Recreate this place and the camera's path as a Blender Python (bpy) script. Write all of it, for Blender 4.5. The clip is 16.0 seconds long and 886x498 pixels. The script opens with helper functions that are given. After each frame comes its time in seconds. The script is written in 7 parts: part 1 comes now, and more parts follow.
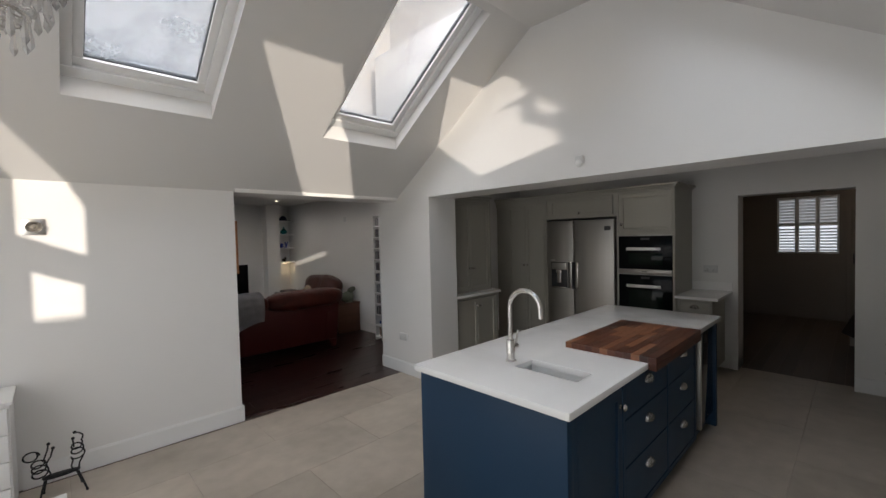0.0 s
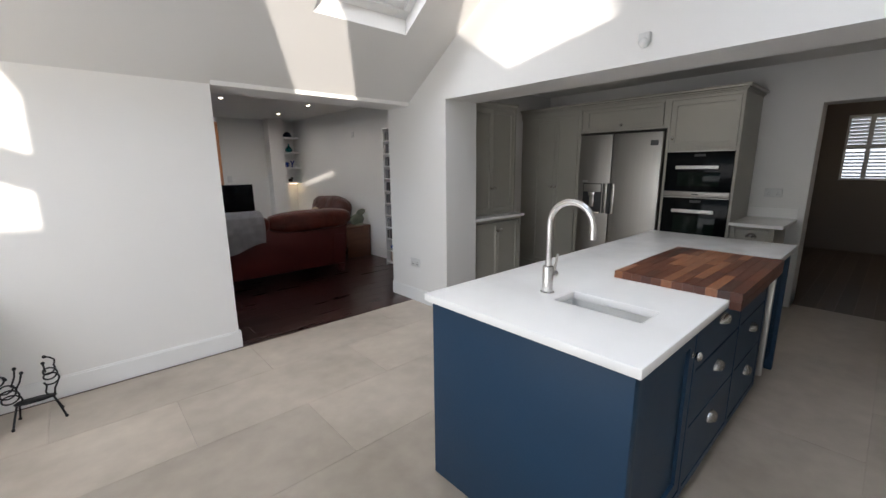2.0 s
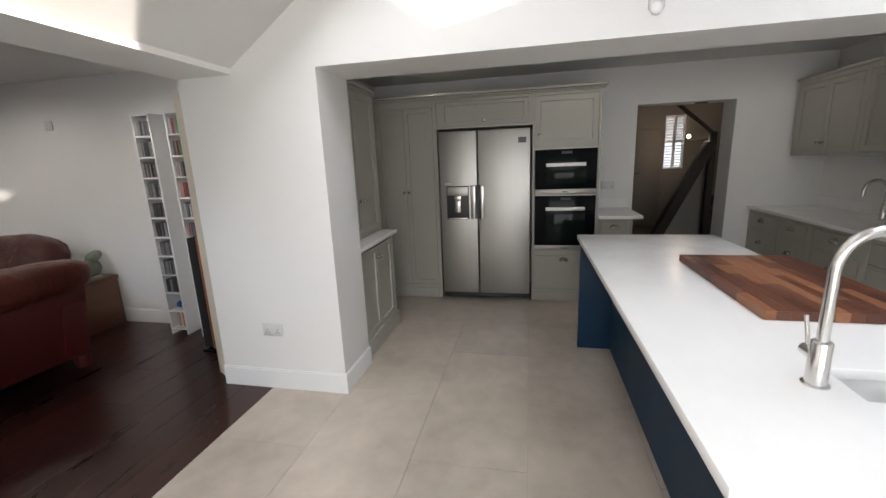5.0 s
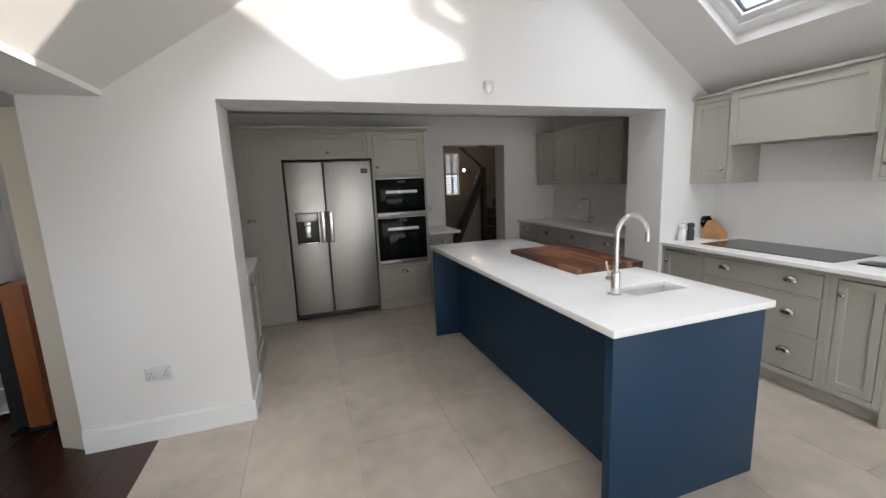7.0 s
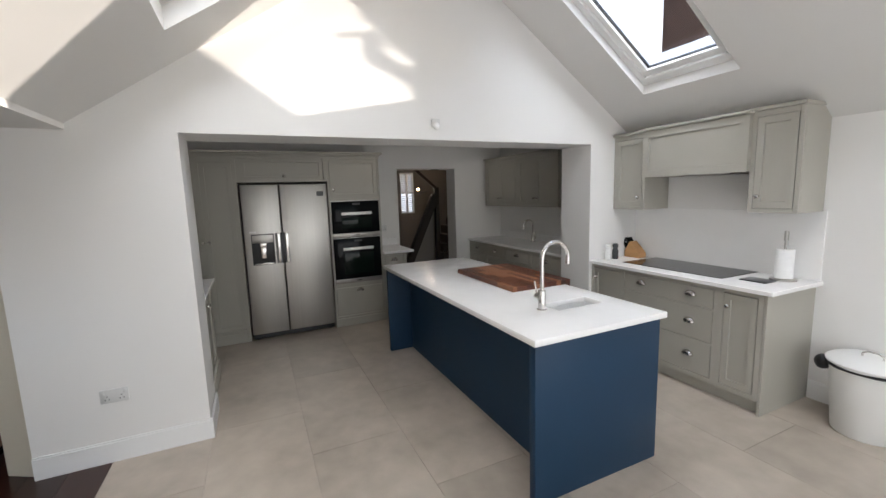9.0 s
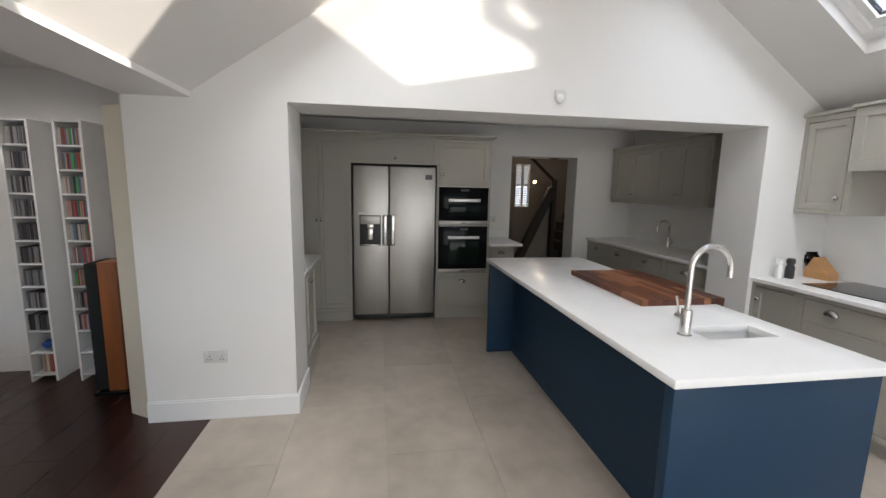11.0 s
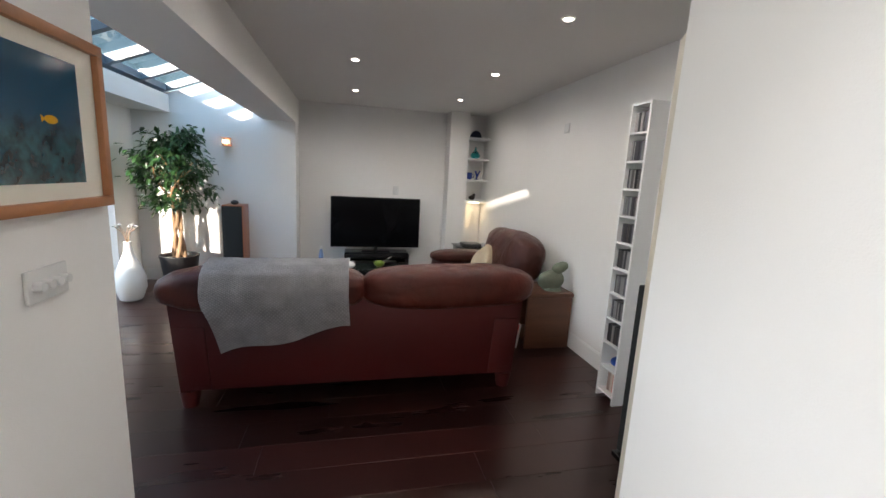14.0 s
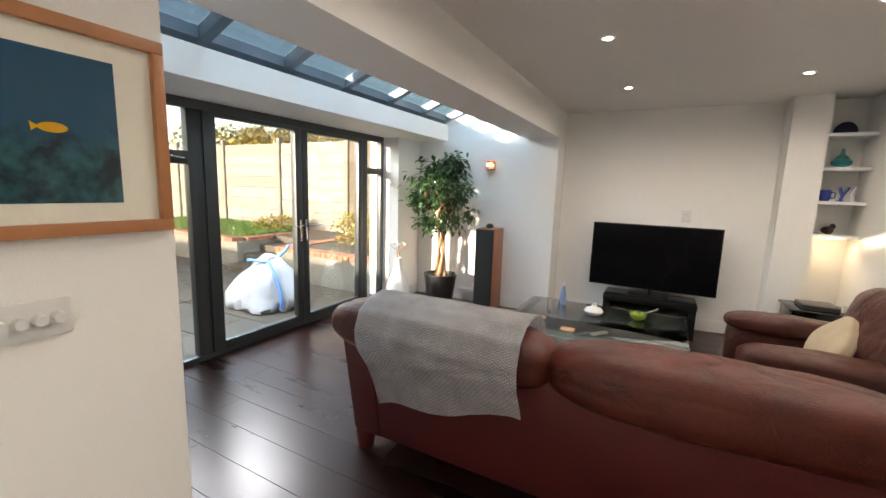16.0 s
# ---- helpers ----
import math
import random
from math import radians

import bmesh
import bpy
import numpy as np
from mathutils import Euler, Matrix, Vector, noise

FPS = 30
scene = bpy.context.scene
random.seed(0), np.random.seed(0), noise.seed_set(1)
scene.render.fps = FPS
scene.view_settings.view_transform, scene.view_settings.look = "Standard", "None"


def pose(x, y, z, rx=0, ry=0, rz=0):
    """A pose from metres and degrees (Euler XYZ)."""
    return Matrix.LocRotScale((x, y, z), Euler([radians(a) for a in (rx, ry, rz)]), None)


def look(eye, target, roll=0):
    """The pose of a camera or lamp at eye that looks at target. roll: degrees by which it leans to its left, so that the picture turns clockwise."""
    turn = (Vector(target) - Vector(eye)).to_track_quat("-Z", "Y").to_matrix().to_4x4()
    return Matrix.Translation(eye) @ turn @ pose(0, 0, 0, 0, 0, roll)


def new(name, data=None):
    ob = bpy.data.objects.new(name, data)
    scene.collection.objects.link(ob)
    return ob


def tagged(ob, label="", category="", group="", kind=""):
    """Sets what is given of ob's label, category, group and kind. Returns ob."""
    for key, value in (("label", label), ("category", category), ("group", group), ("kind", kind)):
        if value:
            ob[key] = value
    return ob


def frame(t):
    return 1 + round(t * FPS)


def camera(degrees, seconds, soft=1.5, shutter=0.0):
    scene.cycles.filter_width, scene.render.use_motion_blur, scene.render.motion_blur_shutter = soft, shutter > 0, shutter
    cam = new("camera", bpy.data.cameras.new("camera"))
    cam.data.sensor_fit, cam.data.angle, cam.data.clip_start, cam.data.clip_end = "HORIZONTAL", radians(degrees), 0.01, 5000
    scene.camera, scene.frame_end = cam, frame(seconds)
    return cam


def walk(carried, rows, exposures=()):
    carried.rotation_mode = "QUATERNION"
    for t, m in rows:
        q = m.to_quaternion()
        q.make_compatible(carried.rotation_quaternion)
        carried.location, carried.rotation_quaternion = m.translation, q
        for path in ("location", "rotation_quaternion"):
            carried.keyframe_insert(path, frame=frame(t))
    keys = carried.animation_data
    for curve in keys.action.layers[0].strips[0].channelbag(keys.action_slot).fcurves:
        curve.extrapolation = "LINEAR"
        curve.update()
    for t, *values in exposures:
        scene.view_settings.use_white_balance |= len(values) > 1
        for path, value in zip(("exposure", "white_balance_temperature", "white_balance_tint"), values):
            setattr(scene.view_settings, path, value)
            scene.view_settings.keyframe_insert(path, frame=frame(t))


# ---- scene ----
import functools

cam = camera(95.0, 16.0)
PATH = [
    (0, (0.185, 0.125, 1.639), (1.578, 1.559, 1.577), -1.4),
    (0.5, (0.246, 0.164, 1.553), (1.636, 1.592, 1.383), -1.3),
    (1, (0.321, 0.243, 1.463), (1.689, 1.676, 1.189), -1.0),
    (1.5, (0.427, 0.377, 1.457), (1.763, 1.821, 1.099), -0.7),
    (2, (0.542, 0.526, 1.485), (1.849, 1.984, 1.079), -0.6),
    (2.5, (0.6, 0.779, 1.528), (1.904, 2.23, 1.089), -0.7),
    (3, (0.697, 1.088, 1.553), (2.044, 2.494, 1.097), -0.9),
    (3.5, (0.851, 1.372, 1.537), (2.301, 2.672, 1.081), -1.3),
    (4, (0.854, 1.702, 1.551), (2.477, 2.774, 1.085), -1.6),
    (4.5, (0.889, 1.972, 1.544), (2.677, 2.748, 1.092), -2.0),
    (5, (0.919, 2.249, 1.534), (2.827, 2.665, 1.102), -2.3),
    (5.2, (0.905, 2.356, 1.516), (2.842, 2.629, 1.097), -2.2),
    (7.5, (0.211, 3.094, 1.578), (2.032, 2.322, 1.279), -2.2),
    (8, (0.1, 3.115, 1.651), (1.892, 2.268, 1.382), -2.0),
    (10.3, (0.251, 2.979, 1.556), (2.115, 2.311, 1.274), 0.2),
    (10.5, (0.316, 2.967, 1.535), (2.206, 2.375, 1.254), 0.4),
    (11, (0.464, 2.898, 1.56), (2.418, 2.586, 1.269), 1.1),
    (11.5, (0.706, 2.899, 1.552), (2.683, 2.944, 1.254), 1.8),
    (12, (0.99, 2.919, 1.553), (2.902, 3.418, 1.242), 2.5),
    (12.5, (1.309, 2.882, 1.525), (3.017, 3.871, 1.203), 2.7),
    (13, (1.595, 2.953, 1.507), (2.962, 4.374, 1.171), 3.0),
    (13.5, (1.888, 3.057, 1.506), (2.813, 4.796, 1.159), 3.1),
    (14, (2.173, 3.194, 1.491), (2.621, 5.112, 1.14), 3.0),
    (14.5, (2.377, 3.401, 1.477), (2.366, 5.371, 1.13), 2.8),
    (15, (2.517, 3.621, 1.494), (2.101, 5.549, 1.158), 2.5),
    (15.5, (2.606, 3.846, 1.507), (1.873, 5.679, 1.184), 2.4),
    (16, (2.594, 4.102, 1.481), (1.661, 5.846, 1.183), 1.8),
]
EXPOSURES = [(0.0, 0.15, 6400, 13), (0.7, 0.33, 6350, 13), (1.5, 0.76, 6200, 13), (3.5, 1.06, 6180, 13), (5.0, 1.3, 6350, 13), (8.0, 0.92, 6300, 13), (10.5, 1.05, 6350, 13), (11.0, 1.0, 6350, 13), (12.0, 1.45, 6350, 13), (13.0, 1.74, 6300, 12), (13.5, 1.68, 6300, 12), (14.7, 2.08, 6300, 12), (15.3, 2.15, 6650, 12), (16.0, 2.24, 7150, 13)]
walk(cam, [(t, look(eye, target, roll)) for t, eye, target, roll in PATH], EXPOSURES)

# ---- world, sun and large lights ----
SUN_WAY = Vector((1.0, 2.35, -0.44)).normalized()
world = bpy.data.worlds.new("world")
scene.world = world
world.use_nodes = True
wn = world.node_tree
sky = wn.nodes.new("ShaderNodeTexSky")
sky.sky_type = "NISHITA"
sky.sun_disc = False
sky.sun_elevation = math.asin(-SUN_WAY.z)
sky.sun_rotation = math.atan2(-SUN_WAY.x, -SUN_WAY.y)
wn.links.new(sky.outputs[0], wn.nodes["Background"].inputs[0])
wn.nodes["Background"].inputs[1].default_value = 0.15

sun = new("sun", bpy.data.lights.new("sun", "SUN"))
sun.data.energy, sun.data.angle, sun.data.color = 3.2, radians(0.55), (1.0, 0.9, 0.76)
sun.matrix_world = look((-8, -18, 4), Vector((-8, -18, 4)) + SUN_WAY)


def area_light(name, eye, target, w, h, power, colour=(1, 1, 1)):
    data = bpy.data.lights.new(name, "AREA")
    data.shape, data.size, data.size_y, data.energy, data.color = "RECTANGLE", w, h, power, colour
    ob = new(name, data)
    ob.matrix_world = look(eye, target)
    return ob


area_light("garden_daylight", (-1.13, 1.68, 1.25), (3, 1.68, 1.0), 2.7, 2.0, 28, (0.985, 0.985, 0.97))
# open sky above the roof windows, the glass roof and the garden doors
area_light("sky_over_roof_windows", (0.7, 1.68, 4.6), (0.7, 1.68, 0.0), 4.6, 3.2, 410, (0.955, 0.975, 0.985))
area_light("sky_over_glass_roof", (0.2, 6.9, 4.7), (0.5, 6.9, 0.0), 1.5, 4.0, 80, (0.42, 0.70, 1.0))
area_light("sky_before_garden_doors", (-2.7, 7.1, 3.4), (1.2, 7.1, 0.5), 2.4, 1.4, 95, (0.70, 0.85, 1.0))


# ---- materials ----
def material(name, base, rough=0.5, metal=0.0, vary=0.06, scale=3.0, fine=60.0, bump=0.02, spec=0.5, coat=0.0, tint=None, stretch=None, per_object=0.0, wrinkle=0.0, wrinkle_scale=14.0, sheen_spread=0.06):
    m = bpy.data.materials.new(name)
    m.use_nodes = True
    nt = m.node_tree
    n, l = nt.nodes, nt.links
    p = n["Principled BSDF"]
    p.inputs["Roughness"].default_value = rough
    p.inputs["Metallic"].default_value = metal
    p.inputs["Specular IOR Level"].default_value = spec
    p.inputs["Coat Weight"].default_value = coat
    p.inputs["Coat Roughness"].default_value = 0.08
    co = n.new("ShaderNodeTexCoord")
    mp = n.new("ShaderNodeMapping")
    l.new(co.outputs["Object"], mp.inputs[0])
    if stretch:
        mp.inputs["Scale"].default_value = stretch
    a = n.new("ShaderNodeTexNoise")
    a.inputs["Scale"].default_value = scale
    a.inputs["Detail"].default_value = 5
    l.new(mp.outputs[0], a.inputs[0])
    b = n.new("ShaderNodeTexNoise")
    b.inputs["Scale"].default_value = fine
    b.inputs["Detail"].default_value = 3
    l.new(mp.outputs[0], b.inputs[0])
    mix = n.new("ShaderNodeMix")
    mix.data_type = "RGBA"
    ramp = n.new("ShaderNodeMapRange")
    ramp.inputs[1].default_value, ramp.inputs[2].default_value = 0.3, 0.7
    add = n.new("ShaderNodeMath")
    add.operation = "MULTIPLY_ADD"
    add.inputs[1].default_value = 0.3
    l.new(b.outputs[0], add.inputs[0])
    half = n.new("ShaderNodeMath")
    half.operation = "MULTIPLY"
    half.inputs[1].default_value = 0.7
    l.new(a.outputs[0], half.inputs[0])
    l.new(half.outputs[0], add.inputs[2])
    l.new(add.outputs[0], ramp.inputs[0])
    l.new(ramp.outputs[0], mix.inputs[0])
    t = tint or base
    mix.inputs[6].default_value = (*[max(0, c * (1 - vary)) for c in base], 1)
    mix.inputs[7].default_value = (*[min(1, c * (1 + vary)) for c in t], 1)
    out = mix.outputs[2]
    if per_object:
        oi = n.new("ShaderNodeObjectInfo")
        mr = n.new("ShaderNodeMapRange")
        mr.inputs[3].default_value, mr.inputs[4].default_value = 1 - per_object, 1 + per_object
        l.new(oi.outputs["Random"], mr.inputs[0])
        hs = n.new("ShaderNodeHueSaturation")
        l.new(mr.outputs[0], hs.inputs["Value"])
        l.new(out, hs.inputs["Color"])
        out = hs.outputs[0]
    l.new(out, p.inputs["Base Color"])
    rr = n.new("ShaderNodeMapRange")
    rr.inputs[3].default_value, rr.inputs[4].default_value = max(0, rough - sheen_spread), min(1, rough + sheen_spread)
    l.new(a.outputs[0], rr.inputs[0])
    l.new(rr.outputs[0], p.inputs["Roughness"])
    if bump:
        bp = n.new("ShaderNodeBump")
        bp.inputs["Strength"].default_value = 0.5
        bp.inputs["Distance"].default_value = bump * 0.1
        l.new(b.outputs[0], bp.inputs["Height"])
        l.new(bp.outputs[0], p.inputs["Normal"])
        if wrinkle:
            w = n.new("ShaderNodeTexNoise")
            w.inputs["Scale"].default_value, w.inputs["Detail"].default_value, w.inputs["Distortion"].default_value = wrinkle_scale, 2.0, 1.6
            l.new(mp.outputs[0], w.inputs[0])
            bw = n.new("ShaderNodeBump")
            bw.inputs["Strength"].default_value, bw.inputs["Distance"].default_value = 0.6, wrinkle
            l.new(w.outputs[0], bw.inputs["Height"])
            l.new(bw.outputs[0], bp.inputs["Normal"])
    return m


def glowing(name, colour, strength):
    m = bpy.data.materials.new(name)
    m.use_nodes = True
    p = m.node_tree.nodes["Principled BSDF"]
    p.inputs["Base Color"].default_value = (0.9, 0.9, 0.88, 1)
    p.inputs["Emission Color"].default_value = (*colour, 1)
    p.inputs["Emission Strength"].default_value = strength
    return m


def glass_like(name, colour=(1, 1, 1), rough=0.0):
    m = bpy.data.materials.new(name)
    m.use_nodes = True
    p = m.node_tree.nodes["Principled BSDF"]
    p.inputs["Base Color"].default_value = (*colour, 1)
    p.inputs["Roughness"].default_value = rough
    p.inputs["Transmission Weight"].default_value = 1.0
    p.inputs["IOR"].default_value = 1.45
    return m


def pane_material(name, tint=(0.97, 0.98, 0.98), gloss=0.08, mist=0.0):
    """Thin window glass: see-through with a slight mirror, and water droplets where mist is set."""
    m = bpy.data.materials.new(name)
    m.use_nodes = True
    nt = m.node_tree
    n, l = nt.nodes, nt.links
    n.remove(n["Principled BSDF"])
    tr = n.new("ShaderNodeBsdfTransparent")
    tr.inputs[0].default_value = (*tint, 1)
    gl = n.new("ShaderNodeBsdfGlossy")
    gl.inputs["Roughness"].default_value = 0.02
    lw = n.new("ShaderNodeLayerWeight")
    pw = n.new("ShaderNodeMath")
    pw.operation = "POWER"
    pw.inputs[1].default_value = 4.0
    l.new(lw.outputs["Facing"], pw.inputs[0])
    fr = n.new("ShaderNodeMapRange")
    fr.inputs[3].default_value, fr.inputs[4].default_value = 0.04, 0.55
    l.new(pw.outputs[0], fr.inputs[0])
    mx = n.new("ShaderNodeMixShader")
    l.new(fr.outputs[0], mx.inputs[0])
    l.new(tr.outputs[0], mx.inputs[1])
    l.new(gl.outputs[0], mx.inputs[2])
    last = mx
    if mist:
        df = n.new("ShaderNodeBsdfTranslucent")
        df.inputs[0].default_value = (0.23, 0.24, 0.25, 1)
        v = n.new("ShaderNodeTexVoronoi")
        v.inputs["Scale"].default_value = 45
        no = n.new("ShaderNodeTexNoise")
        no.inputs["Scale"].default_value = 3
        co = n.new("ShaderNodeTexCoord")
        l.new(co.outputs["Object"], v.inputs["Vector"])
        l.new(co.outputs["Object"], no.inputs["Vector"])
        r1 = n.new("ShaderNodeMapRange")
        r1.inputs[1].default_value, r1.inputs[2].default_value, r1.inputs[3].default_value, r1.inputs[4].default_value = 0.42, 0.6, 0.1, mist
        l.new(no.outputs[0], r1.inputs[0])
        r2 = n.new("ShaderNodeMapRange")
        r2.inputs[1].default_value, r2.inputs[2].default_value, r2.inputs[3].default_value, r2.inputs[4].default_value = 0.1, 0.6, 0.3, 1
        l.new(v.outputs[0], r2.inputs[0])
        mu = n.new("ShaderNodeMath")
        mu.operation = "MULTIPLY"
        l.new(r1.outputs[0], mu.inputs[0])
        l.new(r2.outputs[0], mu.inputs[1])
        m2 = n.new("ShaderNodeMixShader")
        l.new(mu.outputs[0], m2.inputs[0])
        l.new(mx.outputs[0], m2.inputs[1])
        l.new(df.outputs[0], m2.inputs[2])
        last = m2
    l.new(last.outputs[0], n["Material Output"].inputs[0])
    return m


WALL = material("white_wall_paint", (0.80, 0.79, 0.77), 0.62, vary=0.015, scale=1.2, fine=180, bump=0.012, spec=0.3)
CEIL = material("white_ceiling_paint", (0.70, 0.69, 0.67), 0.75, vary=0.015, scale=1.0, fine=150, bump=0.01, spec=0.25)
SATIN = material("white_satin_trim", (0.82, 0.82, 0.81), 0.35, vary=0.015, scale=2, fine=90, bump=0.006)
PUTTY = material("cream_door_edge_paint", (0.70, 0.65, 0.54), 0.5, vary=0.03, scale=2, fine=90, bump=0.01)
GREIGE = material("grey_green_cabinet_paint", (0.40, 0.385, 0.335), 0.42, vary=0.03, scale=2.5, fine=120, bump=0.012)
NAVY = material("navy_cabinet_paint", (0.010, 0.037, 0.078), 0.46, spec=0.3, vary=0.06, scale=3, fine=120, bump=0.012)
QUARTZ = material("white_quartz", (0.88, 0.875, 0.86), 0.24, vary=0.02, scale=6, fine=300, bump=0.0, spec=0.5)
STEEL = material("brushed_steel", (0.46, 0.445, 0.42), 0.38, metal=1.0, vary=0.05, scale=1.0, fine=40, bump=0.01, stretch=(40, 40, 0.6))
CHROME = material("brushed_nickel", (0.68, 0.66, 0.63), 0.24, metal=1.0, vary=0.03, scale=8, fine=80, bump=0.0)
TRIMSTEEL = material("grey_steel_trim", (0.33, 0.31, 0.29), 0.42, metal=1.0, vary=0.05, scale=4, fine=60, bump=0.0)
DARKSTEEL = material("dark_grey_plastic", (0.035, 0.036, 0.038), 0.4, vary=0.1, scale=8, fine=90, bump=0.01)
BLACKGLASS = material("black_glass", (0.008, 0.009, 0.010), 0.06, vary=0.05, scale=2, fine=40, bump=0.0)
SCREEN = material("black_screen", (0.0035, 0.004, 0.005), 0.18, vary=0.1, scale=2, fine=60, bump=0.0, spec=0.16)
ALUM = material("satin_aluminium", (0.80, 0.79, 0.77), 0.5, metal=0.7, vary=0.03, scale=8, fine=80, bump=0.0)
OVENGLASS = material("black_oven_glass", (0.006, 0.007, 0.008), 0.10, vary=0.05, scale=2, fine=40, bump=0.0, spec=0.08)
# black glass; the garden's faint green reflection is put into its colour
OVENWINDOW = material("oven_glass_painted_reflection", (0.008, 0.014, 0.011), 0.05, vary=0.05, scale=2, fine=40, bump=0.0, spec=0.12)
BLACKGLOSS = material("black_gloss_lacquer", (0.010, 0.010, 0.011), 0.12, vary=0.1, scale=3, fine=60, bump=0.0)
GROUT = material("grey_grout", (0.37, 0.32, 0.27), 0.9, vary=0.1, scale=4, fine=200, bump=0.03)
LEATHER = material("oxblood_leather", (0.052, 0.0095, 0.0065), 0.33, vary=0.22, scale=5.5, fine=220, bump=0.05, coat=0.0, spec=0.30, tint=(0.088, 0.017, 0.010), wrinkle=0.016, wrinkle_scale=5.5)
LEATHER_SIDE = material("oxblood_leather_panel", (0.085, 0.0105, 0.0095), 0.45, vary=0.14, scale=3, fine=240, bump=0.04)
FABRIC = material("grey_throw_fabric", (0.54, 0.52, 0.52), 0.95, vary=0.26, scale=9, fine=90, bump=0.10, spec=0.1, wrinkle=0.006, wrinkle_scale=75.0)
ANTHRACITE = material("anthracite_frame", (0.030, 0.036, 0.038), 0.4, vary=0.08, scale=3, fine=90, bump=0.01)
SLATE_BLUE = material("blue_grey_roof_bar", (0.11, 0.15, 0.19), 0.35, vary=0.1, scale=3, fine=90, bump=0.01)
CHERRY = material("cherry_veneer", (0.30, 0.10, 0.035), 0.35, vary=0.2, scale=2.5, fine=30, bump=0.01, stretch=(6, 6, 0.5), coat=0.2)
SIDEWOOD = material("brown_side_table_wood", (0.10, 0.040, 0.021), 0.4, vary=0.25, scale=2.5, fine=30, bump=0.02, stretch=(1, 8, 8))
DARKWOOD = material("dark_stained_stair_wood", (0.022, 0.012, 0.009), 0.6, vary=0.2, scale=3, fine=40, bump=0.02)
PANE = pane_material("window_glass")
MISTED = pane_material("misted_skylight_glass", tint=(0.47, 0.49, 0.52), mist=0.5)
THIN_MIST = pane_material("lightly_misted_skylight_glass", tint=(0.62, 0.62, 0.63), mist=0.16)
CLEAR = pane_material("skylight_glass", tint=(0.72, 0.77, 0.84))
BLUEPANE = pane_material("grey_solar_roof_glass", tint=(0.42, 0.455, 0.47))
# the hall's dimness is put into this darkened wall and ceiling colour
BACK = material("dimmed_hall_paint", (0.24, 0.22, 0.20), 0.8, vary=0.03, scale=2, fine=120, bump=0.01)
PAPER = material("matt_white_plastic", (0.66, 0.66, 0.65), 0.4, vary=0.02, scale=5, fine=80, bump=0.0)


# ---- builders ----
def bm_new():
    return bmesh.new()


def bx(bm, x0, x1, y0, y1, z0, z1, bevel=0.0, seg=2):
    """A box between two corners, its edges rounded by bevel."""
    t = bmesh.new() if bevel else bm
    m = Matrix.Translation(((x0 + x1) / 2, (y0 + y1) / 2, (z0 + z1) / 2)) @ Matrix.Diagonal((abs(x1 - x0), abs(y1 - y0), abs(z1 - z0), 1))
    bmesh.ops.create_cube(t, size=1, matrix=m)
    if bevel:
        bmesh.ops.bevel(t, geom=t.edges[:], offset=bevel, segments=seg, profile=0.5, affect="EDGES", clamp_overlap=True)
        me = bpy.data.meshes.new("tmp")
        t.to_mesh(me)
        bm.from_mesh(me)
        bpy.data.meshes.remove(me)
        t.free()
    return bm


def cyl(bm, p0, p1, r0, r1=None, seg=24):
    p0, p1 = Vector(p0), Vector(p1)
    d = p1 - p0
    m = Matrix.Translation((p0 + p1) / 2) @ d.to_track_quat("Z", "Y").to_matrix().to_4x4()
    bmesh.ops.create_cone(bm, cap_ends=True, segments=seg, radius1=r0, radius2=r0 if r1 is None else r1, depth=d.length, matrix=m)
    return bm


def ball(bm, c, rx, ry=None, rz=None, u=20, v=12):
    m = Matrix.Translation(c) @ Matrix.Diagonal((rx, ry or rx, rz or rx, 1))
    bmesh.ops.create_uvsphere(bm, u_segments=u, v_segments=v, radius=1, matrix=m)
    return bm


def lathe(bm, c, profile, seg=32):
    """A turned shape round the upright axis at c, from (radius, height) pairs."""
    rings = []
    for r, h in profile:
        rings.append([bm.verts.new((c[0] + r * math.cos(2 * math.pi * i / seg), c[1] + r * math.sin(2 * math.pi * i / seg), c[2] + h)) for i in range(seg)])
    for a, b in zip(rings, rings[1:]):
        for i in range(seg):
            bm.faces.new((a[i], a[(i + 1) % seg], b[(i + 1) % seg], b[i]))
    bm.faces.new(rings[0][::-1])
    bm.faces.new(rings[-1])
    return bm


def tube(bm, pts, r, seg=12):
    """A round bar along points."""
    pts = [Vector(p) for p in pts]
    rings = []
    for i, p in enumerate(pts):
        d = (pts[min(i + 1, len(pts) - 1)] - pts[max(i - 1, 0)]).normalized()
        q = d.to_track_quat("Z", "Y")
        rr = r(i / (len(pts) - 1)) if callable(r) else r
        rings.append([bm.verts.new(p + q @ Vector((rr * math.cos(2 * math.pi * k / seg), rr * math.sin(2 * math.pi * k / seg), 0))) for k in range(seg)])
    for a, b in zip(rings, rings[1:]):
        best = min(range(seg), key=lambda s: sum((a[k].co - b[(k + s) % seg].co).length for k in range(0, seg, 3)))
        for k in range(seg):
            bm.faces.new((a[k], a[(k + 1) % seg], b[(k + 1 + best) % seg], b[(k + best) % seg]))
    bm.faces.new(rings[0][::-1])
    bm.faces.new(rings[-1])
    return bm


def mesh_object(name, bm, mat, smooth=False):
    bmesh.ops.recalc_face_normals(bm, faces=bm.faces[:])
    me = bpy.data.meshes.new(name)
    bm.to_mesh(me)
    bm.free()
    me.materials.append(mat)
    if smooth:
        for p in me.polygons:
            p.use_smooth = True
        me.set_sharp_from_angle(angle=radians(38))
    return new(name, me)


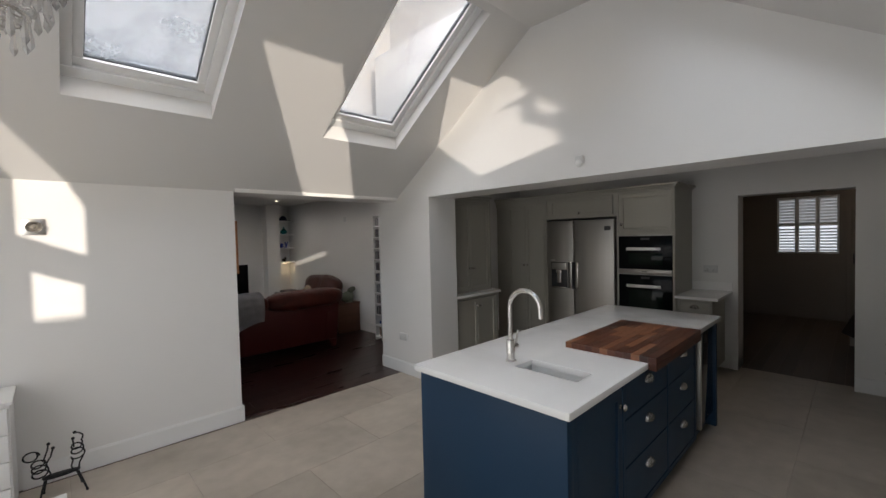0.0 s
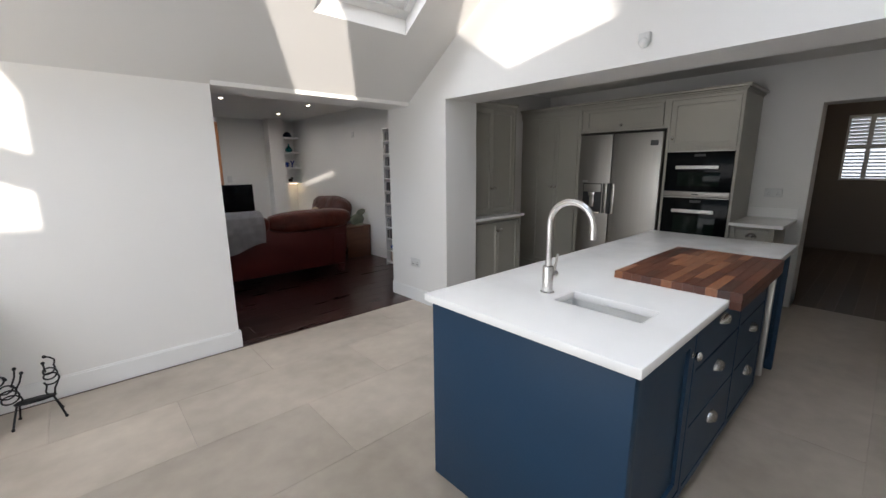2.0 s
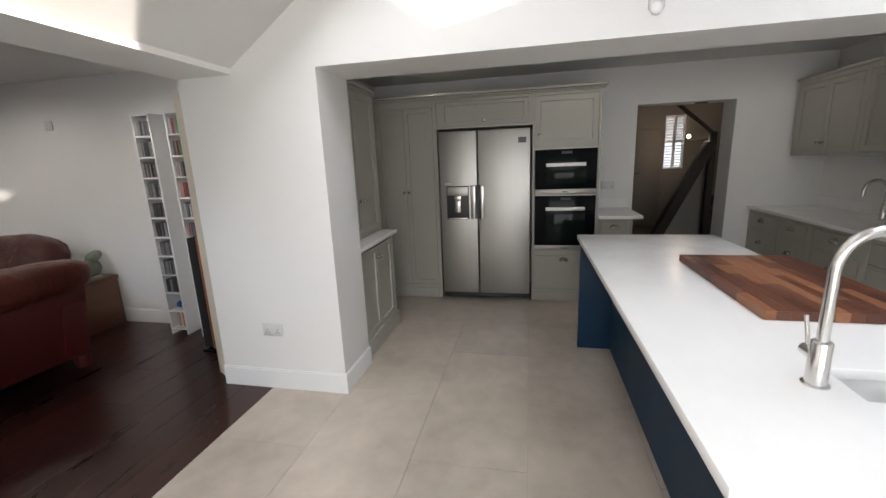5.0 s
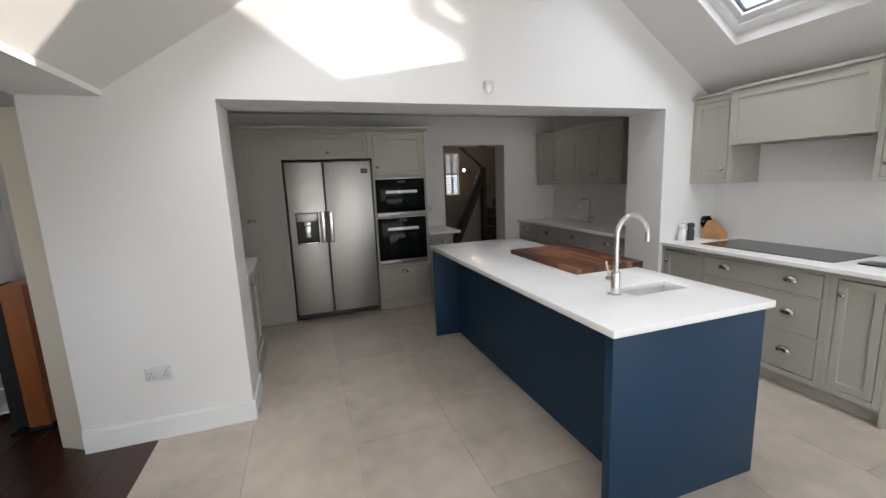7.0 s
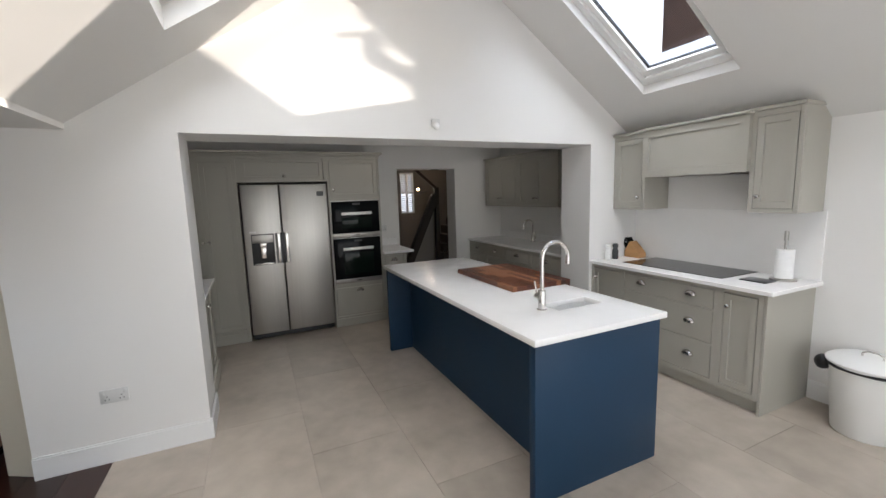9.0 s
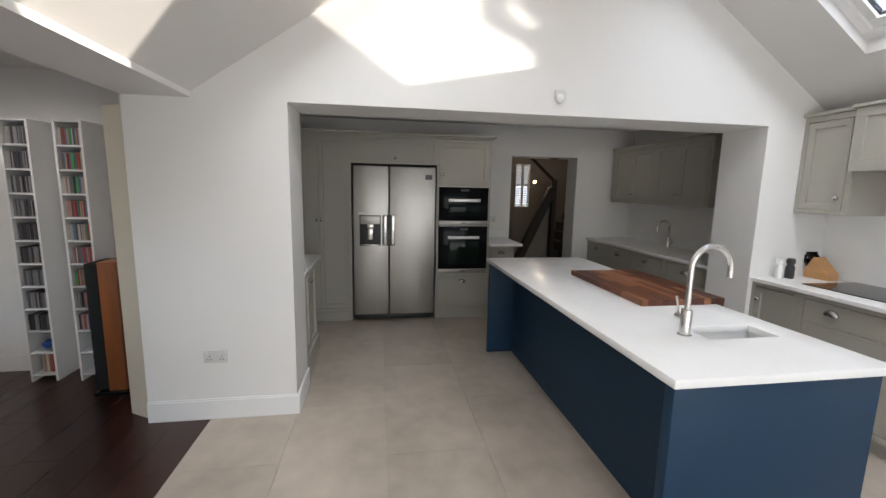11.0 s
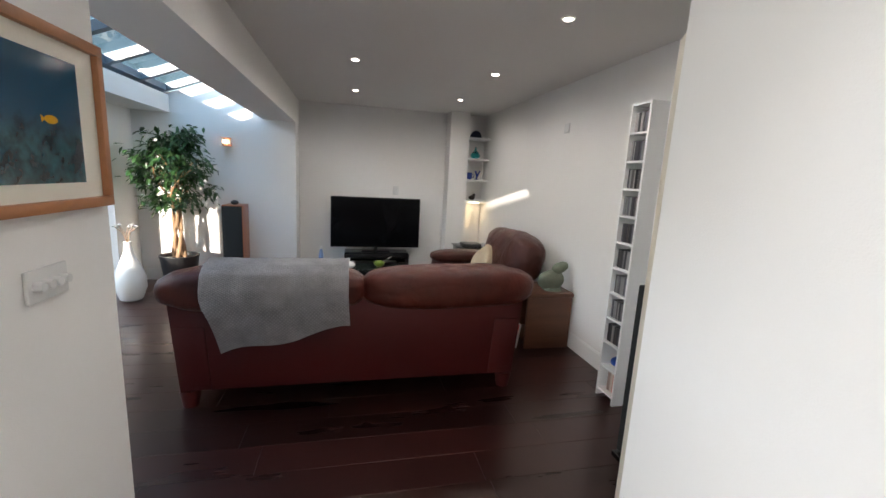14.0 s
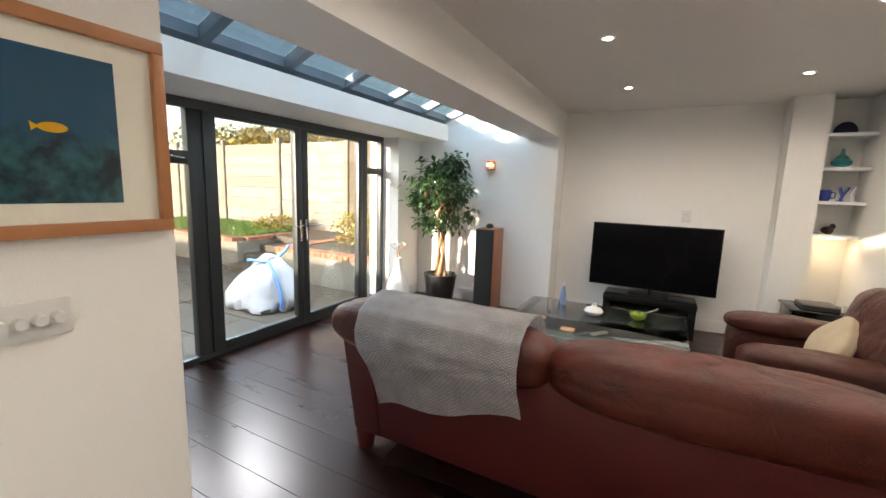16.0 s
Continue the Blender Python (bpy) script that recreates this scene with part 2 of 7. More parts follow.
def thing(name, at, label, category, group=""):
    ob = new(name)
    ob.empty_display_size = 0.1
    ob.location = at
    ob["base"] = at
    return tagged(ob, label, category, group)


def part(name, bm, mat, parent, label="", smooth=True):
    ob = mesh_object(name, bm, mat, smooth)
    ob.parent = parent
    if parent.type == "EMPTY":
        ob.matrix_parent_inverse = Matrix.Translation(parent.location).inverted()
    return tagged(ob, label) if label else ob


def solo(name, bm, mat, label, category, group="", smooth=True):
    return tagged(mesh_object(name, bm, mat, smooth), label, category, group)


def setting(name, bm, mat, label="", smooth=False):
    return tagged(mesh_object(name, bm, mat, smooth), label, kind="structure")


# ---- the large structure ----
X_W, X_G, X_G2, X_D = -1.15, 3.22, 3.64, 5.88      # west end, gable wall, its far face, door wall
Y_S, Y_N, Y_N2 = -0.69, 4.05, 4.742               # hob wall, wall to the lounge, its far end
EAVE, PITCH, FLAT = 2.09, 0.68, 3.41
X_R, Y_TV, Y_EXT = 4.17, 9.30, 8.95               # lounge wall, television wall, end of the glazed part
LOUNGE_H = 2.41
SKY_X = [(0.27, 1.07), (1.94, 2.74)]
SKY_Y = (2.16, 3.405)


def slope(bm, x0, x1, y0, y1, north, thick=0.30):
    """A piece of the sloping ceiling between two lines of the plan."""
    def z(y):
        return EAVE + PITCH * ((Y_N - y) if north else (y - Y_S))
    vs = []
    for up in (0, thick):
        for x, y in ((x0, y0), (x1, y0), (x1, y1), (x0, y1)):
            vs.append(bm.verts.new((x, y, z(y) + up)))
    for f in ((0, 1, 2, 3), (7, 6, 5, 4), (0, 4, 5, 1), (1, 5, 6, 2), (2, 6, 7, 3), (3, 7, 4, 0)):
        bm.faces.new([vs[i] for i in f])


def mirror_y(y):
    return Y_N + Y_S - y


Y_F = Y_N - (FLAT - EAVE) / PITCH
HOLES_N = [(x0, x1, *SKY_Y) for x0, x1 in SKY_X]
HOLES_S = [(0.275, 1.10, 2.325, 3.50), (1.95, 2.74, 2.23, 3.51)]   # plan depths mirrored about the ridge
for north, holes in ((True, HOLES_N), (False, HOLES_S)):
    bm = bm_new()
    def put(x0, x1, ya, yb):
        if north:
            slope(bm, x0, x1, ya, yb, True)
        else:
            slope(bm, x0, x1, mirror_y(yb), mirror_y(ya), False)
    x = X_W
    for x0, x1, h0, h1 in holes:
        put(x, x0, Y_F, Y_N)
        put(x0, x1, Y_F, h0)
        put(x0, x1, h1, Y_N)
        x = x1
    put(x, X_G, Y_F, Y_N)
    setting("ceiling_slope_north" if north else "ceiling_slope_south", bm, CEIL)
bm = bm_new()
bx(bm, X_W, X_G, mirror_y(Y_F), Y_F, FLAT, FLAT + 0.3)
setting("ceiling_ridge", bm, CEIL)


def skylight(x0, x1, y0, y1, north, glass):
    """A roof window in its slope: sash, frame and pane, set at the top of the splayed opening."""
    yc = (y0 + y1) / 2
    zc = EAVE + PITCH * (Y_N - yc) + (0.14 if north else 0.10)
    tilt = math.degrees(math.atan(PITCH))
    L = (y1 - y0) * math.sqrt(1 + PITCH ** 2) / 2 + 0.02
    w = (x1 - x0) / 2 + 0.02
    yy = yc if north else mirror_y(yc)
    m = pose((x0 + x1) / 2, yy, zc, -tilt if north else tilt, 0, 0)
    e = thing("skylight", (0, 0, 0), "white framed roof window in the sloping ceiling", "skylight", "roof windows")
    def ring(name, ow, ol, iw, il, z0, z1, mat):
        b = bm_new()
        bx(b, -ow, ow, il, ol, z0, z1, 0.004)
        bx(b, -ow, ow, -ol, -il, z0, z1, 0.004)
        bx(b, -ow, -iw, -il, il, z0, z1, 0.004)
        bx(b, iw, ow, -il, il, z0, z1, 0.004)
        bmesh.ops.transform(b, matrix=m, verts=b.verts[:])
        part(name, b, mat, e)
    ring("frame", w, L, w - 0.075, L - 0.075, -0.02, 0.09, SATIN)
    ring("sash", w - 0.075, L - 0.075, w - 0.125, L - 0.135, 0.0, 0.07, SATIN)
    ring("gasket", w - 0.124, L - 0.134, w - 0.131, L - 0.141, 0.02, 0.05, DARKSTEEL)
    b = bm_new()
    bx(b, -w + 0.128, w - 0.128, -L + 0.138, L - 0.138, 0.03, 0.045)
    bmesh.ops.transform(b, matrix=m, verts=b.verts[:])
    p = part("pane", b, glass, e)
    p.visible_shadow = False
    return e


for h, glass in zip(HOLES_N, (MISTED, THIN_MIST)):
    skylight(*h, True, glass)
for h in HOLES_S:
    skylight(*h, False, CLEAR)

# gable wall with the wide opening to the fitted kitchen
bm = bm_new()
OPEN_Y0, OPEN_Y1, OPEN_Z = -0.02, 3.46, 2.08
bx(bm, X_G, X_G2, Y_S - 0.3, OPEN_Y0, 0, OPEN_Z)
bx(bm, X_G, X_G2, OPEN_Y1, 4.40, 0, OPEN_Z)
bx(bm, X_G, X_G2, Y_S - 0.3, Y_N + 0.35, OPEN_Z, 3.9)
setting("wall_gable", bm, WALL)

# wall to the lounge: thick return on one side, header above the opening
LO_X = 1.395
bm = bm_new()
bx(bm, X_W - 0.13, LO_X, Y_N, Y_N2, 0, 2.41)
setting("wall_north", bm, WALL)
bm = bm_new()
bx(bm, LO_X, X_G, Y_N - 0.035, 4.40, 2.08, 2.41)
setting("header_lounge", bm, WALL)
bm = bm_new()
bx(bm, X_W - 0.13, X_G, Y_S - 0.3, Y_S, 0, 2.41)
setting("wall_south", bm, WALL)
# glazed garden gable behind the first steps: piers, verges under the roof, posts, transom and doors
GY0, GY1, GX0, GX1 = 0.24, 3.12, X_W - 0.09, X_W - 0.02


def gable_line(y):
    """Underside of the verge: it follows the two slopes and the flat strip between them."""
    return min(EAVE + PITCH * (y - Y_S), EAVE + PITCH * (Y_N - y), FLAT) - 0.20


def gable_piece(bm, y0, y1, z0, top, x0=X_W - 0.13, x1=X_W):
    """An upright piece of the gable between two lines of the plan, its head cut to the roof."""
    cuts = sorted({y0, y1} | {y for y in (mirror_y(Y_F), Y_F) if y0 < y < y1})
    for a, c in zip(cuts, cuts[1:]):
        lo = [z0(y) if callable(z0) else z0 for y in (a, c)]
        vs = [bm.verts.new((x, y, z)) for x in (x0, x1) for y, z in ((a, lo[0]), (c, lo[1]), (c, top(c)), (a, top(a)))]
        for f in ((3, 2, 1, 0), (4, 5, 6, 7), (0, 1, 5, 4), (1, 2, 6, 5), (2, 3, 7, 6), (3, 0, 4, 7)):
            bm.faces.new([vs[i] for i in f])


bm = bm_new()
gable_piece(bm, Y_S, GY0 - 0.1, 0, lambda y: gable_line(y) + 0.32)
gable_piece(bm, GY1 + 0.1, Y_N, 0, lambda y: gable_line(y) + 0.32)
gable_piece(bm, GY0 - 0.1, GY1 + 0.1, gable_line, lambda y: gable_line(y) + 0.32, X_W - 0.04)
setting("wall_west", bm, WALL)
gw = tagged(new("window_garden_gable"), "dark grey framed glazed gable with garden doors", kind="structure")
GABLE_POSTS = ((GY0 - 0.1, GY0), (1.22, 1.34), (2.02, 2.14), (GY1, GY1 + 0.1))
for a, c in GABLE_POSTS:
    b = bm_new()
    gable_piece(b, a, c, 2.25, gable_line, GX0, GX1)
    bx(b, GX0, GX1, a, c, 0.0, 2.05)
    part("post", b, ANTHRACITE, gw, smooth=False)
b = bm_new()
bx(b, GX0, GX1, GY0 - 0.1, GY1 + 0.1, 2.05, 2.25)
part("transom", b, ANTHRACITE, gw, smooth=False)
for (_, a), (c, _) in zip(GABLE_POSTS, GABLE_POSTS[1:]):
    b = bm_new()
    gable_piece(b, a - 0.003, c + 0.003, 2.247, gable_line, GX0 + 0.03, GX0 + 0.04)
    p = part("pane", b, PANE, gw, smooth=False)
    p.visible_shadow = False
    b = bm_new()
    bx(b, GX0 + 0.005, GX1 - 0.005, a + 0.002, a + 0.07, 0.02, 2.048)
    bx(b, GX0 + 0.005, GX1 - 0.005, c - 0.16, c - 0.002, 0.02, 2.048)
    bx(b, GX0 + 0.005, GX1 - 0.005, a + 0.07, c - 0.16, 0.02, 0.12)
    d = part("door", b, ANTHRACITE, gw, smooth=False)
    b = bm_new()
    bx(b, GX0 + 0.03, GX0 + 0.04, a + 0.068, c - 0.158, 0.118, 2.046)
    p = part("door_pane", b, PANE, d, smooth=False)
    p.visible_shadow = False

# fitted kitchen: side walls, door wall, ceiling
bm = bm_new()
bx(bm, X_G2, X_D + 0.12, Y_S - 0.3, Y_S, 0, 2.5)
setting("wall_kitchen_south", bm, WALL)
bm = bm_new()
bx(bm, X_G2, X_D + 0.12, 4.10, 4.40, 0, 2.5)
setting("wall_kitchen_north", bm, WALL)
bm = bm_new()
DR0, DR1, DRZ = 0.16, 1.11, 2.025
bx(bm, X_D, X_D + 0.30, Y_S, DR0, 0, 2.5)
bx(bm, X_D, X_D + 0.30, DR1, 4.10, 0, 2.5)
bx(bm, X_D, X_D + 0.30, DR0, DR1, DRZ, 2.5)
setting("wall_kitchen_east", bm, WALL)
bm = bm_new()
bx(bm, X_G2, X_D, Y_S, 4.10, 2.42, 2.5)
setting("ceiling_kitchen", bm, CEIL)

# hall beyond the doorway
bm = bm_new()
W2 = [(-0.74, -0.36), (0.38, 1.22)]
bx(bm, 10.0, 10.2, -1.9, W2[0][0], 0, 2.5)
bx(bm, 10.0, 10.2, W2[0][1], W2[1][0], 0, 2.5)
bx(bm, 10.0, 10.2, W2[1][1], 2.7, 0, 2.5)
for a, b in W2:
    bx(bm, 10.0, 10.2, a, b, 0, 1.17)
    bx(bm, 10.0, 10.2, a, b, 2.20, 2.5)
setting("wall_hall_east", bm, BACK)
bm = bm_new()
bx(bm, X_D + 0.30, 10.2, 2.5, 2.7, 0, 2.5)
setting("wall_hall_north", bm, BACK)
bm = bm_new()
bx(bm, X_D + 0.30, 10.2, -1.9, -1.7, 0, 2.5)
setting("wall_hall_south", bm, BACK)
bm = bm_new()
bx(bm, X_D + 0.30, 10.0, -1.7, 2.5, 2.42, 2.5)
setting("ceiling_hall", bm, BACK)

# lounge
bm = bm_new()
bx(bm, X_R, X_R + 0.3, 4.40, Y_TV + 0.3, 0, 2.5)
setting("wall_lounge_east", bm, WALL)
bm = bm_new()
NX0, NX1 = 3.84, X_R
bx(bm, 1.47, NX0 - 0.28, Y_TV, Y_TV + 0.35, 0, 2.5)
bx(bm, NX0 - 0.28, NX0, 9.03, Y_TV + 0.35, 0, 2.5)
bx(bm, NX0, X_R, 9.33, Y_TV + 0.35, 0, 2.5)
setting("wall_television", bm, WALL)
bm = bm_new()
bx(bm, 1.395, X_R, Y_N2 - 0.33, Y_TV, LOUNGE_H, 2.5)
setting("ceiling_lounge", bm, CEIL)
bm = bm_new()
bx(bm, 1.082, 1.47, Y_N2, Y_TV + 0.1, 2.09, 2.75)
setting("beam", bm, WALL)
# wall stub behind the pier, and the cream edge of a boxed-in jamb
bm = bm_new()
bx(bm, X_G2, X_R, 4.40, 4.62, 0, 2.42)
setting("wall_lounge_south", bm, WALL)
bm = bm_new()
bx(bm, 0.0, 0.20, -0.05, 0.0, 0, 2.03, 0.004)
bmesh.ops.transform(bm, matrix=pose(3.25, 4.404, 0, 0, 0, 60), verts=bm.verts[:])
setting("trim_jamb_lining", bm, PUTTY)

# glazed extension
DX = -0.62
DY0, DY1, DZ = 5.62, 8.42, 2.14
WX = -0.40
bm = bm_new()
bx(bm, -0.85, 0.02, Y_N2, Y_EXT, 2.09, 2.29)
setting("lintel", bm, WALL)
bm = bm_new()
bx(bm, -0.85, WX, DY1 + 0.02, Y_EXT + 0.3, 0, 2.09)
bx(bm, -0.85, -0.28, Y_N2, DY0 - 0.02, 0, 2.088)
setting("wall_extension_west", bm, WALL)
bm = bm_new()
bx(bm, WX, 1.08, Y_EXT, Y_TV, 0, 2.088)
vs = [bm.verts.new((x, y, z)) for y in (Y_EXT, Y_TV) for x, z in ((WX, 2.0885), (1.08, 2.0885), (1.08, 2.74), (WX, 2.15))]
for f in ((0, 1, 2, 3), (7, 6, 5, 4), (0, 4, 5, 1), (1, 5, 6, 2), (2, 6, 7, 3), (3, 7, 4, 0)):
    bm.faces.new([vs[i] for i in f])
bx(bm, 1.08, 1.468, Y_EXT, Y_TV + 0.002, 0, 2.088)
setting("wall_extension_north", bm, WALL)
# added unseen screen: keeps the roof-window lamp off the glazed extension
bm = bm_new()
bx(bm, -0.85, 1.06, Y_N2 - 0.2, Y_N2, 2.41, 5.6)
setting("wall_lamp_screen", bm, WALL)
# upper storey of the house over the lounge and kitchen
bm = bm_new()
bx(bm, 1.06, 11.0, Y_N2 - 0.1, 10.0, 2.78, 5.6)
bx(bm, 3.66, 11.0, -1.2, Y_N2 - 0.1, 2.78, 5.6)
setting("wall_upper_storey", bm, WALL)

# floors
bm = bm_new()
bx(bm, X_W - 0.2, 10.2, -1.9, Y_N - 0.03, -0.2, -0.006)
setting("floor_slab_tiled", bm, GROUT)


# ---- fitted kitchen ----
def shaker(name, w, h, m, mat, parent, rail=0.07, flat=False):
    """A framed cupboard door or drawer front: frame proud of a recessed panel, facing local -y, its lower corner at the origin of m."""
    b = bm_new()
    if flat:
        bx(b, 0, w, 0, 0.02, 0, h, 0.003)
    else:
        bx(b, 0, w, 0, 0.02, 0, h)
        face = min(b.faces, key=lambda f: f.calc_center_median().y)
        bmesh.ops.inset_region(b, faces=[face], thickness=rail)
        bmesh.ops.inset_region(b, faces=[face], thickness=0.003)
        bmesh.ops.translate(b, vec=(0, 0.013, 0), verts=face.verts[:])
    bmesh.ops.transform(b, matrix=m, verts=b.verts[:])
    return part(name, b, mat, parent, smooth=False)


def knob(u, z, m, parent):
    b = bm_new()
    cyl(b, (u, 0, z), (u, -0.014, z), 0.006, seg=12)
    t = bmesh.new()
    ball(t, (0, 0, 0), 0.0185, 0.013, 0.0185, 16, 10)
    bmesh.ops.translate(t, vec=(u, -0.022, z), verts=t.verts[:])
    me = bpy.data.meshes.new("tmp")
    t.to_mesh(me)
    b.from_mesh(me)
    bpy.data.meshes.remove(me)
    t.free()
    cyl(b, (u, 0.0, z), (u, -0.003, z), 0.011, seg=12)
    bmesh.ops.transform(b, matrix=m, verts=b.verts[:])
    return part("knob", b, CHROME, parent, "round polished nickel knob")


def cup_pull(u, z, m, parent):
    """A half-round cup handle, open below."""
    b = bm_new()
    n, k = 12, 7
    rows = []
    for j in range(k):
        a = math.pi / 2 * j / (k - 1)
        rows.append([b.verts.new((u + 0.047 * math.cos(math.pi * i / n) * math.cos(a * 0.92), -0.030 * math.sin(a), z + 0.040 * math.sin(math.pi * i / n) * math.cos(a * 0.75) - 0.008)) for i in range(n + 1)])
    for p, q in zip(rows, rows[1:]):
        for i in range(n):
            b.faces.new((p[i], p[i + 1], q[i + 1], q[i]))
    bmesh.ops.solidify(b, geom=b.faces[:], thickness=0.002)
    bmesh.ops.transform(b, matrix=m, verts=b.verts[:])
    return part("cup_pull", b, CHROME, parent, "polished nickel cup handle")


def front_west(x, y, z):
    return pose(x, y, z, 0, 0, -90)


def front_south(x, y, z):
    return pose(x, y, z)


def front_north(x, y, z):
    return pose(x, y, z, 0, 0, 180)


# island
I_X0, I_X1, I_Y0, I_Y1, I_Z = 1.645, 4.175, 0.93, 1.885, 0.92
isl = thing("kitchen_island", (2.9, 1.4, 0), "navy blue painted kitchen island with drawers and an open back", "kitchen island")
b = bm_new()
bx(b, 1.672, 1.722, 0.955, 1.862, 0, 0.885, 0.004)
part("end_panel", b, NAVY, isl)
b = bm_new()
bx(b, 4.11, 4.155, 0.955, 1.862, 0, 0.885, 0.004)
part("end_panel", b, NAVY, isl)
b = bm_new()
bx(b, 1.722, 3.56, 0.985, 1.60, 0.10, 0.70)
bx(b, 3.56, 4.11, 1.56, 1.60, 0.0, 0.885)
part("carcass", b, NAVY, isl, smooth=False)
b = bm_new()
bx(b, 1.722, 4.11, 1.598, 1.618, 0.0, 0.885, 0.003)
part("back_panel", b, NAVY, isl, smooth=False)
b = bm_new()
bx(b, 1.722, 4.11, 1.03, 1.05, 0, 0.10)
part("plinth", b, NAVY, isl, smooth=False)
b = bm_new()   # face frame rails and stiles
for x0, x1 in ((1.722, 1.772), (2.245, 2.275), (2.93, 2.96), (3.52, 3.56)):
    bx(b, x0, x1, 0.962, 0.985, 0.10, 0.885, 0.002)
for x0, x1 in ((1.772, 2.245), (2.275, 2.93), (2.96, 3.52)):
    bx(b, x0, x1, 0.962, 0.985, 0.10, 0.135, 0.002)
    bx(b, x0, x1, 0.962, 0.985, 0.855, 0.885, 0.002)
part("face_frame", b, NAVY, isl, smooth=False)
m = front_south(1.776, 0.964, 0.14)
d = shaker("door", 0.465, 0.71, m, NAVY, isl, 0.075)
knob(0.44, 0.62, m, d)
for x0, w in ((2.279, 0.647), (2.964, 0.552)):
    for z0, h, zk in ((0.14, 0.27, 0.18), (0.418, 0.245, 0.16), (0.672, 0.178, 0.13)):
        m = front_south(x0, 0.964, z0)
        d = shaker("drawer", w, h, m, NAVY, isl, flat=True)
        cup_pull(w / 2, zk, m, d)

wine = thing("wine_cooler", (3.83, 1.2, 0), "built-in black glass wine cooler with a steel edge", "wine cooler")
b = bm_new()
bx(b, 3.57, 4.10, 1.0, 1.55, 0.10, 0.87)
part("body", b, DARKSTEEL, wine, smooth=False)
b = bm_new()
bx(b, 3.575, 4.098, 0.975, 0.998, 0.13, 0.865, 0.003)
part("door", b, BLACKGLASS, wine)
b = bm_new()
bx(b, 3.578, 3.60, 0.935, 0.974, 0.16, 0.85, 0.004)
part("handle", b, STEEL, wine, "upright brushed steel handle")

# worktop with a cut-out for the small sink
SK = (1.99, 2.155, 1.075, 1.44)
b = bm_new()
def slab(b, x0, x1, y0, y1, hole, z0, z1):
    gx = [x0, hole[0], hole[1], x1]
    gy = [y0, hole[2], hole[3], y1]
    v = {}
    for k, z in enumerate((z0, z1)):
        for i, x in enumerate(gx):
            for j, y in enumerate(gy):
                v[i, j, k] = b.verts.new((x, y, z))
    for i in range(3):
        for j in range(3):
            if (i, j) == (1, 1):
                continue
            b.faces.new((v[i, j, 1], v[i + 1, j, 1], v[i + 1, j + 1, 1], v[i, j + 1, 1]))
            b.faces.new((v[i, j, 0], v[i, j + 1, 0], v[i + 1, j + 1, 0], v[i + 1, j, 0]))
    for i in range(3):
        b.faces.new((v[i, 0, 0], v[i + 1, 0, 0], v[i + 1, 0, 1], v[i, 0, 1]))
        b.faces.new((v[i, 3, 0], v[i, 3, 1], v[i + 1, 3, 1], v[i + 1, 3, 0]))
        b.faces.new((v[0, i, 0], v[0, i, 1], v[0, i + 1, 1], v[0, i + 1, 0]))
        b.faces.new((v[3, i, 0], v[3, i + 1, 0], v[3, i + 1, 1], v[3, i, 1]))
    for (i, j, p, q) in ((1, 1, 2, 1), (2, 1, 2, 2), (2, 2, 1, 2), (1, 2, 1, 1)):
        b.faces.new((v[i, j, 0], v[i, j, 1], v[p, q, 1], v[p, q, 0]))
    bmesh.ops.recalc_face_normals(b, faces=b.faces[:])
    sharp = [e for e in b.edges if len(e.link_faces) == 2 and e.calc_face_angle(0) > 1.0]
    bmesh.ops.bevel(b, geom=sharp, offset=0.004, segments=2, profile=0.5, affect="EDGES", clamp_overlap=True)
slab(b, I_X0, I_X1, I_Y0, I_Y1, SK, 0.885, I_Z)
solo("island_worktop", b, QUARTZ, "white quartz worktop on the navy island", "worktop")
b = bm_new()
bx(b, SK[0] - 0.014, SK[1] + 0.014, SK[2] - 0.014, SK[3] + 0.014, 0.72, 0.884)
top = max(b.faces, key=lambda f: f.calc_center_median().z)
r = bmesh.ops.inset_region(b, faces=[top], thickness=0.012)
bmesh.ops.translate(b, vec=(0, 0, -0.11), verts=top.verts[:])
sink = solo("undermount_sink", b, SATIN, "small white undermount sink in the island worktop", "sink", smooth=False)
b = bm_new()
lathe(b, (2.07, 1.26, 0.775), [(0.0, 0.0), (0.035, 0.0), (0.035, 0.003), (0.012, 0.004), (0.0, 0.002)], 20)
part("drain", b, CHROME, sink, "chrome sink drain")


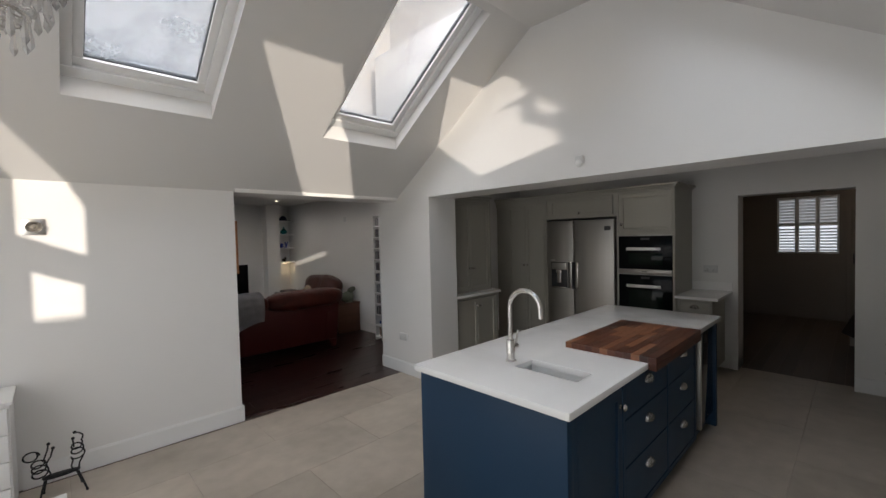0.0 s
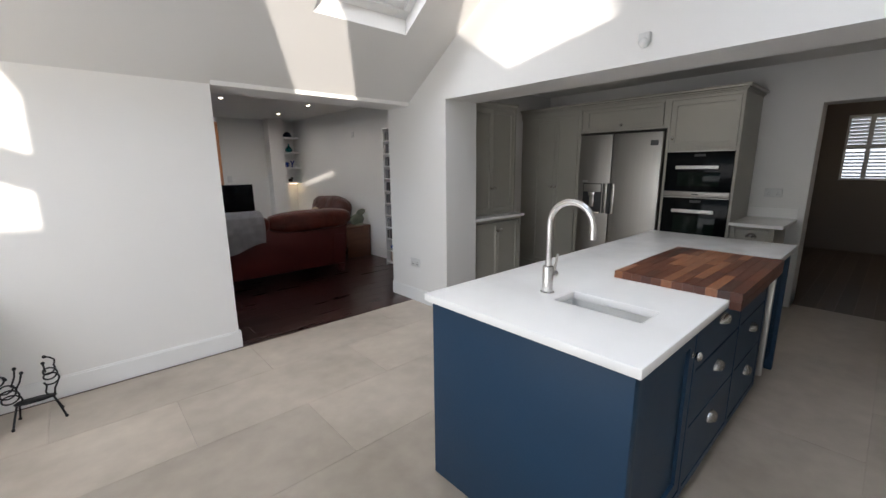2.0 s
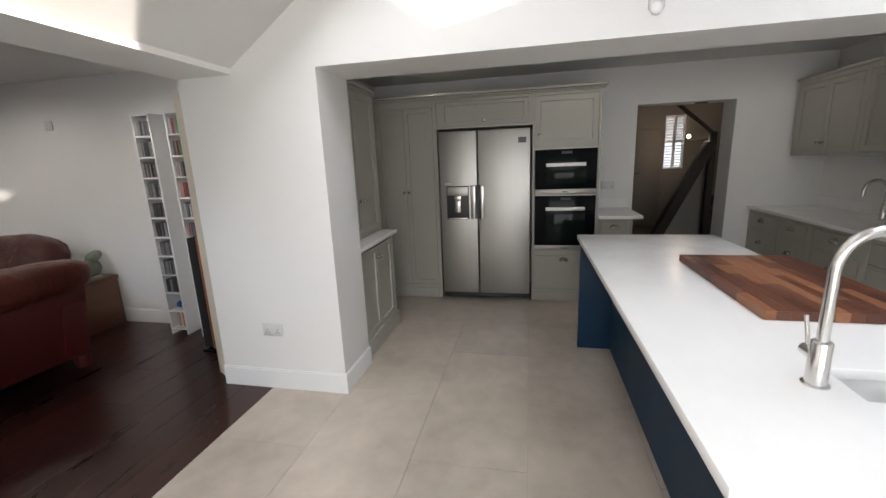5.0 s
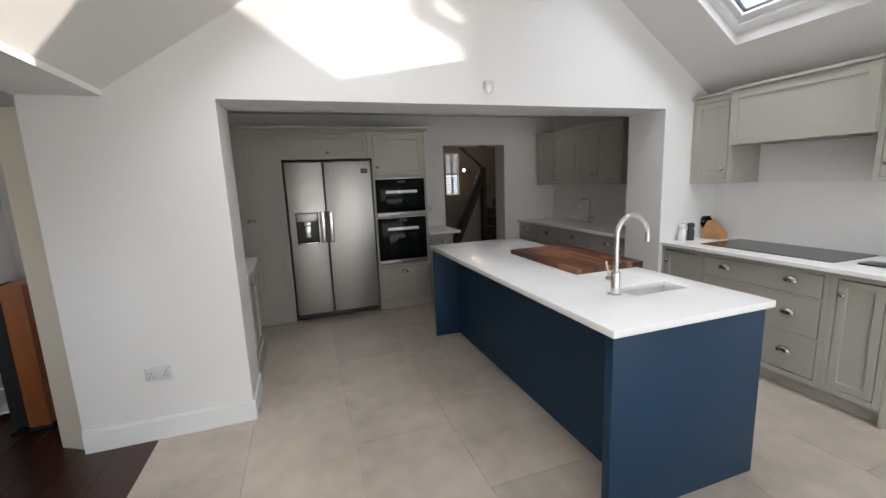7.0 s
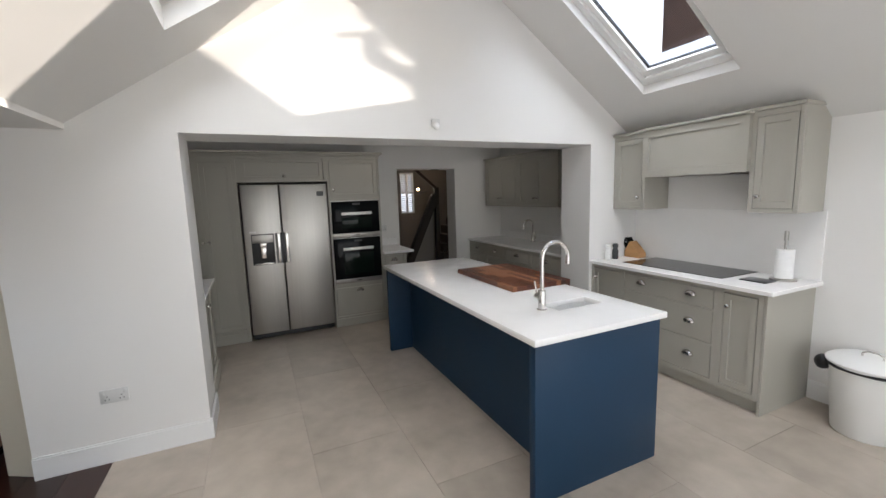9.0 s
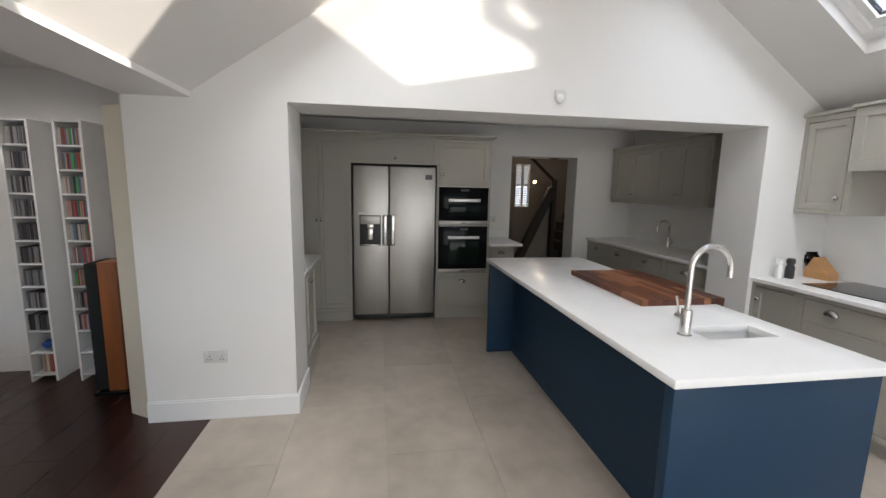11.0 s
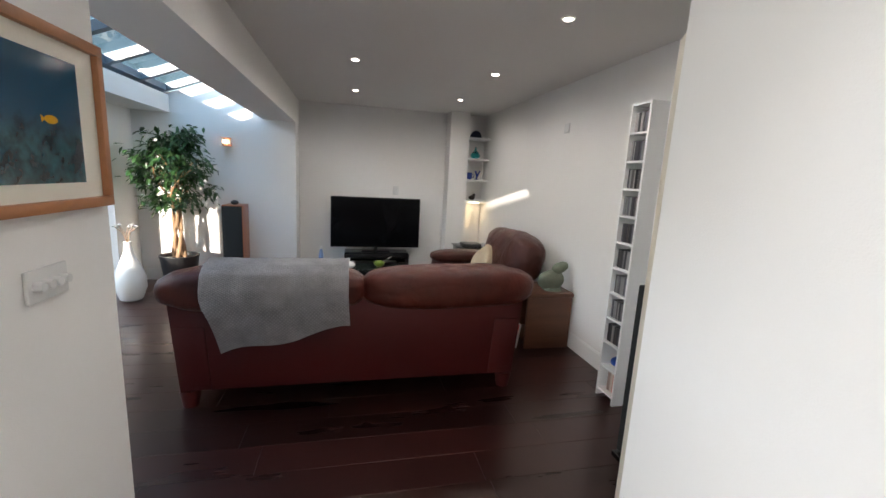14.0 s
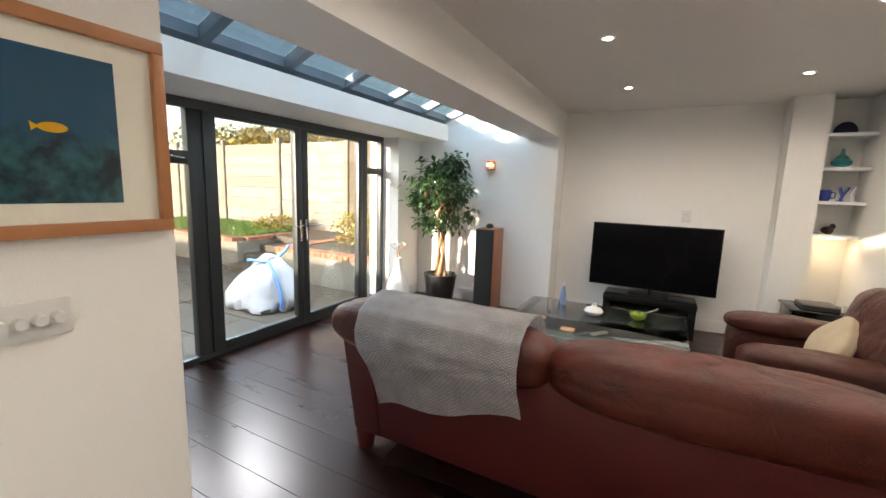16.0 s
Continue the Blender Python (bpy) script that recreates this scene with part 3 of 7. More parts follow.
def mixer_tap(at, reach, height, way, radius=0.0135):
    """A swan-neck tap: base, stem with its arch, side lever."""
    x, y, z = at
    tap = thing("mixer_tap", at, "brushed nickel swan-neck mixer tap with a side lever", "tap")
    b = bm_new()
    lathe(b, at, [(0.030, 0), (0.031, 0.004), (0.024, 0.007), (0.0235, 0.118), (0.021, 0.122), (0.0145, 0.124)], 28)
    part("base", b, CHROME, tap)
    rise = height - reach / 2
    pts = [(x, y, z + 0.118), (x, y, z + rise)]
    for k in range(1, 17):
        a = math.pi * k / 16
        off = reach / 2 * (1 - math.cos(a))
        pts.append((x + way[0] * off, y + way[1] * off, z + rise + reach / 2 * math.sin(a)))
    pts.append((x + way[0] * reach * 1.005, y + way[1] * reach * 1.005, z + rise - 0.045))
    b = bm_new()
    tube(b, pts, radius, 18)
    part("spout", b, CHROME, tap)
    sx, sy = -way[1], way[0]
    b = bm_new()
    cyl(b, (x + sx * 0.018, y + sy * 0.018, z + 0.075), (x + sx * 0.058, y + sy * 0.058, z + 0.075), 0.017, seg=22)
    part("valve", b, CHROME, tap)
    b = bm_new()
    tube(b, [(x + sx * 0.05, y + sy * 0.05, z + 0.085), (x + sx * 0.058, y + sy * 0.058, z + 0.12), (x + sx * 0.072, y + sy * 0.072, z + 0.165)], 0.0055, 10)
    part("lever", b, CHROME, tap)
    return tap


mixer_tap((2.055, 1.515, I_Z), 0.20, 0.41, (0.0, -1.0))

# butcher block made of staves
blk = thing("chopping_block", (2.92, 1.15, I_Z), "thick oiled walnut end-grain chopping block on the worktop", "chopping board")
random.seed(5)
WALNUT = [material("walnut_stave", c, 0.42, vary=0.22, scale=5, fine=60, bump=0.012, stretch=(1.2, 10, 10)) for c in ((0.075, 0.021, 0.010), (0.115, 0.036, 0.016), (0.25, 0.10, 0.045), (0.042, 0.014, 0.008))]
y = 0.885
while y < 1.40:
    hgt = 0.045
    x = 2.50
    while x < 3.36:
        L = min(random.uniform(0.14, 0.34), 3.37 - x)
        if 3.37 - x - L < 0.08:
            L = 3.37 - x
        b = bm_new()
        bx(b, x + 0.0003, x + L - 0.0003, y + 0.0003, min(y + hgt, 1.42) - 0.0003, I_Z + 0.001, I_Z + 0.037, 0.0008, 1)
        part("stave", b, random.choice(WALNUT[:3] if random.random() < 0.6 else WALNUT), blk, smooth=False)
        x += L
    y += hgt
b = bm_new()
bx(b, 2.50, 3.37, 0.885, 0.928, 0.882, I_Z + 0.0005, 0.003)
part("front_lip", b, WALNUT[0], blk, smooth=False)


# tall wall of cupboards, fridge and ovens
FX = 5.22
tall = thing("larder_cupboard", (5.5, 3.6, 0), "tall grey-green painted larder cupboard with two doors", "cupboard")
b = bm_new()
bx(b, FX + 0.022, X_D, 3.215, 4.10, 0.0, 2.13)
part("carcass", b, GREIGE, tall, smooth=False)
b = bm_new()
bx(b, FX, FX + 0.022, 3.205, 3.245, 0.0, 2.13, 0.002)
bx(b, FX, FX + 0.022, 3.245, 4.10, 2.06, 2.13, 0.002)
bx(b, FX, FX + 0.022, 3.245, 4.10, 0.11, 0.15, 0.002)
bx(b, FX - 0.012, FX + 0.022, 3.245, 4.10, 0.0, 0.11, 0.004)
part("face_frame", b, GREIGE, tall, smooth=False)
for k, y0 in enumerate((3.56, 3.875)):
    m = front_west(FX + 0.001, y0, 0.155)
    d = shaker("door", 0.31, 1.90, m, GREIGE, tall, 0.065)
    knob(0.025 if k == 0 else 0.285, 1.035, m, d)

br = thing("bridge_cupboard", (5.5, 2.7, 1.83), "grey-green painted cupboard above the fridge", "cupboard")
b = bm_new()
bx(b, FX + 0.022, X_D, 2.225, 3.205, 1.835, 2.13)
part("carcass", b, GREIGE, br, smooth=False)
b = bm_new()
bx(b, FX, FX + 0.022, 2.225, 2.265, 1.835, 2.13, 0.002)
bx(b, FX, FX + 0.022, 2.265, 3.205, 2.10, 2.13, 0.002)
bx(b, FX, FX + 0.022, 2.265, 3.205, 1.835, 1.862, 0.002)
part("face_frame", b, GREIGE, br, smooth=False)
m = front_west(FX + 0.001, 3.15, 1.866)
d = shaker("door", 0.875, 0.23, m, GREIGE, br, 0.05)
knob(0.44, 0.035, m, d)

ot = thing("oven_housing", (5.5, 1.9, 0), "grey-green painted tall oven housing with a drawer below", "cupboard")
b = bm_new()
bx(b, FX + 0.022, X_D, 1.575, 2.225, 0.0, 0.555)
bx(b, FX + 0.022, X_D, 1.575, 2.225, 1.60, 2.13)
bx(b, FX + 0.022, X_D, 1.575, 1.60, 0.555, 1.60)
bx(b, FX + 0.022, X_D, 2.20, 2.225, 0.555, 1.60)
part("carcass", b, GREIGE, ot, smooth=False)
b = bm_new()
for y0, y1 in ((1.575, 1.60), (2.20, 2.225)):
    bx(b, FX, FX + 0.022, y0, y1, 0, 2.13, 0.002)
for z0, z1 in ((0.10, 0.13), (0.50, 0.553), (1.597, 1.625), (2.10, 2.13)):
    bx(b, FX, FX + 0.022, 1.60, 2.20, z0, z1, 0.002)
bx(b, FX - 0.010, FX + 0.022, 1.575, 2.225, 0.0, 0.10, 0.004)
part("face_frame", b, GREIGE, ot, smooth=False)
m = front_west(FX + 0.001, 2.196, 1.629)
d = shaker("door", 0.592, 0.467, m, GREIGE, ot, 0.07)
knob(0.035, 0.10, m, d)
m = front_west(FX + 0.001, 2.196, 0.134)
d = shaker("drawer", 0.592, 0.362, m, GREIGE, ot, flat=True)
cup_pull(0.30, 0.315, m, d)

# cornice along the tall units
b = bm_new()
bx(b, FX - 0.010, X_D, 1.565, 4.10, 2.1305, 2.142, 0.003)
bx(b, FX - 0.022, X_D, 1.553, 4.10, 2.142, 2.158, 0.005)
bx(b, FX - 0.045, X_D, 1.530, 4.10, 2.158, 2.184, 0.006)
solo("cornice", b, GREIGE, "painted grey-green cornice along the tall units", "cornice", smooth=False)


def oven(z0, z1, handle_z):
    ov = thing("oven", (5.3, 1.9, z0), "built-in black glass oven with a steel bar handle", "oven", "ovens")
    b = bm_new()
    bx(b, FX + 0.02, FX + 0.5, 1.605, 2.195, z0 + 0.005, z1 - 0.005)
    part("body", b, DARKSTEEL, ov, smooth=False)
    b = bm_new()
    bx(b, FX - 0.012, FX + 0.018, 1.602, 2.198, z0 + 0.055, z1 - 0.003, 0.003)
    part("door", b, OVENGLASS, ov)
    b = bm_new()
    bx(b, FX - 0.014, FX + 0.018, 1.602, 2.198, z0, z0 + 0.053, 0.002)
    part("lower_trim", b, TRIMSTEEL, ov, "brushed steel trim")
    b = bm_new()
    bx(b, FX - 0.016, FX - 0.0125, 1.602, 2.198, z1 - 0.008, z1 - 0.002)
    part("upper_trim", b, STEEL, ov)
    b = bm_new()
    bx(b, FX - 0.060, FX - 0.038, 1.71, 2.09, handle_z - 0.017, handle_z + 0.017, 0.004)
    bx(b, FX - 0.042, FX - 0.012, 1.74, 1.76, handle_z - 0.008, handle_z + 0.008)
    bx(b, FX - 0.042, FX - 0.012, 2.06, 2.08, handle_z - 0.008, handle_z + 0.008)
    part("handle", b, ALUM, ov, "satin aluminium bar handle")
    b = bm_new()
    bx(b, FX - 0.0135, FX - 0.0125, 1.70, 2.08, z0 + 0.11, handle_z - 0.05, 0.0003)
    part("window", b, OVENWINDOW, ov, "dark oven window")
    b = bm_new()
    bx(b, FX - 0.0138, FX - 0.0125, 1.84, 1.94, z1 - 0.055, z1 - 0.03)
    part("display", b, DARKSTEEL, ov)
    b = bm_new()
    bx(b, FX - 0.0148, FX - 0.0138, 1.87, 1.93, z0 + 0.022, z0 + 0.032)
    part("badge", b, DARKSTEEL, ov)
    return ov


oven(0.556, 1.135, 0.995)
oven(1.138, 1.595, 1.435)

# fridge freezer
fr = thing("fridge_freezer", (5.5, 2.72, 0), "stainless steel side-by-side fridge freezer with a water dispenser", "fridge")
b = bm_new()
bx(b, FX + 0.05, X_D - 0.03, 2.236, 3.196, 0.03, 1.822, 0.004)
part("body", b, DARKSTEEL, fr)
SPLIT = 2.78
for y0, y1 in ((2.242, SPLIT - 0.004), (SPLIT + 0.004, 3.186)):
    b = bm_new()
    bx(b, FX - 0.035, FX + 0.045, y0, y1, 0.075, 1.808, 0.010, 3)
    part("door", b, STEEL, fr)
b = bm_new()
bx(b, FX - 0.01, FX + 0.05, 2.25, 3.18, 0.02, 0.072, 0.006)
part("toe_grille", b, DARKSTEEL, fr)
for y in (2.30, 3.13):
    b = bm_new()
    cyl(b, (FX + 0.05, y, 0), (FX + 0.05, y, 0.03), 0.018, seg=12)
    part("foot", b, DARKSTEEL, fr)
for y0, y1 in ((2.715, 2.755), (2.805, 2.845)):
    b = bm_new()
    bx(b, FX - 0.055, FX - 0.034, y0, y1, 0.90, 1.255, 0.008, 3)
    part("handle", b, CHROME, fr)
b = bm_new()
bx(b, FX - 0.05, FX - 0.034, y0 + 0.045, y0 + 0.052, 0.90, 1.255)
bx(b, FX - 0.05, FX - 0.034, 2.758, 2.802, 0.90, 1.255)
part("handle_recess", b, DARKSTEEL, fr)
b = bm_new()
bx(b, FX - 0.042, FX - 0.0345, 2.875, 3.115, 0.895, 1.25, 0.004)
disp = part("water_dispenser", b, DARKSTEEL, fr, "black water and ice dispenser")
b = bm_new()
bx(b, FX - 0.046, FX - 0.041, 2.885, 3.105, 1.15, 1.24, 0.003)
part("dispenser_panel", b, STEEL, disp)
b = bm_new()
bx(b, FX - 0.060, FX - 0.041, 2.955, 3.035, 1.10, 1.15, 0.008)
bx(b, FX - 0.052, FX - 0.041, 2.965, 3.025, 0.97, 1.10, 0.008)
part("paddle", b, CHROME, disp)
b = bm_new()
bx(b, FX - 0.055, FX - 0.041, 2.89, 3.10, 0.90, 0.915, 0.003)
part("drip_tray", b, CHROME, disp)
b = bm_new()
bx(b, FX - 0.0365, FX - 0.0345, 2.285, 2.365, 1.665, 1.72)
part("label", b, DARKSTEEL, fr, "small dark energy label")
b = bm_new()
bx(b, FX - 0.0365, FX - 0.0345, 3.06, 3.13, 1.265, 1.285)
part("label", b, PAPER, fr)


def base_unit(name, label, m, w, depth, fronts, z_top=0.885, end=0.0):
    """A base unit facing local -y with a face frame. fronts: (kind, u0, z0, width, height)."""
    e = thing(name, tuple(m.translation), label, "cabinet", "base units")
    def add(nm, fn, mat=GREIGE, lab=""):
        b = bm_new()
        fn(b)
        bmesh.ops.transform(b, matrix=m, verts=b.verts[:])
        return part(nm, b, mat, e, lab, smooth=False)
    def shell(b):
        bx(b, 0.0, w, 0.12, depth, 0.10, z_top)
        bx(b, 0.0, 0.02, 0.024, 0.12, 0.10, z_top)
        bx(b, w - 0.02, w, 0.024, 0.12, 0.10, z_top)
        bx(b, 0.02, w - 0.02, 0.024, 0.12, 0.10, 0.12)
    add("carcass", shell)
    add("plinth", lambda b: bx(b, 0.0, w, 0.05, 0.07, 0.0, 0.11))
    def ff(b):
        bx(b, 0, 0.035, 0.0, 0.023, 0.10, z_top, 0.002)
        bx(b, w - 0.035, w, 0.0, 0.023, 0.10, z_top, 0.002)
        bx(b, 0.035, w - 0.035, 0.0, 0.023, 0.10, 0.14, 0.002)
        bx(b, 0.035, w - 0.035, 0.0, 0.023, z_top - 0.03, z_top, 0.002)
        zs = sorted({f[2] for f in fronts})[1:]
        for z in zs:
            bx(b, 0.035, w - 0.035, 0.001, 0.023, z - 0.022, z - 0.003, 0.001)
    add("face_frame", ff)
    for kind, u0, z0, fw, fh in fronts:
        mm = m @ pose(u0, 0.001, z0)
        d = shaker("drawer" if kind == "drawer" else "door", fw, fh, mm, GREIGE, e, 0.06, flat=kind in ("drawer", "wide"))
        if kind == "drawer":
            cup_pull(fw / 2, fh / 2 + 0.01, mm, d)
        elif kind == "wide":
            cup_pull(fw * 0.22, fh / 2 + 0.01, mm, d)
            cup_pull(fw * 0.78, fh / 2 + 0.01, mm, d)
        elif kind == "left":
            knob(0.03, fh - 0.09, mm, d)
        else:
            knob(fw - 0.03, fh - 0.09, mm, d)
    return e


def worktop(x0, x1, y0, y1, label):
    b = bm_new()
    bx(b, x0, x1, y0, y1, 0.886, 0.916, 0.003)
    return solo("worktop", b, QUARTZ, label, "worktop", smooth=False)


# hob run along the south wall
yf = -0.058
base_unit("base_unit", "grey-green base cupboard beside the gable wall", front_north(3.22, yf, 0), 0.375, 0.60, [("left", 0.04, 0.145, 0.30, 0.70)])
du = base_unit("drawer_unit", "wide grey-green drawer unit below the hob", front_north(2.845, yf, 0), 0.90, 0.60,
               [("wide", 0.04, 0.70, 0.82, 0.15), ("wide", 0.04, 0.425, 0.82, 0.252), ("wide", 0.04, 0.145, 0.82, 0.258)])
base_unit("base_unit", "grey-green base cupboard at the end of the run", front_north(1.945, yf, 0), 0.30, 0.60, [("left", 0.04, 0.145, 0.22, 0.70)])
b = bm_new()
bx(b, 1.625, 1.644, Y_S + 0.002, yf - 0.001, 0.0, 0.885, 0.002)
solo("end_panel", b, GREIGE, "painted grey-green end panel reaching the floor", "panel", smooth=False)
worktop(1.585, 3.218, Y_S + 0.002, -0.03, "white quartz worktop with the hob set in")
b = bm_new()
bx(b, 2.01, 2.95, -0.675, -0.19, 0.9165, 0.922, 0.002)
hob = solo("induction_hob", b, BLACKGLASS, "black glass induction hob set on the worktop", "hob", smooth=False)
b = bm_new()
bx(b, 1.60, 3.218, Y_S + 0.001, Y_S + 0.014, 0.917, 1.43)
solo("splashback", b, QUARTZ, "white quartz splashback behind the hob", "splashback", smooth=False)


def wall_unit(name, label, m, w, h, depth, doors, cornice=True, knob_z=0.085):
    e = thing(name, tuple(m.translation), label, "cabinet", "wall units")
    def add(nm, fn, mat=GREIGE):
        b = bm_new()
        fn(b)
        bmesh.ops.transform(b, matrix=m, verts=b.verts[:])
        return part(nm, b, mat, e, smooth=False)
    def shell(b):
        bx(b, 0.0, w, 0.12, depth, 0, h)
        bx(b, 0.0, 0.02, 0.024, 0.12, 0, h)
        bx(b, w - 0.02, w, 0.024, 0.12, 0, h)
        bx(b, 0.02, w - 0.02, 0.024, 0.12, 0, 0.02)
        bx(b, 0.02, w - 0.02, 0.024, 0.12, h - 0.02, h)
    add("carcass", shell)
    def ff(b):
        bx(b, 0, 0.03, 0.0, 0.023, 0, h, 0.002)
        bx(b, w - 0.03, w, 0.0, 0.023, 0, h, 0.002)
        bx(b, 0.03, w - 0.03, 0.0, 0.023, 0, 0.03, 0.002)
        bx(b, 0.03, w - 0.03, 0.0, 0.023, h - 0.04, h, 0.002)
    add("face_frame", ff)
    if cornice:
        add("cornice", lambda b: bx(b, -0.012, w + 0.012, -0.022, depth, h + 0.001, h + 0.026, 0.005))
    n = len(doors)
    dw = (w - 0.066) / n
    for i, side in enumerate(doors):
        mm = m @ pose(0.033 + i * dw + 0.001, 0.001, 0.034)
        d = shaker("door", dw - 0.004, h - 0.079, mm, GREIGE, e, 0.065)
        if side:
            knob(0.032 if side == "l" else dw - 0.035, knob_z, mm, d)
    return e


wall_unit("wall_unit", "narrow grey-green wall cupboard beside the gable wall", front_north(3.217, -0.34, 1.43), 0.365, 0.72, 0.345, ["r"])
wall_unit("wall_unit", "grey-green wall cupboard at the end of the run", front_north(1.945, -0.34, 1.43), 0.32, 0.735, 0.345, ["l"])
hd = thing("cooker_hood", (2.4, -0.5, 1.73), "grey-green painted panel boxing in the cooker hood", "cooker hood")
m = front_north(2.85, -0.30, 1.735)
d = shaker("front", 0.905, 0.42, m, GREIGE, hd, 0.085)
b = bm_new()
bx(b, 1.945, 2.85, Y_S + 0.002, -0.322, 1.737, 2.15)
part("box", b, GREIGE, hd, smooth=False)
b = bm_new()
bx(b, 1.93, 2.865, Y_S + 0.002, -0.275, 2.157, 2.18, 0.005)
part("cornice", b, GREIGE, hd, smooth=False)
b = bm_new()
bx(b, 2.1, 2.7, -0.62, -0.36, 1.728, 1.736)
part("filter", b, STEEL, hd, "steel hood filter", smooth=False)

# run along the south side of the inner kitchen
u = 5.86
for k, (w, fr_) in enumerate(((0.5, "d"), (0.5, "d"), (0.6, "d"), (0.6, "d"))):
    base_unit("drawer_unit", "grey-green drawer unit in the inner kitchen", front_north(u, -0.07, 0), w, 0.60,
              [("drawer", 0.04, 0.70, w - 0.08, 0.15), ("drawer", 0.04, 0.425, w - 0.08, 0.252), ("drawer", 0.04, 0.145, w - 0.08, 0.258)])
    u -= w
worktop(X_G2 + 0.002, X_D - 0.002, Y_S + 0.002, -0.045, "white quartz worktop with a second sink")
b = bm_new()
bx(b, X_G2 + 0.002, X_D - 0.002, Y_S + 0.001, Y_S + 0.016, 0.917, 1.02)
solo("upstand", b, QUARTZ, "low white quartz upstand behind the worktop", "upstand", smooth=False)
wall_unit("wall_unit", "double grey-green wall cupboard in the inner kitchen", front_north(5.79, -0.34, 1.43), 0.86, 0.70, 0.345, ["r", "l"])
wall_unit("wall_unit", "double grey-green wall cupboard in the inner kitchen", front_north(4.93, -0.34, 1.43), 0.86, 0.70, 0.345, ["r", "l"])
mixer_tap((4.80, -0.52, 0.916), 0.16, 0.32, (0.0, 1.0))

# small unit beside the doorway
base_unit("base_unit", "small grey-green base unit beside the doorway", front_west(FX + 0.05, 1.572, 0), 0.34, 0.58, [("drawer", 0.04, 0.70, 0.26, 0.15), ("left", 0.04, 0.145, 0.26, 0.53)])
worktop(5.17, X_D - 0.002, 1.16, 1.572, "short white quartz worktop beside the doorway")
b = bm_new()
bx(b, X_D - 0.016, X_D - 0.001, 1.16, 1.572, 0.917, 1.02)
solo("upstand", b, QUARTZ, "low white quartz upstand on the short worktop", "upstand", smooth=False)

# dresser unit set in the recess beside the pier
base_unit("base_unit", "grey-green double base cupboard in the recess", front_south(3.66, 3.50, 0), 0.80, 0.60, [("right", 0.04, 0.145, 0.355, 0.70), ("left", 0.40, 0.145, 0.355, 0.70)])
worktop(X_G2 + 0.002, 4.475, 3.455, 4.095, "white quartz worktop in the recess")
b = bm_new()
bx(b, 3.66, 4.46, 3.478, 3.50, 0.0, 0.14, 0.004)
solo("skirting_plinth", b, GREIGE, "painted grey-green plinth of the recess unit", "plinth", smooth=False)
wall_unit("dresser_top", "tall grey-green double cupboard standing on the worktop", front_south(3.66, 3.60, 0.918), 0.80, 1.20, 0.49, ["r", "l"], knob_z=0.27)


# ---- lounge ----
def pillow_into(b, c, h, p=3.0, wrinkle=0.01, seed=0, u=36, v=22, tilt=None, gather=0.0):
    """A soft block: a rounded box with slack, slightly creased leather or cloth."""
    m = tilt or Matrix.Identity(4)
    grid = []
    for j in range(v + 1):
        phi = -math.pi / 2 + math.pi * j / v
        row = []
        for i in range(u):
            th = 2 * math.pi * i / u
            d = Vector((math.cos(phi) * math.cos(th), math.cos(phi) * math.sin(th), math.sin(phi)))
            s = (abs(d.x) ** p + abs(d.y) ** p + abs(d.z) ** p) ** (-1 / p)
            q = Vector((d.x * s * h[0], d.y * s * h[1], d.z * s * h[2]))
            n = noise.noise(q * 3.2 + Vector((seed, 0, 0))) + 0.45 * noise.noise(Vector((q.x * 14, q.y * 14, q.z * 5)) + Vector((0, seed, 0)))
            crease = abs(noise.noise(Vector((q.x * 4.5, q.y * 9, q.z * 9)) + Vector((seed, seed, 0))))
            q += d * (n * wrinkle - max(0.0, 0.18 - crease) * wrinkle * 1.3)
            if gather:
                end = min(1.0, max(0.0, (abs(q.x) / h[0] - 0.45) / 0.4)) * max(0.0, min(1.0, (1.02 - abs(q.x) / h[0]) / 0.12))
                a = math.atan2(q.z, q.y)
                q += d * gather * end * (1.4 * noise.noise(Vector((q.x * 4.0, 1.7 * math.cos(a) + seed, 1.7 * math.sin(a)))) + 0.4 * noise.noise(Vector((q.x * 9 + seed, 3.5 * math.cos(a), 3.5 * math.sin(a)))))
            row.append(b.verts.new(Vector(c) + m @ q))
        grid.append(row)
    for j in range(v):
        for i in range(u):
            b.faces.new((grid[j][i], grid[j][(i + 1) % u], grid[j + 1][(i + 1) % u], grid[j + 1][i]))
    bmesh.ops.remove_doubles(b, verts=b.verts[:], dist=0.0005)
    return b


def slanted_panel(b, x0, x1, ya, yb, z0, z1, thick):
    """A panel leaning from ya at the bottom to yb at the top."""
    vs = [b.verts.new(p) for p in ((x0, ya, z0), (x1, ya, z0), (x1, yb, z1), (x0, yb, z1), (x0, ya + thick, z0), (x1, ya + thick, z0), (x1, yb + thick, z1), (x0, yb + thick, z1))]
    for f in ((0, 1, 2, 3), (7, 6, 5, 4), (0, 4, 5, 1), (1, 5, 6, 2), (2, 6, 7, 3), (3, 7, 4, 0)):
        b.faces.new([vs[i] for i in f])
    bmesh.ops.bevel(b, geom=b.edges[:], offset=0.012, segments=2, profile=0.5, affect="EDGES")


sofa = thing("sofa", (2.25, 6.2, 0), "large oxblood leather sofa with plump rolled back cushions", "sofa")
b = bm_new()
slanted_panel(b, 1.165, 3.335, 5.77, 5.665, 0.11, 0.72, 0.16)
part("back_panel", b, LEATHER_SIDE, sofa)
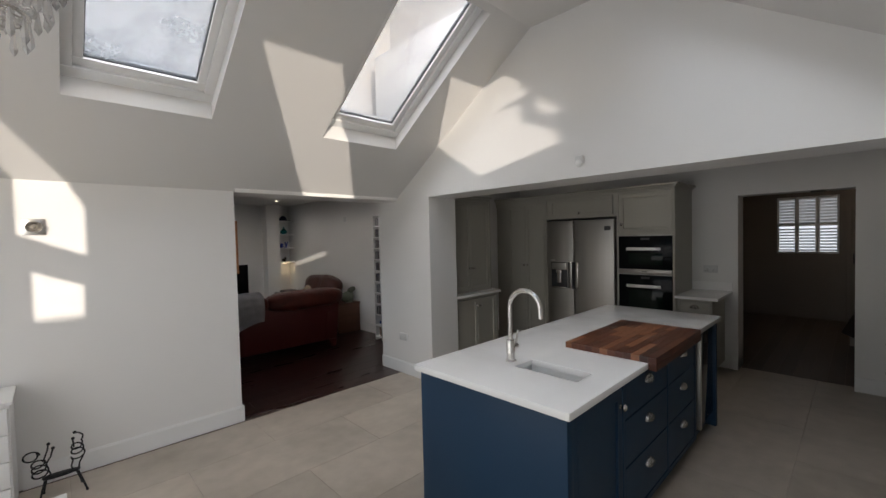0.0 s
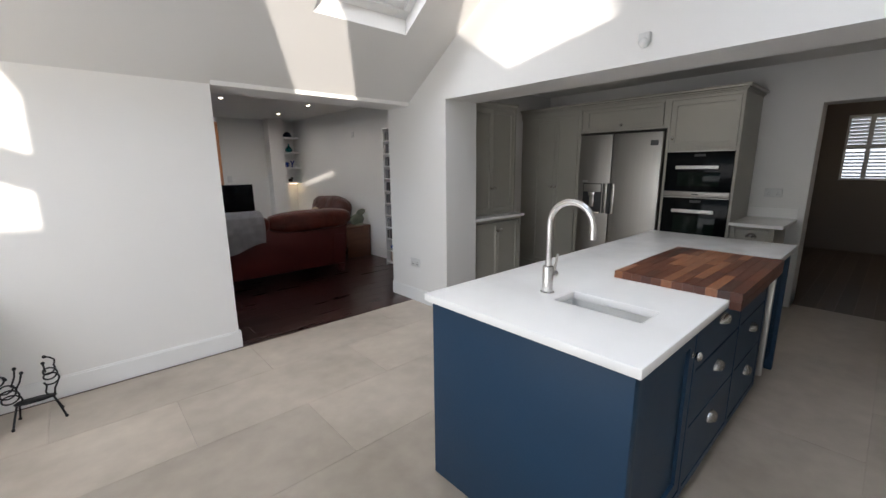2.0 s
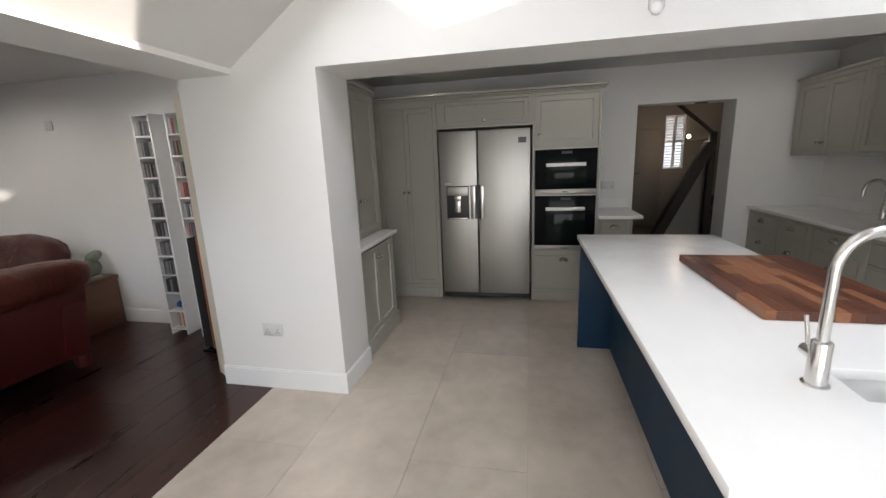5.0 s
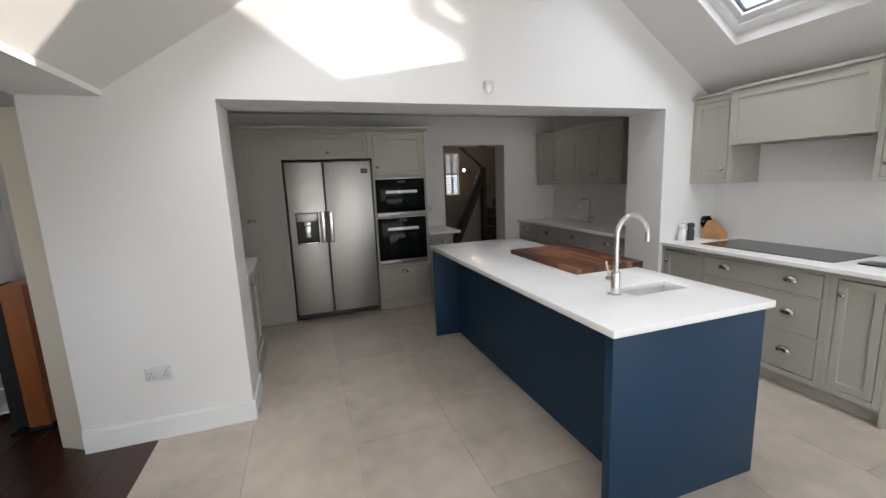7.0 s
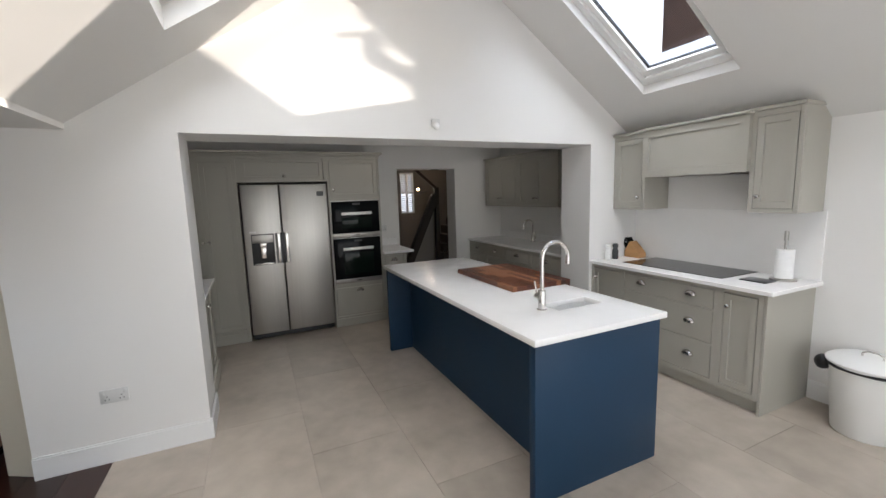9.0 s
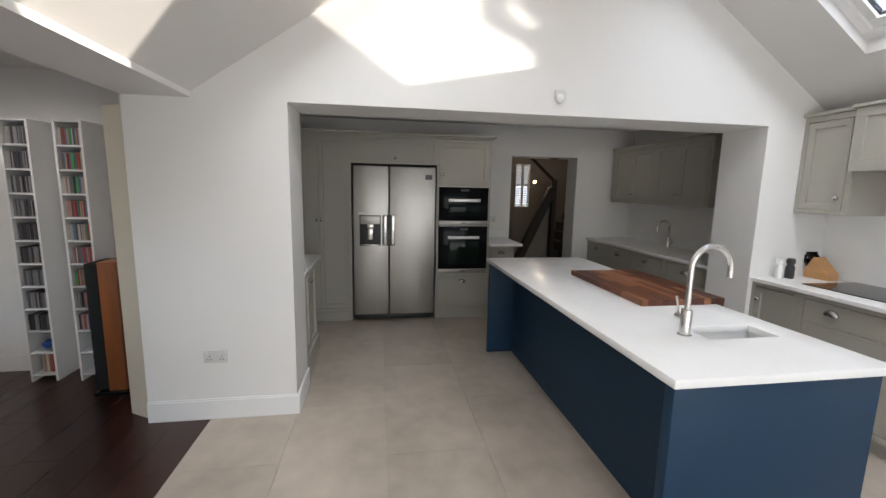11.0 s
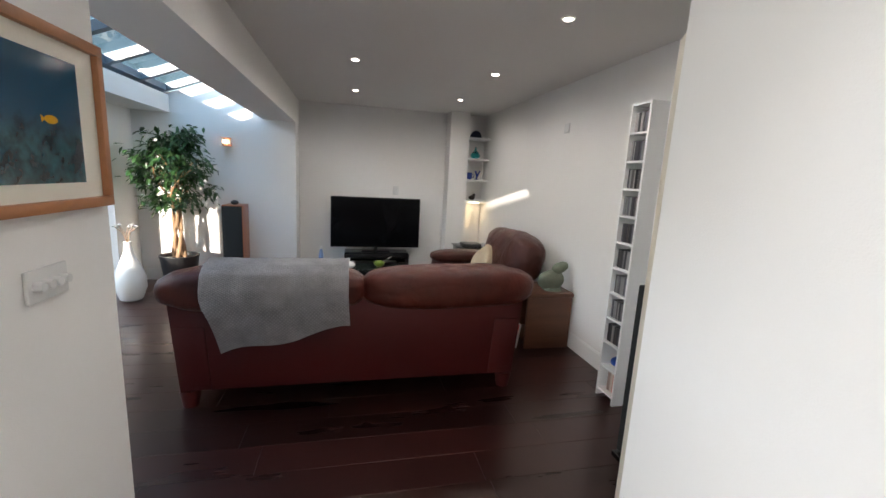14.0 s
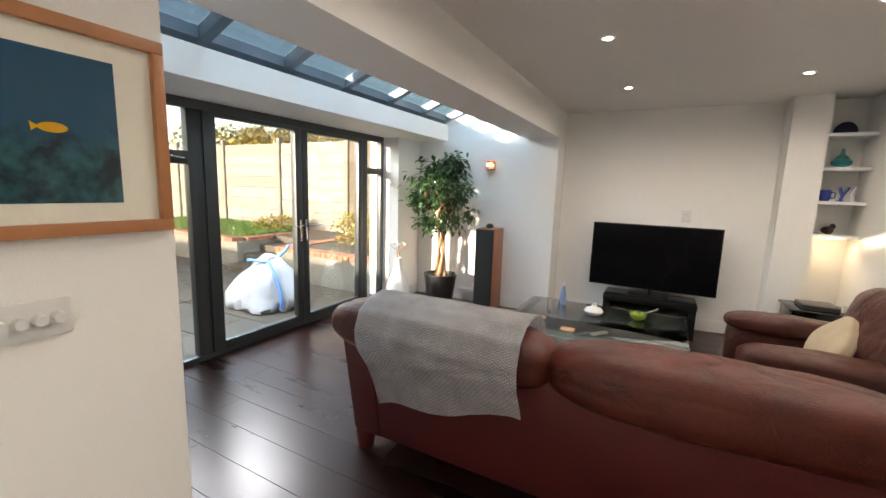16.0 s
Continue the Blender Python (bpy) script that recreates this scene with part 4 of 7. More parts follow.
for x0, x1 in ((1.16, 1.25), (3.25, 3.34)):
    b = bm_new()
    slanted_panel(b, x0 + 0.002, x1 - 0.002, 5.94, 5.84, 0.11, 0.56, 0.62)
    part("arm_side", b, LEATHER_SIDE, sofa)
    b = bm_new()
    xs = 1.18 if x0 < 2 else 3.145
    slanted_panel(b, xs, xs + 0.17, 5.760, 5.684, 0.115, 0.555, 0.03)
    part("corner_panel", b, LEATHER_SIDE, sofa)
    b = bm_new()
    pillow_into(b, ((x0 + x1) / 2, 6.22, 0.57), (0.115, 0.46, 0.10), 2.6, 0.008, 3)
    part("arm_roll", b, LEATHER, sofa)
b = bm_new()
bx(b, 1.27, 3.22, 5.86, 6.62, 0.10, 0.30, 0.02)
part("seat_base", b, LEATHER_SIDE, sofa)
for k, (xc, hw) in enumerate(((1.755, 0.495), (2.775, 0.535))):
    b = bm_new()
    pillow_into(b, (xc, 6.27, 0.36), (hw - 0.04, 0.40, 0.10), 4.0, 0.008, 7 + k)
    part("seat_cushion", b, LEATHER, sofa)
for k, (xc, hw) in enumerate(((1.695, 0.585), (2.82, 0.575))):
    b = bm_new()
    pillow_into(b, (xc, 5.71, 0.785), (hw, 0.165, 0.135), 3.0, 0.010, 20 + 3 * k, 110, 56, None, 0.009)
    part("back_cushion", b, LEATHER, sofa)
for x in (1.215, 3.285):
    for y in (5.81, 6.53):
        b = bm_new()
        cyl(b, (x, y, 0.0), (x, y, 0.11), 0.045, 0.062, 20)
        part("foot", b, LEATHER_SIDE, sofa)

# throw over the sofa back
def waffle(m):
    """Adds the small diamond weave of a waffle fleece to a cloth, with shade painted into its pits."""
    n, l = m.node_tree.nodes, m.node_tree.links
    p = n["Principled BSDF"]
    co = n.new("ShaderNodeTexCoord")
    waves = []
    for side in (0.55, -0.55):
        along = n.new("ShaderNodeVectorMath")
        along.operation = "DOT_PRODUCT"
        along.inputs[1].default_value = (side, 0.83, 0.83)
        l.new(co.outputs["Object"], along.inputs[0])
        line = n.new("ShaderNodeCombineXYZ")
        l.new(along.outputs["Value"], line.inputs[0])
        w = n.new("ShaderNodeTexWave")
        w.inputs["Scale"].default_value = 27
        l.new(line.outputs[0], w.inputs[0])
        waves.append(w)
    both = n.new("ShaderNodeMath")
    both.operation = "MULTIPLY"
    for k, w in enumerate(waves):
        l.new(w.outputs["Fac"], both.inputs[k])
    bp = n.new("ShaderNodeBump")
    bp.inputs["Strength"].default_value, bp.inputs["Distance"].default_value = 0.8, 0.003
    l.new(both.outputs[0], bp.inputs["Height"])
    l.new(p.inputs["Normal"].links[0].from_socket, bp.inputs["Normal"])
    l.new(bp.outputs[0], p.inputs["Normal"])
    # painted shade: colour darker in the pits, lighter on the ridges
    hs = n.new("ShaderNodeHueSaturation")
    mr = n.new("ShaderNodeMapRange")
    mr.inputs[3].default_value, mr.inputs[4].default_value = 0.90, 1.22
    l.new(both.outputs[0], mr.inputs[0])
    l.new(mr.outputs[0], hs.inputs["Value"])
    l.new(p.inputs["Base Color"].links[0].from_socket, hs.inputs["Color"])
    l.new(hs.outputs[0], p.inputs["Base Color"])
    return m


def throw_sheet():
    prof = [(6.02, 0.70), (5.93, 0.86), (5.84, 0.925), (5.74, 0.945), (5.63, 0.932), (5.555, 0.885), (5.525, 0.80), (5.53, 0.70), (5.575, 0.60), (5.60, 0.50), (5.61, 0.40)]
    nu, nv = 46, 60
    b = bm_new()
    rows = []
    for j in range(nv + 1):
        row = []
        for i in range(nu + 1):
            u = i / nu
            reach = 1.0 - 0.155 * u - 0.02 * math.sin(u * 9)
            f = j / nv * reach * (len(prof) - 1)
            k = min(int(f), len(prof) - 2)
            g = f - k
            y = prof[k][0] * (1 - g) + prof[k + 1][0] * g
            z = prof[k][1] * (1 - g) + prof[k + 1][1] * g
            low = max(0.0, (0.75 - z) / 0.35)
            x = 1.385 + 0.785 * u + 0.05 * low * (1 - u) + 0.02 * low
            w = noise.noise(Vector((x * 5, z * 1.3, 2.0))) * 0.022 * (0.4 + low) + noise.noise(Vector((x * 16, z * 5, y * 4))) * 0.006
            row.append(b.verts.new((x, y - w - 0.012, z + 0.016 + 0.004 * noise.noise(Vector((x * 9, y * 9, 5))))))
        rows.append(row)
    for p, q in zip(rows, rows[1:]):
        for i in range(nu):
            b.faces.new((p[i], p[i + 1], q[i + 1], q[i]))
    bmesh.ops.solidify(b, geom=b.faces[:], thickness=0.009)
    return b


solo("throw_blanket", throw_sheet(), waffle(FABRIC), "soft grey fleece throw draped over the sofa back", "blanket")

# armchair
ch = thing("armchair", (3.6, 7.25, 0), "brown leather armchair with a fat rounded back", "armchair")
LEATHER_B = material("brown_leather", (0.042, 0.011, 0.008), 0.34, vary=0.2, scale=4.5, fine=220, bump=0.05, coat=0.0, spec=0.35, tint=(0.072, 0.022, 0.016), wrinkle=0.030, wrinkle_scale=4.5)
b = bm_new()
bx(b, 3.14, 4.0, 6.80, 7.70, 0.08, 0.34, 0.03, 3)
part("seat_base", b, LEATHER_B, ch)
b = bm_new()
pillow_into(b, (3.48, 7.25, 0.42), (0.36, 0.30, 0.10), 3.6, 0.01, 31)
part("seat_cushion", b, LEATHER_B, ch)
for y in (6.86, 7.64):
    b = bm_new()
    pillow_into(b, (3.47, y, 0.40), (0.38, 0.10, 0.26), 4.0, 0.006, 33)
    part("arm", b, LEATHER_B, ch)
    b = bm_new()
    pillow_into(b, (3.44, y, 0.60), (0.37, 0.125, 0.075), 3.0, 0.010, 36)
    part("arm_roll", b, LEATHER_B, ch)
b = bm_new()
pillow_into(b, (3.87, 7.19, 0.725), (0.20, 0.54, 0.245), 3.0, 0.024, 41, 60, 40, pose(0, 0, 0, 0, 16, 0))
part("back", b, LEATHER_B, ch)
for x in (3.2, 3.93):
    for y in (6.88, 7.62):
        b = bm_new()
        cyl(b, (x, y, 0), (x, y, 0.09), 0.03, 0.04, 14)
        part("foot", b, DARKWOOD, ch)
BEIGE = material("beige_cushion_cloth", (0.42, 0.34, 0.24), 0.9, vary=0.08, scale=9, fine=160, bump=0.06, spec=0.15)
b = bm_new()
pillow_into(b, (3.58, 7.34, 0.60), (0.055, 0.19, 0.17), 3.4, 0.012, 51, 40, 26, pose(0, 0, 0, 38, 30, 0))
solo("cushion", b, BEIGE, "small beige cushion leaning on the armchair", "cushion")

# side table beside the sofa
st = thing("side_table", (3.93, 6.6, 0), "chunky brown wooden cube side table", "side table")
b = bm_new()
bx(b, 3.70, 4.15, 6.37, 6.80, 0.475, 0.515, 0.004)
part("top", b, SIDEWOOD, st)
for y0, y1 in ((6.375, 6.405), (6.765, 6.795)):
    b = bm_new()
    bx(b, 3.71, 4.14, y0, y1, 0.0, 0.475, 0.003)
    part("side", b, SIDEWOOD, st)
b = bm_new()
bx(b, 3.715, 4.135, 6.405, 6.765, 0.06, 0.085, 0.002)
part("shelf", b, SIDEWOOD, st)
b = bm_new()
bx(b, 4.10, 4.135, 6.405, 6.765, 0.085, 0.475)
part("back", b, SIDEWOOD, st)
STONE = material("grey_green_stone", (0.15, 0.17, 0.12), 0.55, vary=0.25, scale=12, fine=90, bump=0.05)
b = bm_new()
pillow_into(b, (3.98, 6.51, 0.605), (0.13, 0.06, 0.09), 2.2, 0.015, 61, 28, 18)
pillow_into(b, (4.06, 6.51, 0.72), (0.085, 0.045, 0.05), 2.2, 0.02, 66, 24, 16, pose(0, 0, 0, 0, -25, 0))
cyl(b, (4.0, 6.51, 0.516), (4.0, 6.51, 0.54), 0.09, 0.08, 24)
solo("stone_ornament", b, STONE, "grey-green carved stone ornament on the side table", "ornament")
RED = material("red_print", (0.55, 0.05, 0.03), 0.5, vary=0.1, scale=12)
mg = thing("magazine_stack", (3.52, 6.45, 0), "magazines leaning beside the side table", "magazines")
for k, (mat, x) in enumerate(((PAPER, 3.645), (RED, 3.615), (PAPER, 3.59))):
    b = bm_new()
    bx(b, -0.004, 0.004, 6.40, 6.58, 0, 0.22, 0.001, 1)
    bmesh.ops.transform(b, matrix=pose(x, 0, 0.002, 0, 8 + 3 * k, 0), verts=b.verts[:])
    part("magazine", b, mat, mg)

# television on its stand
tv = thing("television", (2.54, 9.12, 0.40), "large flat black television switched off", "television")
b = bm_new()
bx(b, 1.905, 3.172, 9.085, 9.125, 0.428, 1.148, 0.006)
part("case", b, BLACKGLOSS, tv)
b = bm_new()
bx(b, 1.918, 3.159, 9.082, 9.0845, 0.446, 1.135)
part("screen", b, SCREEN, tv, "dark matt screen", smooth=False)
b = bm_new()
cyl(b, (2.54, 9.11, 0.385), (2.54, 9.11, 0.44), 0.03, 0.022, 16)
part("neck", b, BLACKGLOSS, tv)
b = bm_new()
bx(b, 2.34, 2.74, 9.0, 9.2, 0.375, 0.386, 0.004)
part("foot", b, BLACKGLOSS, tv)
sd = thing("television_stand", (2.55, 9.0, 0), "low black gloss television stand with open glass shelves", "tv stand")
b = bm_new()
bx(b, 2.10, 3.0, 8.82, 9.22, 0.315, 0.374, 0.006)
part("top", b, BLACKGLOSS, sd)
for x0 in (2.105, 2.935):
    b = bm_new()
    bx(b, x0, x0 + 0.06, 8.83, 9.21, 0.0, 0.315, 0.004)
    part("side", b, BLACKGLOSS, sd)
b = bm_new()
bx(b, 2.165, 2.935, 8.84, 9.20, 0.15, 0.16)
part("shelf", b, glass_like("smoked_glass", (0.5, 0.55, 0.55)), sd)
b = bm_new()
bx(b, 2.165, 2.935, 9.19, 9.2, 0.16, 0.315)
part("back", b, BLACKGLOSS, sd)
b = bm_new()
bx(b, 2.22, 2.85, 8.86, 9.12, 0.165, 0.225, 0.004)
solo("media_player", b, STEEL, "slim silver media player in the stand", "media player")

# glass coffee table
TT = 0.45
tb = thing("coffee_table", (2.2, 7.5, 0), "low coffee table with a glass top and black shelf", "coffee table")
TABLEGLASS = glass_like("green_tint_glass", (0.80, 0.92, 0.90))
b = bm_new()
bx(b, 1.55, 2.85, 6.98, 8.0, TT - 0.012, TT, 0.003)
part("glass_top", b, TABLEGLASS, tb)
b = bm_new()
bx(b, 2.08, 2.80, 7.04, 7.94, TT - 0.05, TT - 0.013, 0.003)
part("tray", b, BLACKGLOSS, tb, "black gloss tray under the glass")
b = bm_new()
bx(b, 1.63, 2.77, 7.06, 7.92, 0.13, 0.16, 0.004)
part("shelf", b, BLACKGLOSS, tb)
for x in (1.62, 2.78):
    for y in (7.05, 7.93):
        b = bm_new()
        bx(b, x - 0.03, x + 0.03, y - 0.03, y + 0.03, 0.0, TT - (0.0125 if x < 2 else 0.051), 0.003)
        part("leg", b, BLACKGLOSS, tb)
WHITE_C = material("white_ceramic", (0.80, 0.80, 0.78), 0.2, vary=0.02, scale=6, bump=0)
b = bm_new()
lathe(b, (2.16, 7.67, TT), [(0.02, 0), (0.06, 0.01), (0.078, 0.035), (0.06, 0.062), (0.022, 0.075), (0.014, 0.09), (0.02, 0.105), (0.0, 0.112)])
solo("ceramic_pot", b, WHITE_C, "small round white ceramic pot on the glass table", "pot")
GREENG = material("lime_green_ceramic", (0.17, 0.25, 0.03), 0.3, vary=0.2, scale=10)
b = bm_new()
lathe(b, (2.50, 7.74, TT), [(0.025, 0), (0.055, 0.02), (0.066, 0.05), (0.062, 0.051), (0.04, 0.03), (0.0, 0.02)])
bowl = solo("green_bowl", b, GREENG, "lime green bowl with fruit on the table", "bowl")
for x, y, r in ((2.485, 7.74, 0.03), (2.523, 7.75, 0.026)):
    b = bm_new()
    ball(b, (x, y, TT + 0.042), r)
    part("fruit", b, GREENG, bowl)
b = bm_new()
tube(b, [(2.51, 7.74, TT + 0.033), (2.58, 7.76, TT + 0.073), (2.64, 7.77, TT + 0.105)], 0.005, 8)
part("spoon", b, CHROME, bowl, "steel spoon resting in the bowl")
b = bm_new()
lathe(b, (1.84, 7.58, TT), [(0.05, 0), (0.053, 0.10), (0.049, 0.10), (0.046, 0.01), (0.0, 0.01)], 24)
solo("glass_tumbler", b, glass_like("clear_glass"), "clear glass tumbler on the coffee table", "glass")
cone = thing("spray_bottle", (1.86, 7.86, TT), "slim pale blue bottle with a white stopper", "bottle")
b = bm_new()
lathe(b, (1.86, 7.86, TT), [(0.028, 0), (0.032, 0.02), (0.026, 0.10), (0.013, 0.17), (0.0, 0.172)], 20)
part("body", b, material("blue_plastic", (0.20, 0.28, 0.50), 0.35, vary=0.05), cone)
b = bm_new()
ball(b, (1.86, 7.86, TT + 0.185), 0.016)
part("stopper", b, WHITE_C, cone)
WOODC = material("pale_coaster_wood", (0.50, 0.27, 0.12), 0.5, vary=0.2, scale=9)
for x, y, n in ((1.79, 7.33, 1), (1.77, 7.14, 4)):
    for k in range(n):
        b = bm_new()
        cyl(b, (x, y, TT + 0.0005 + 0.008 * k), (x, y, TT + 0.0078 + 0.008 * k), 0.05, seg=24)
        solo("coaster", b, WOODC, "round pale wooden coaster on the table", "coaster", "coasters")
b = bm_new()
bx(b, 2.0, 2.10, 7.11, 7.19, TT + 0.0005, TT + 0.010, 0.003)
solo("notepad", b, WOODC, "small tan notebook lying on the table", "notebook")
for x, y, mat, lab in ((2.17, 7.10, DARKSTEEL, "black remote control on the table"), (2.27, 7.18, STEEL, "slim grey remote control on the table")):
    b = bm_new()
    bx(b, -0.02, 0.02, -0.075, 0.075, 0.0005, 0.016, 0.005)
    bmesh.ops.transform(b, matrix=pose(x, y, TT, 0, 0, -35), verts=b.verts[:])
    solo("remote_control", b, mat, lab, "remote control", "remote controls")


def tower_speaker(x0, x1, y0, y1, h, front, label):
    sp = thing("floor_speaker", ((x0 + x1) / 2, (y0 + y1) / 2, 0), label, "loudspeaker", "floor speakers")
    b = bm_new()
    bx(b, x0, x1, y0, y1, 0.03, h, 0.006)
    part("cabinet", b, CHERRY, sp)
    b = bm_new()
    if front == "south":
        bx(b, x0 + 0.004, x1 - 0.004, y0 - 0.022, y0 - 0.001, 0.04, h - 0.01, 0.006)
    else:
        bx(b, x0 + 0.004, x1 - 0.004, y1 + 0.001, y1 + 0.085, 0.04, h - 0.01, 0.006)
    part("grille", b, material("black_grille_cloth", (0.010, 0.012, 0.013), 0.9, vary=0.2, fine=300, bump=0.05), sp, "black cloth grille")
    b = bm_new()
    bx(b, x0 - 0.02, x1 + 0.015, y0 - 0.02, y1 + (0.015 if front == "south" else 0.09), 0.0, 0.03, 0.005)
    part("plinth", b, BLACKGLOSS, sp)
    return sp


tower_speaker(0.67, 0.90, 8.52, 8.84, 1.02, "south", "tall cherry veneer floor speaker with black grille beside the plant")
tower_speaker(3.64, 3.89, 4.76, 4.88, 1.0, "north", "tall cherry veneer floor speaker with black grille beside the racks")
b = bm_new()
ball(b, (0.785, 8.66, 1.045), 0.045, 0.045, 0.03)
solo("webcam", b, DARKSTEEL, "small black gadget on top of the speaker", "gadget")


def disc_tower(x0, y0, y1, seed):
    """A tall narrow white rack of eleven bays with disc cases."""
    h, x1 = 2.01, X_R - 0.006
    tw = thing("disc_rack", (x0, y0, 0), "tall narrow white rack filled with disc cases", "rack", "disc racks")
    for y in (y0, y1 - 0.016):
        b = bm_new()
        bx(b, x0, x1, y, y + 0.016, 0, h, 0.001, 1)
        part("side", b, SATIN, tw)
    b = bm_new()
    bx(b, x1 - 0.006, x1, y0 + 0.016, y1 - 0.016, 0.04, h)
    part("back", b, SATIN, tw)
    rng = random.Random(seed)
    for k in range(12):
        z = 0.045 + k * (h - 0.061) / 11
        b = bm_new()
        bx(b, x0 + 0.003, x1 - 0.006, y0 + 0.0163, y1 - 0.0163, z, z + 0.014, 0.001, 1)
        part("shelf", b, SATIN, tw)
        if 2 <= k < 11:
            y = y0 + 0.019
            while y < y1 - 0.03:
                w = rng.choice((0.0095, 0.0095, 0.0105, 0.018))
                ob = new("disc_case", case_mesh(w, SPINES if seed == 1 else SPINES_B))
                ob.parent = tw
                ob.matrix_parent_inverse = Matrix.Translation(tw.location).inverted()
                ob.matrix_basis = Matrix.Translation((x0 + 0.02 + rng.uniform(0, 0.008), y, z + 0.0145)) @ Matrix.Diagonal((1, 1, rng.uniform(0.98, 1.03), 1))
                y += w
                if rng.random() < 0.04:
                    y += 0.012
    return tw


@functools.lru_cache(maxsize=None)
def case_mesh(w, mat):
    """One thin disc case, shared by all of its width and colours."""
    b = bm_new()
    bx(b, 0, 0.13, 0, w - 0.0008, 0, 0.122)
    me = bpy.data.meshes.new("disc_case")
    b.to_mesh(me)
    b.free()
    me.materials.append(mat)
    return me


def spines(name, colours):
    m = bpy.data.materials.new(name)
    m.use_nodes = True
    n, l = m.node_tree.nodes, m.node_tree.links
    g = n.new("ShaderNodeObjectInfo")
    r = n.new("ShaderNodeValToRGB")
    r.color_ramp.interpolation = "CONSTANT"
    while len(r.color_ramp.elements) < len(colours):
        r.color_ramp.elements.new(0.5)
    for i, c in enumerate(colours):
        r.color_ramp.elements[i].position = i / len(colours)
        r.color_ramp.elements[i].color = (*c, 1)
    l.new(g.outputs["Random"], r.inputs[0])
    l.new(r.outputs[0], n["Principled BSDF"].inputs["Base Color"])
    n["Principled BSDF"].inputs["Roughness"].default_value = 0.3
    return m


SPINES = spines("disc_spines", [(0.05, 0.05, 0.055), (0.16, 0.16, 0.165), (0.03, 0.03, 0.035), (0.25, 0.25, 0.25), (0.09, 0.08, 0.08), (0.14, 0.14, 0.17), (0.05, 0.05, 0.06), (0.33, 0.31, 0.3)])
SPINES_B = spines("disc_spines_bright", [(0.35, 0.06, 0.05), (0.40, 0.36, 0.32), (0.06, 0.06, 0.07), (0.45, 0.22, 0.18), (0.10, 0.18, 0.28), (0.5, 0.46, 0.42), (0.05, 0.30, 0.12), (0.12, 0.12, 0.13), (0.42, 0.28, 0.25)])
disc_tower(3.93, 5.41, 5.60, 1)
disc_tower(3.91, 5.05, 5.24, 2)
BLUE = material("cobalt_plastic", (0.02, 0.08, 0.35), 0.35, vary=0.1)
b = bm_new()
pillow_into(b, (4.0, 5.49, 0.285), (0.05, 0.045, 0.035), 2.2, 0.01, 71, 20, 12)
solo("blue_ornament", b, BLUE, "small cobalt blue ornament in the rack", "ornament")
for k, c in enumerate(((0.55, 0.35, 0.28), (0.5, 0.12, 0.08), (0.6, 0.5, 0.42), (0.4, 0.3, 0.25))):
    b = bm_new()
    bx(b, 3.97, 4.12, 5.435 + 0.028 * k, 5.455 + 0.028 * k, 0.06, 0.205, 0.001, 1)
    solo("booklet", b, material("booklet_paper", c, 0.6, vary=0.1), "thin booklet standing at the rack's bottom", "booklet", "booklets")

# niche shelves with ornaments
for z in (1.165, 1.47, 1.775, 2.075):
    b = bm_new()
    bx(b, NX0 + 0.001, X_R - 0.001, 9.04, 9.328, z - 0.03, z, 0.002)
    solo("niche_shelf", b, SATIN, "thick white floating shelf in the niche", "shelf", "niche shelves")
NAVYC = material("navy_cloth", (0.015, 0.02, 0.05), 0.9, vary=0.2, scale=12, bump=0.05)
cap = thing("cap", (3.99, 9.16, 2.076), "dark navy baseball cap on the top shelf", "cap")
b = bm_new()
ball(b, (3.98, 9.17, 2.085), 0.085, 0.085, 0.10)
bmesh.ops.bisect_plane(b, geom=b.verts[:] + b.edges[:] + b.faces[:], plane_co=(0, 0, 2.0765), plane_no=(0, 0, -1), clear_outer=True)
part("crown", b, NAVYC, cap)
b = bm_new()
bx(b, 4.03, 4.15, 9.10, 9.22, 2.0765, 2.084, 0.003)
part("peak", b, NAVYC, cap)
TEAL = glass_like("teal_glass", (0.05, 0.45, 0.48))
b = bm_new()
lathe(b, (3.99, 9.17, 1.776), [(0.03, 0), (0.065, 0.02), (0.075, 0.05), (0.05, 0.09), (0.018, 0.12), (0.012, 0.165), (0.016, 0.17), (0.0, 0.17)], 28)
solo("teal_vase", b, TEAL, "teal blue glass bottle vase on a shelf", "vase")
COB = material("cobalt_glaze", (0.03, 0.06, 0.30), 0.25, vary=0.2, scale=8)
b = bm_new()
lathe(b, (3.91, 9.15, 1.471), [(0.03, 0), (0.042, 0.03), (0.042, 0.09), (0.036, 0.10), (0.034, 0.02), (0, 0.015)], 22)
tube(b, [(3.948, 9.15, 1.55), (3.98, 9.15, 1.545), (3.98, 9.15, 1.50), (3.95, 9.15, 1.495)], 0.006, 8)
solo("blue_mug", b, COB, "cobalt blue glazed mug on a shelf", "mug")
b = bm_new()
tube(b, [(4.02, 9.15, 1.471), (4.03, 9.15, 1.52), (4.0, 9.15, 1.60)], 0.014, 10)
tube(b, [(4.03, 9.15, 1.52), (4.07, 9.15, 1.60)], 0.012, 10)
cyl(b, (4.02, 9.15, 1.471), (4.02, 9.15, 1.478), 0.03)
solo("blue_figurine", b, COB, "blue forked glass figurine on a shelf", "figurine")
b = bm_new()
tube(b, [(4.10, 9.15, 1.471), (4.095, 9.15, 1.54), (4.12, 9.15, 1.60)], 0.012, 10)
cyl(b, (4.10, 9.15, 1.471), (4.10, 9.15, 1.478), 0.028)
solo("white_figurine", b, WHITE_C, "slim white figurine on a shelf", "figurine")
b = bm_new()
pillow_into(b, (3.96, 9.15, 1.20), (0.05, 0.035, 0.036), 2.2, 0.015, 81, 20, 14)
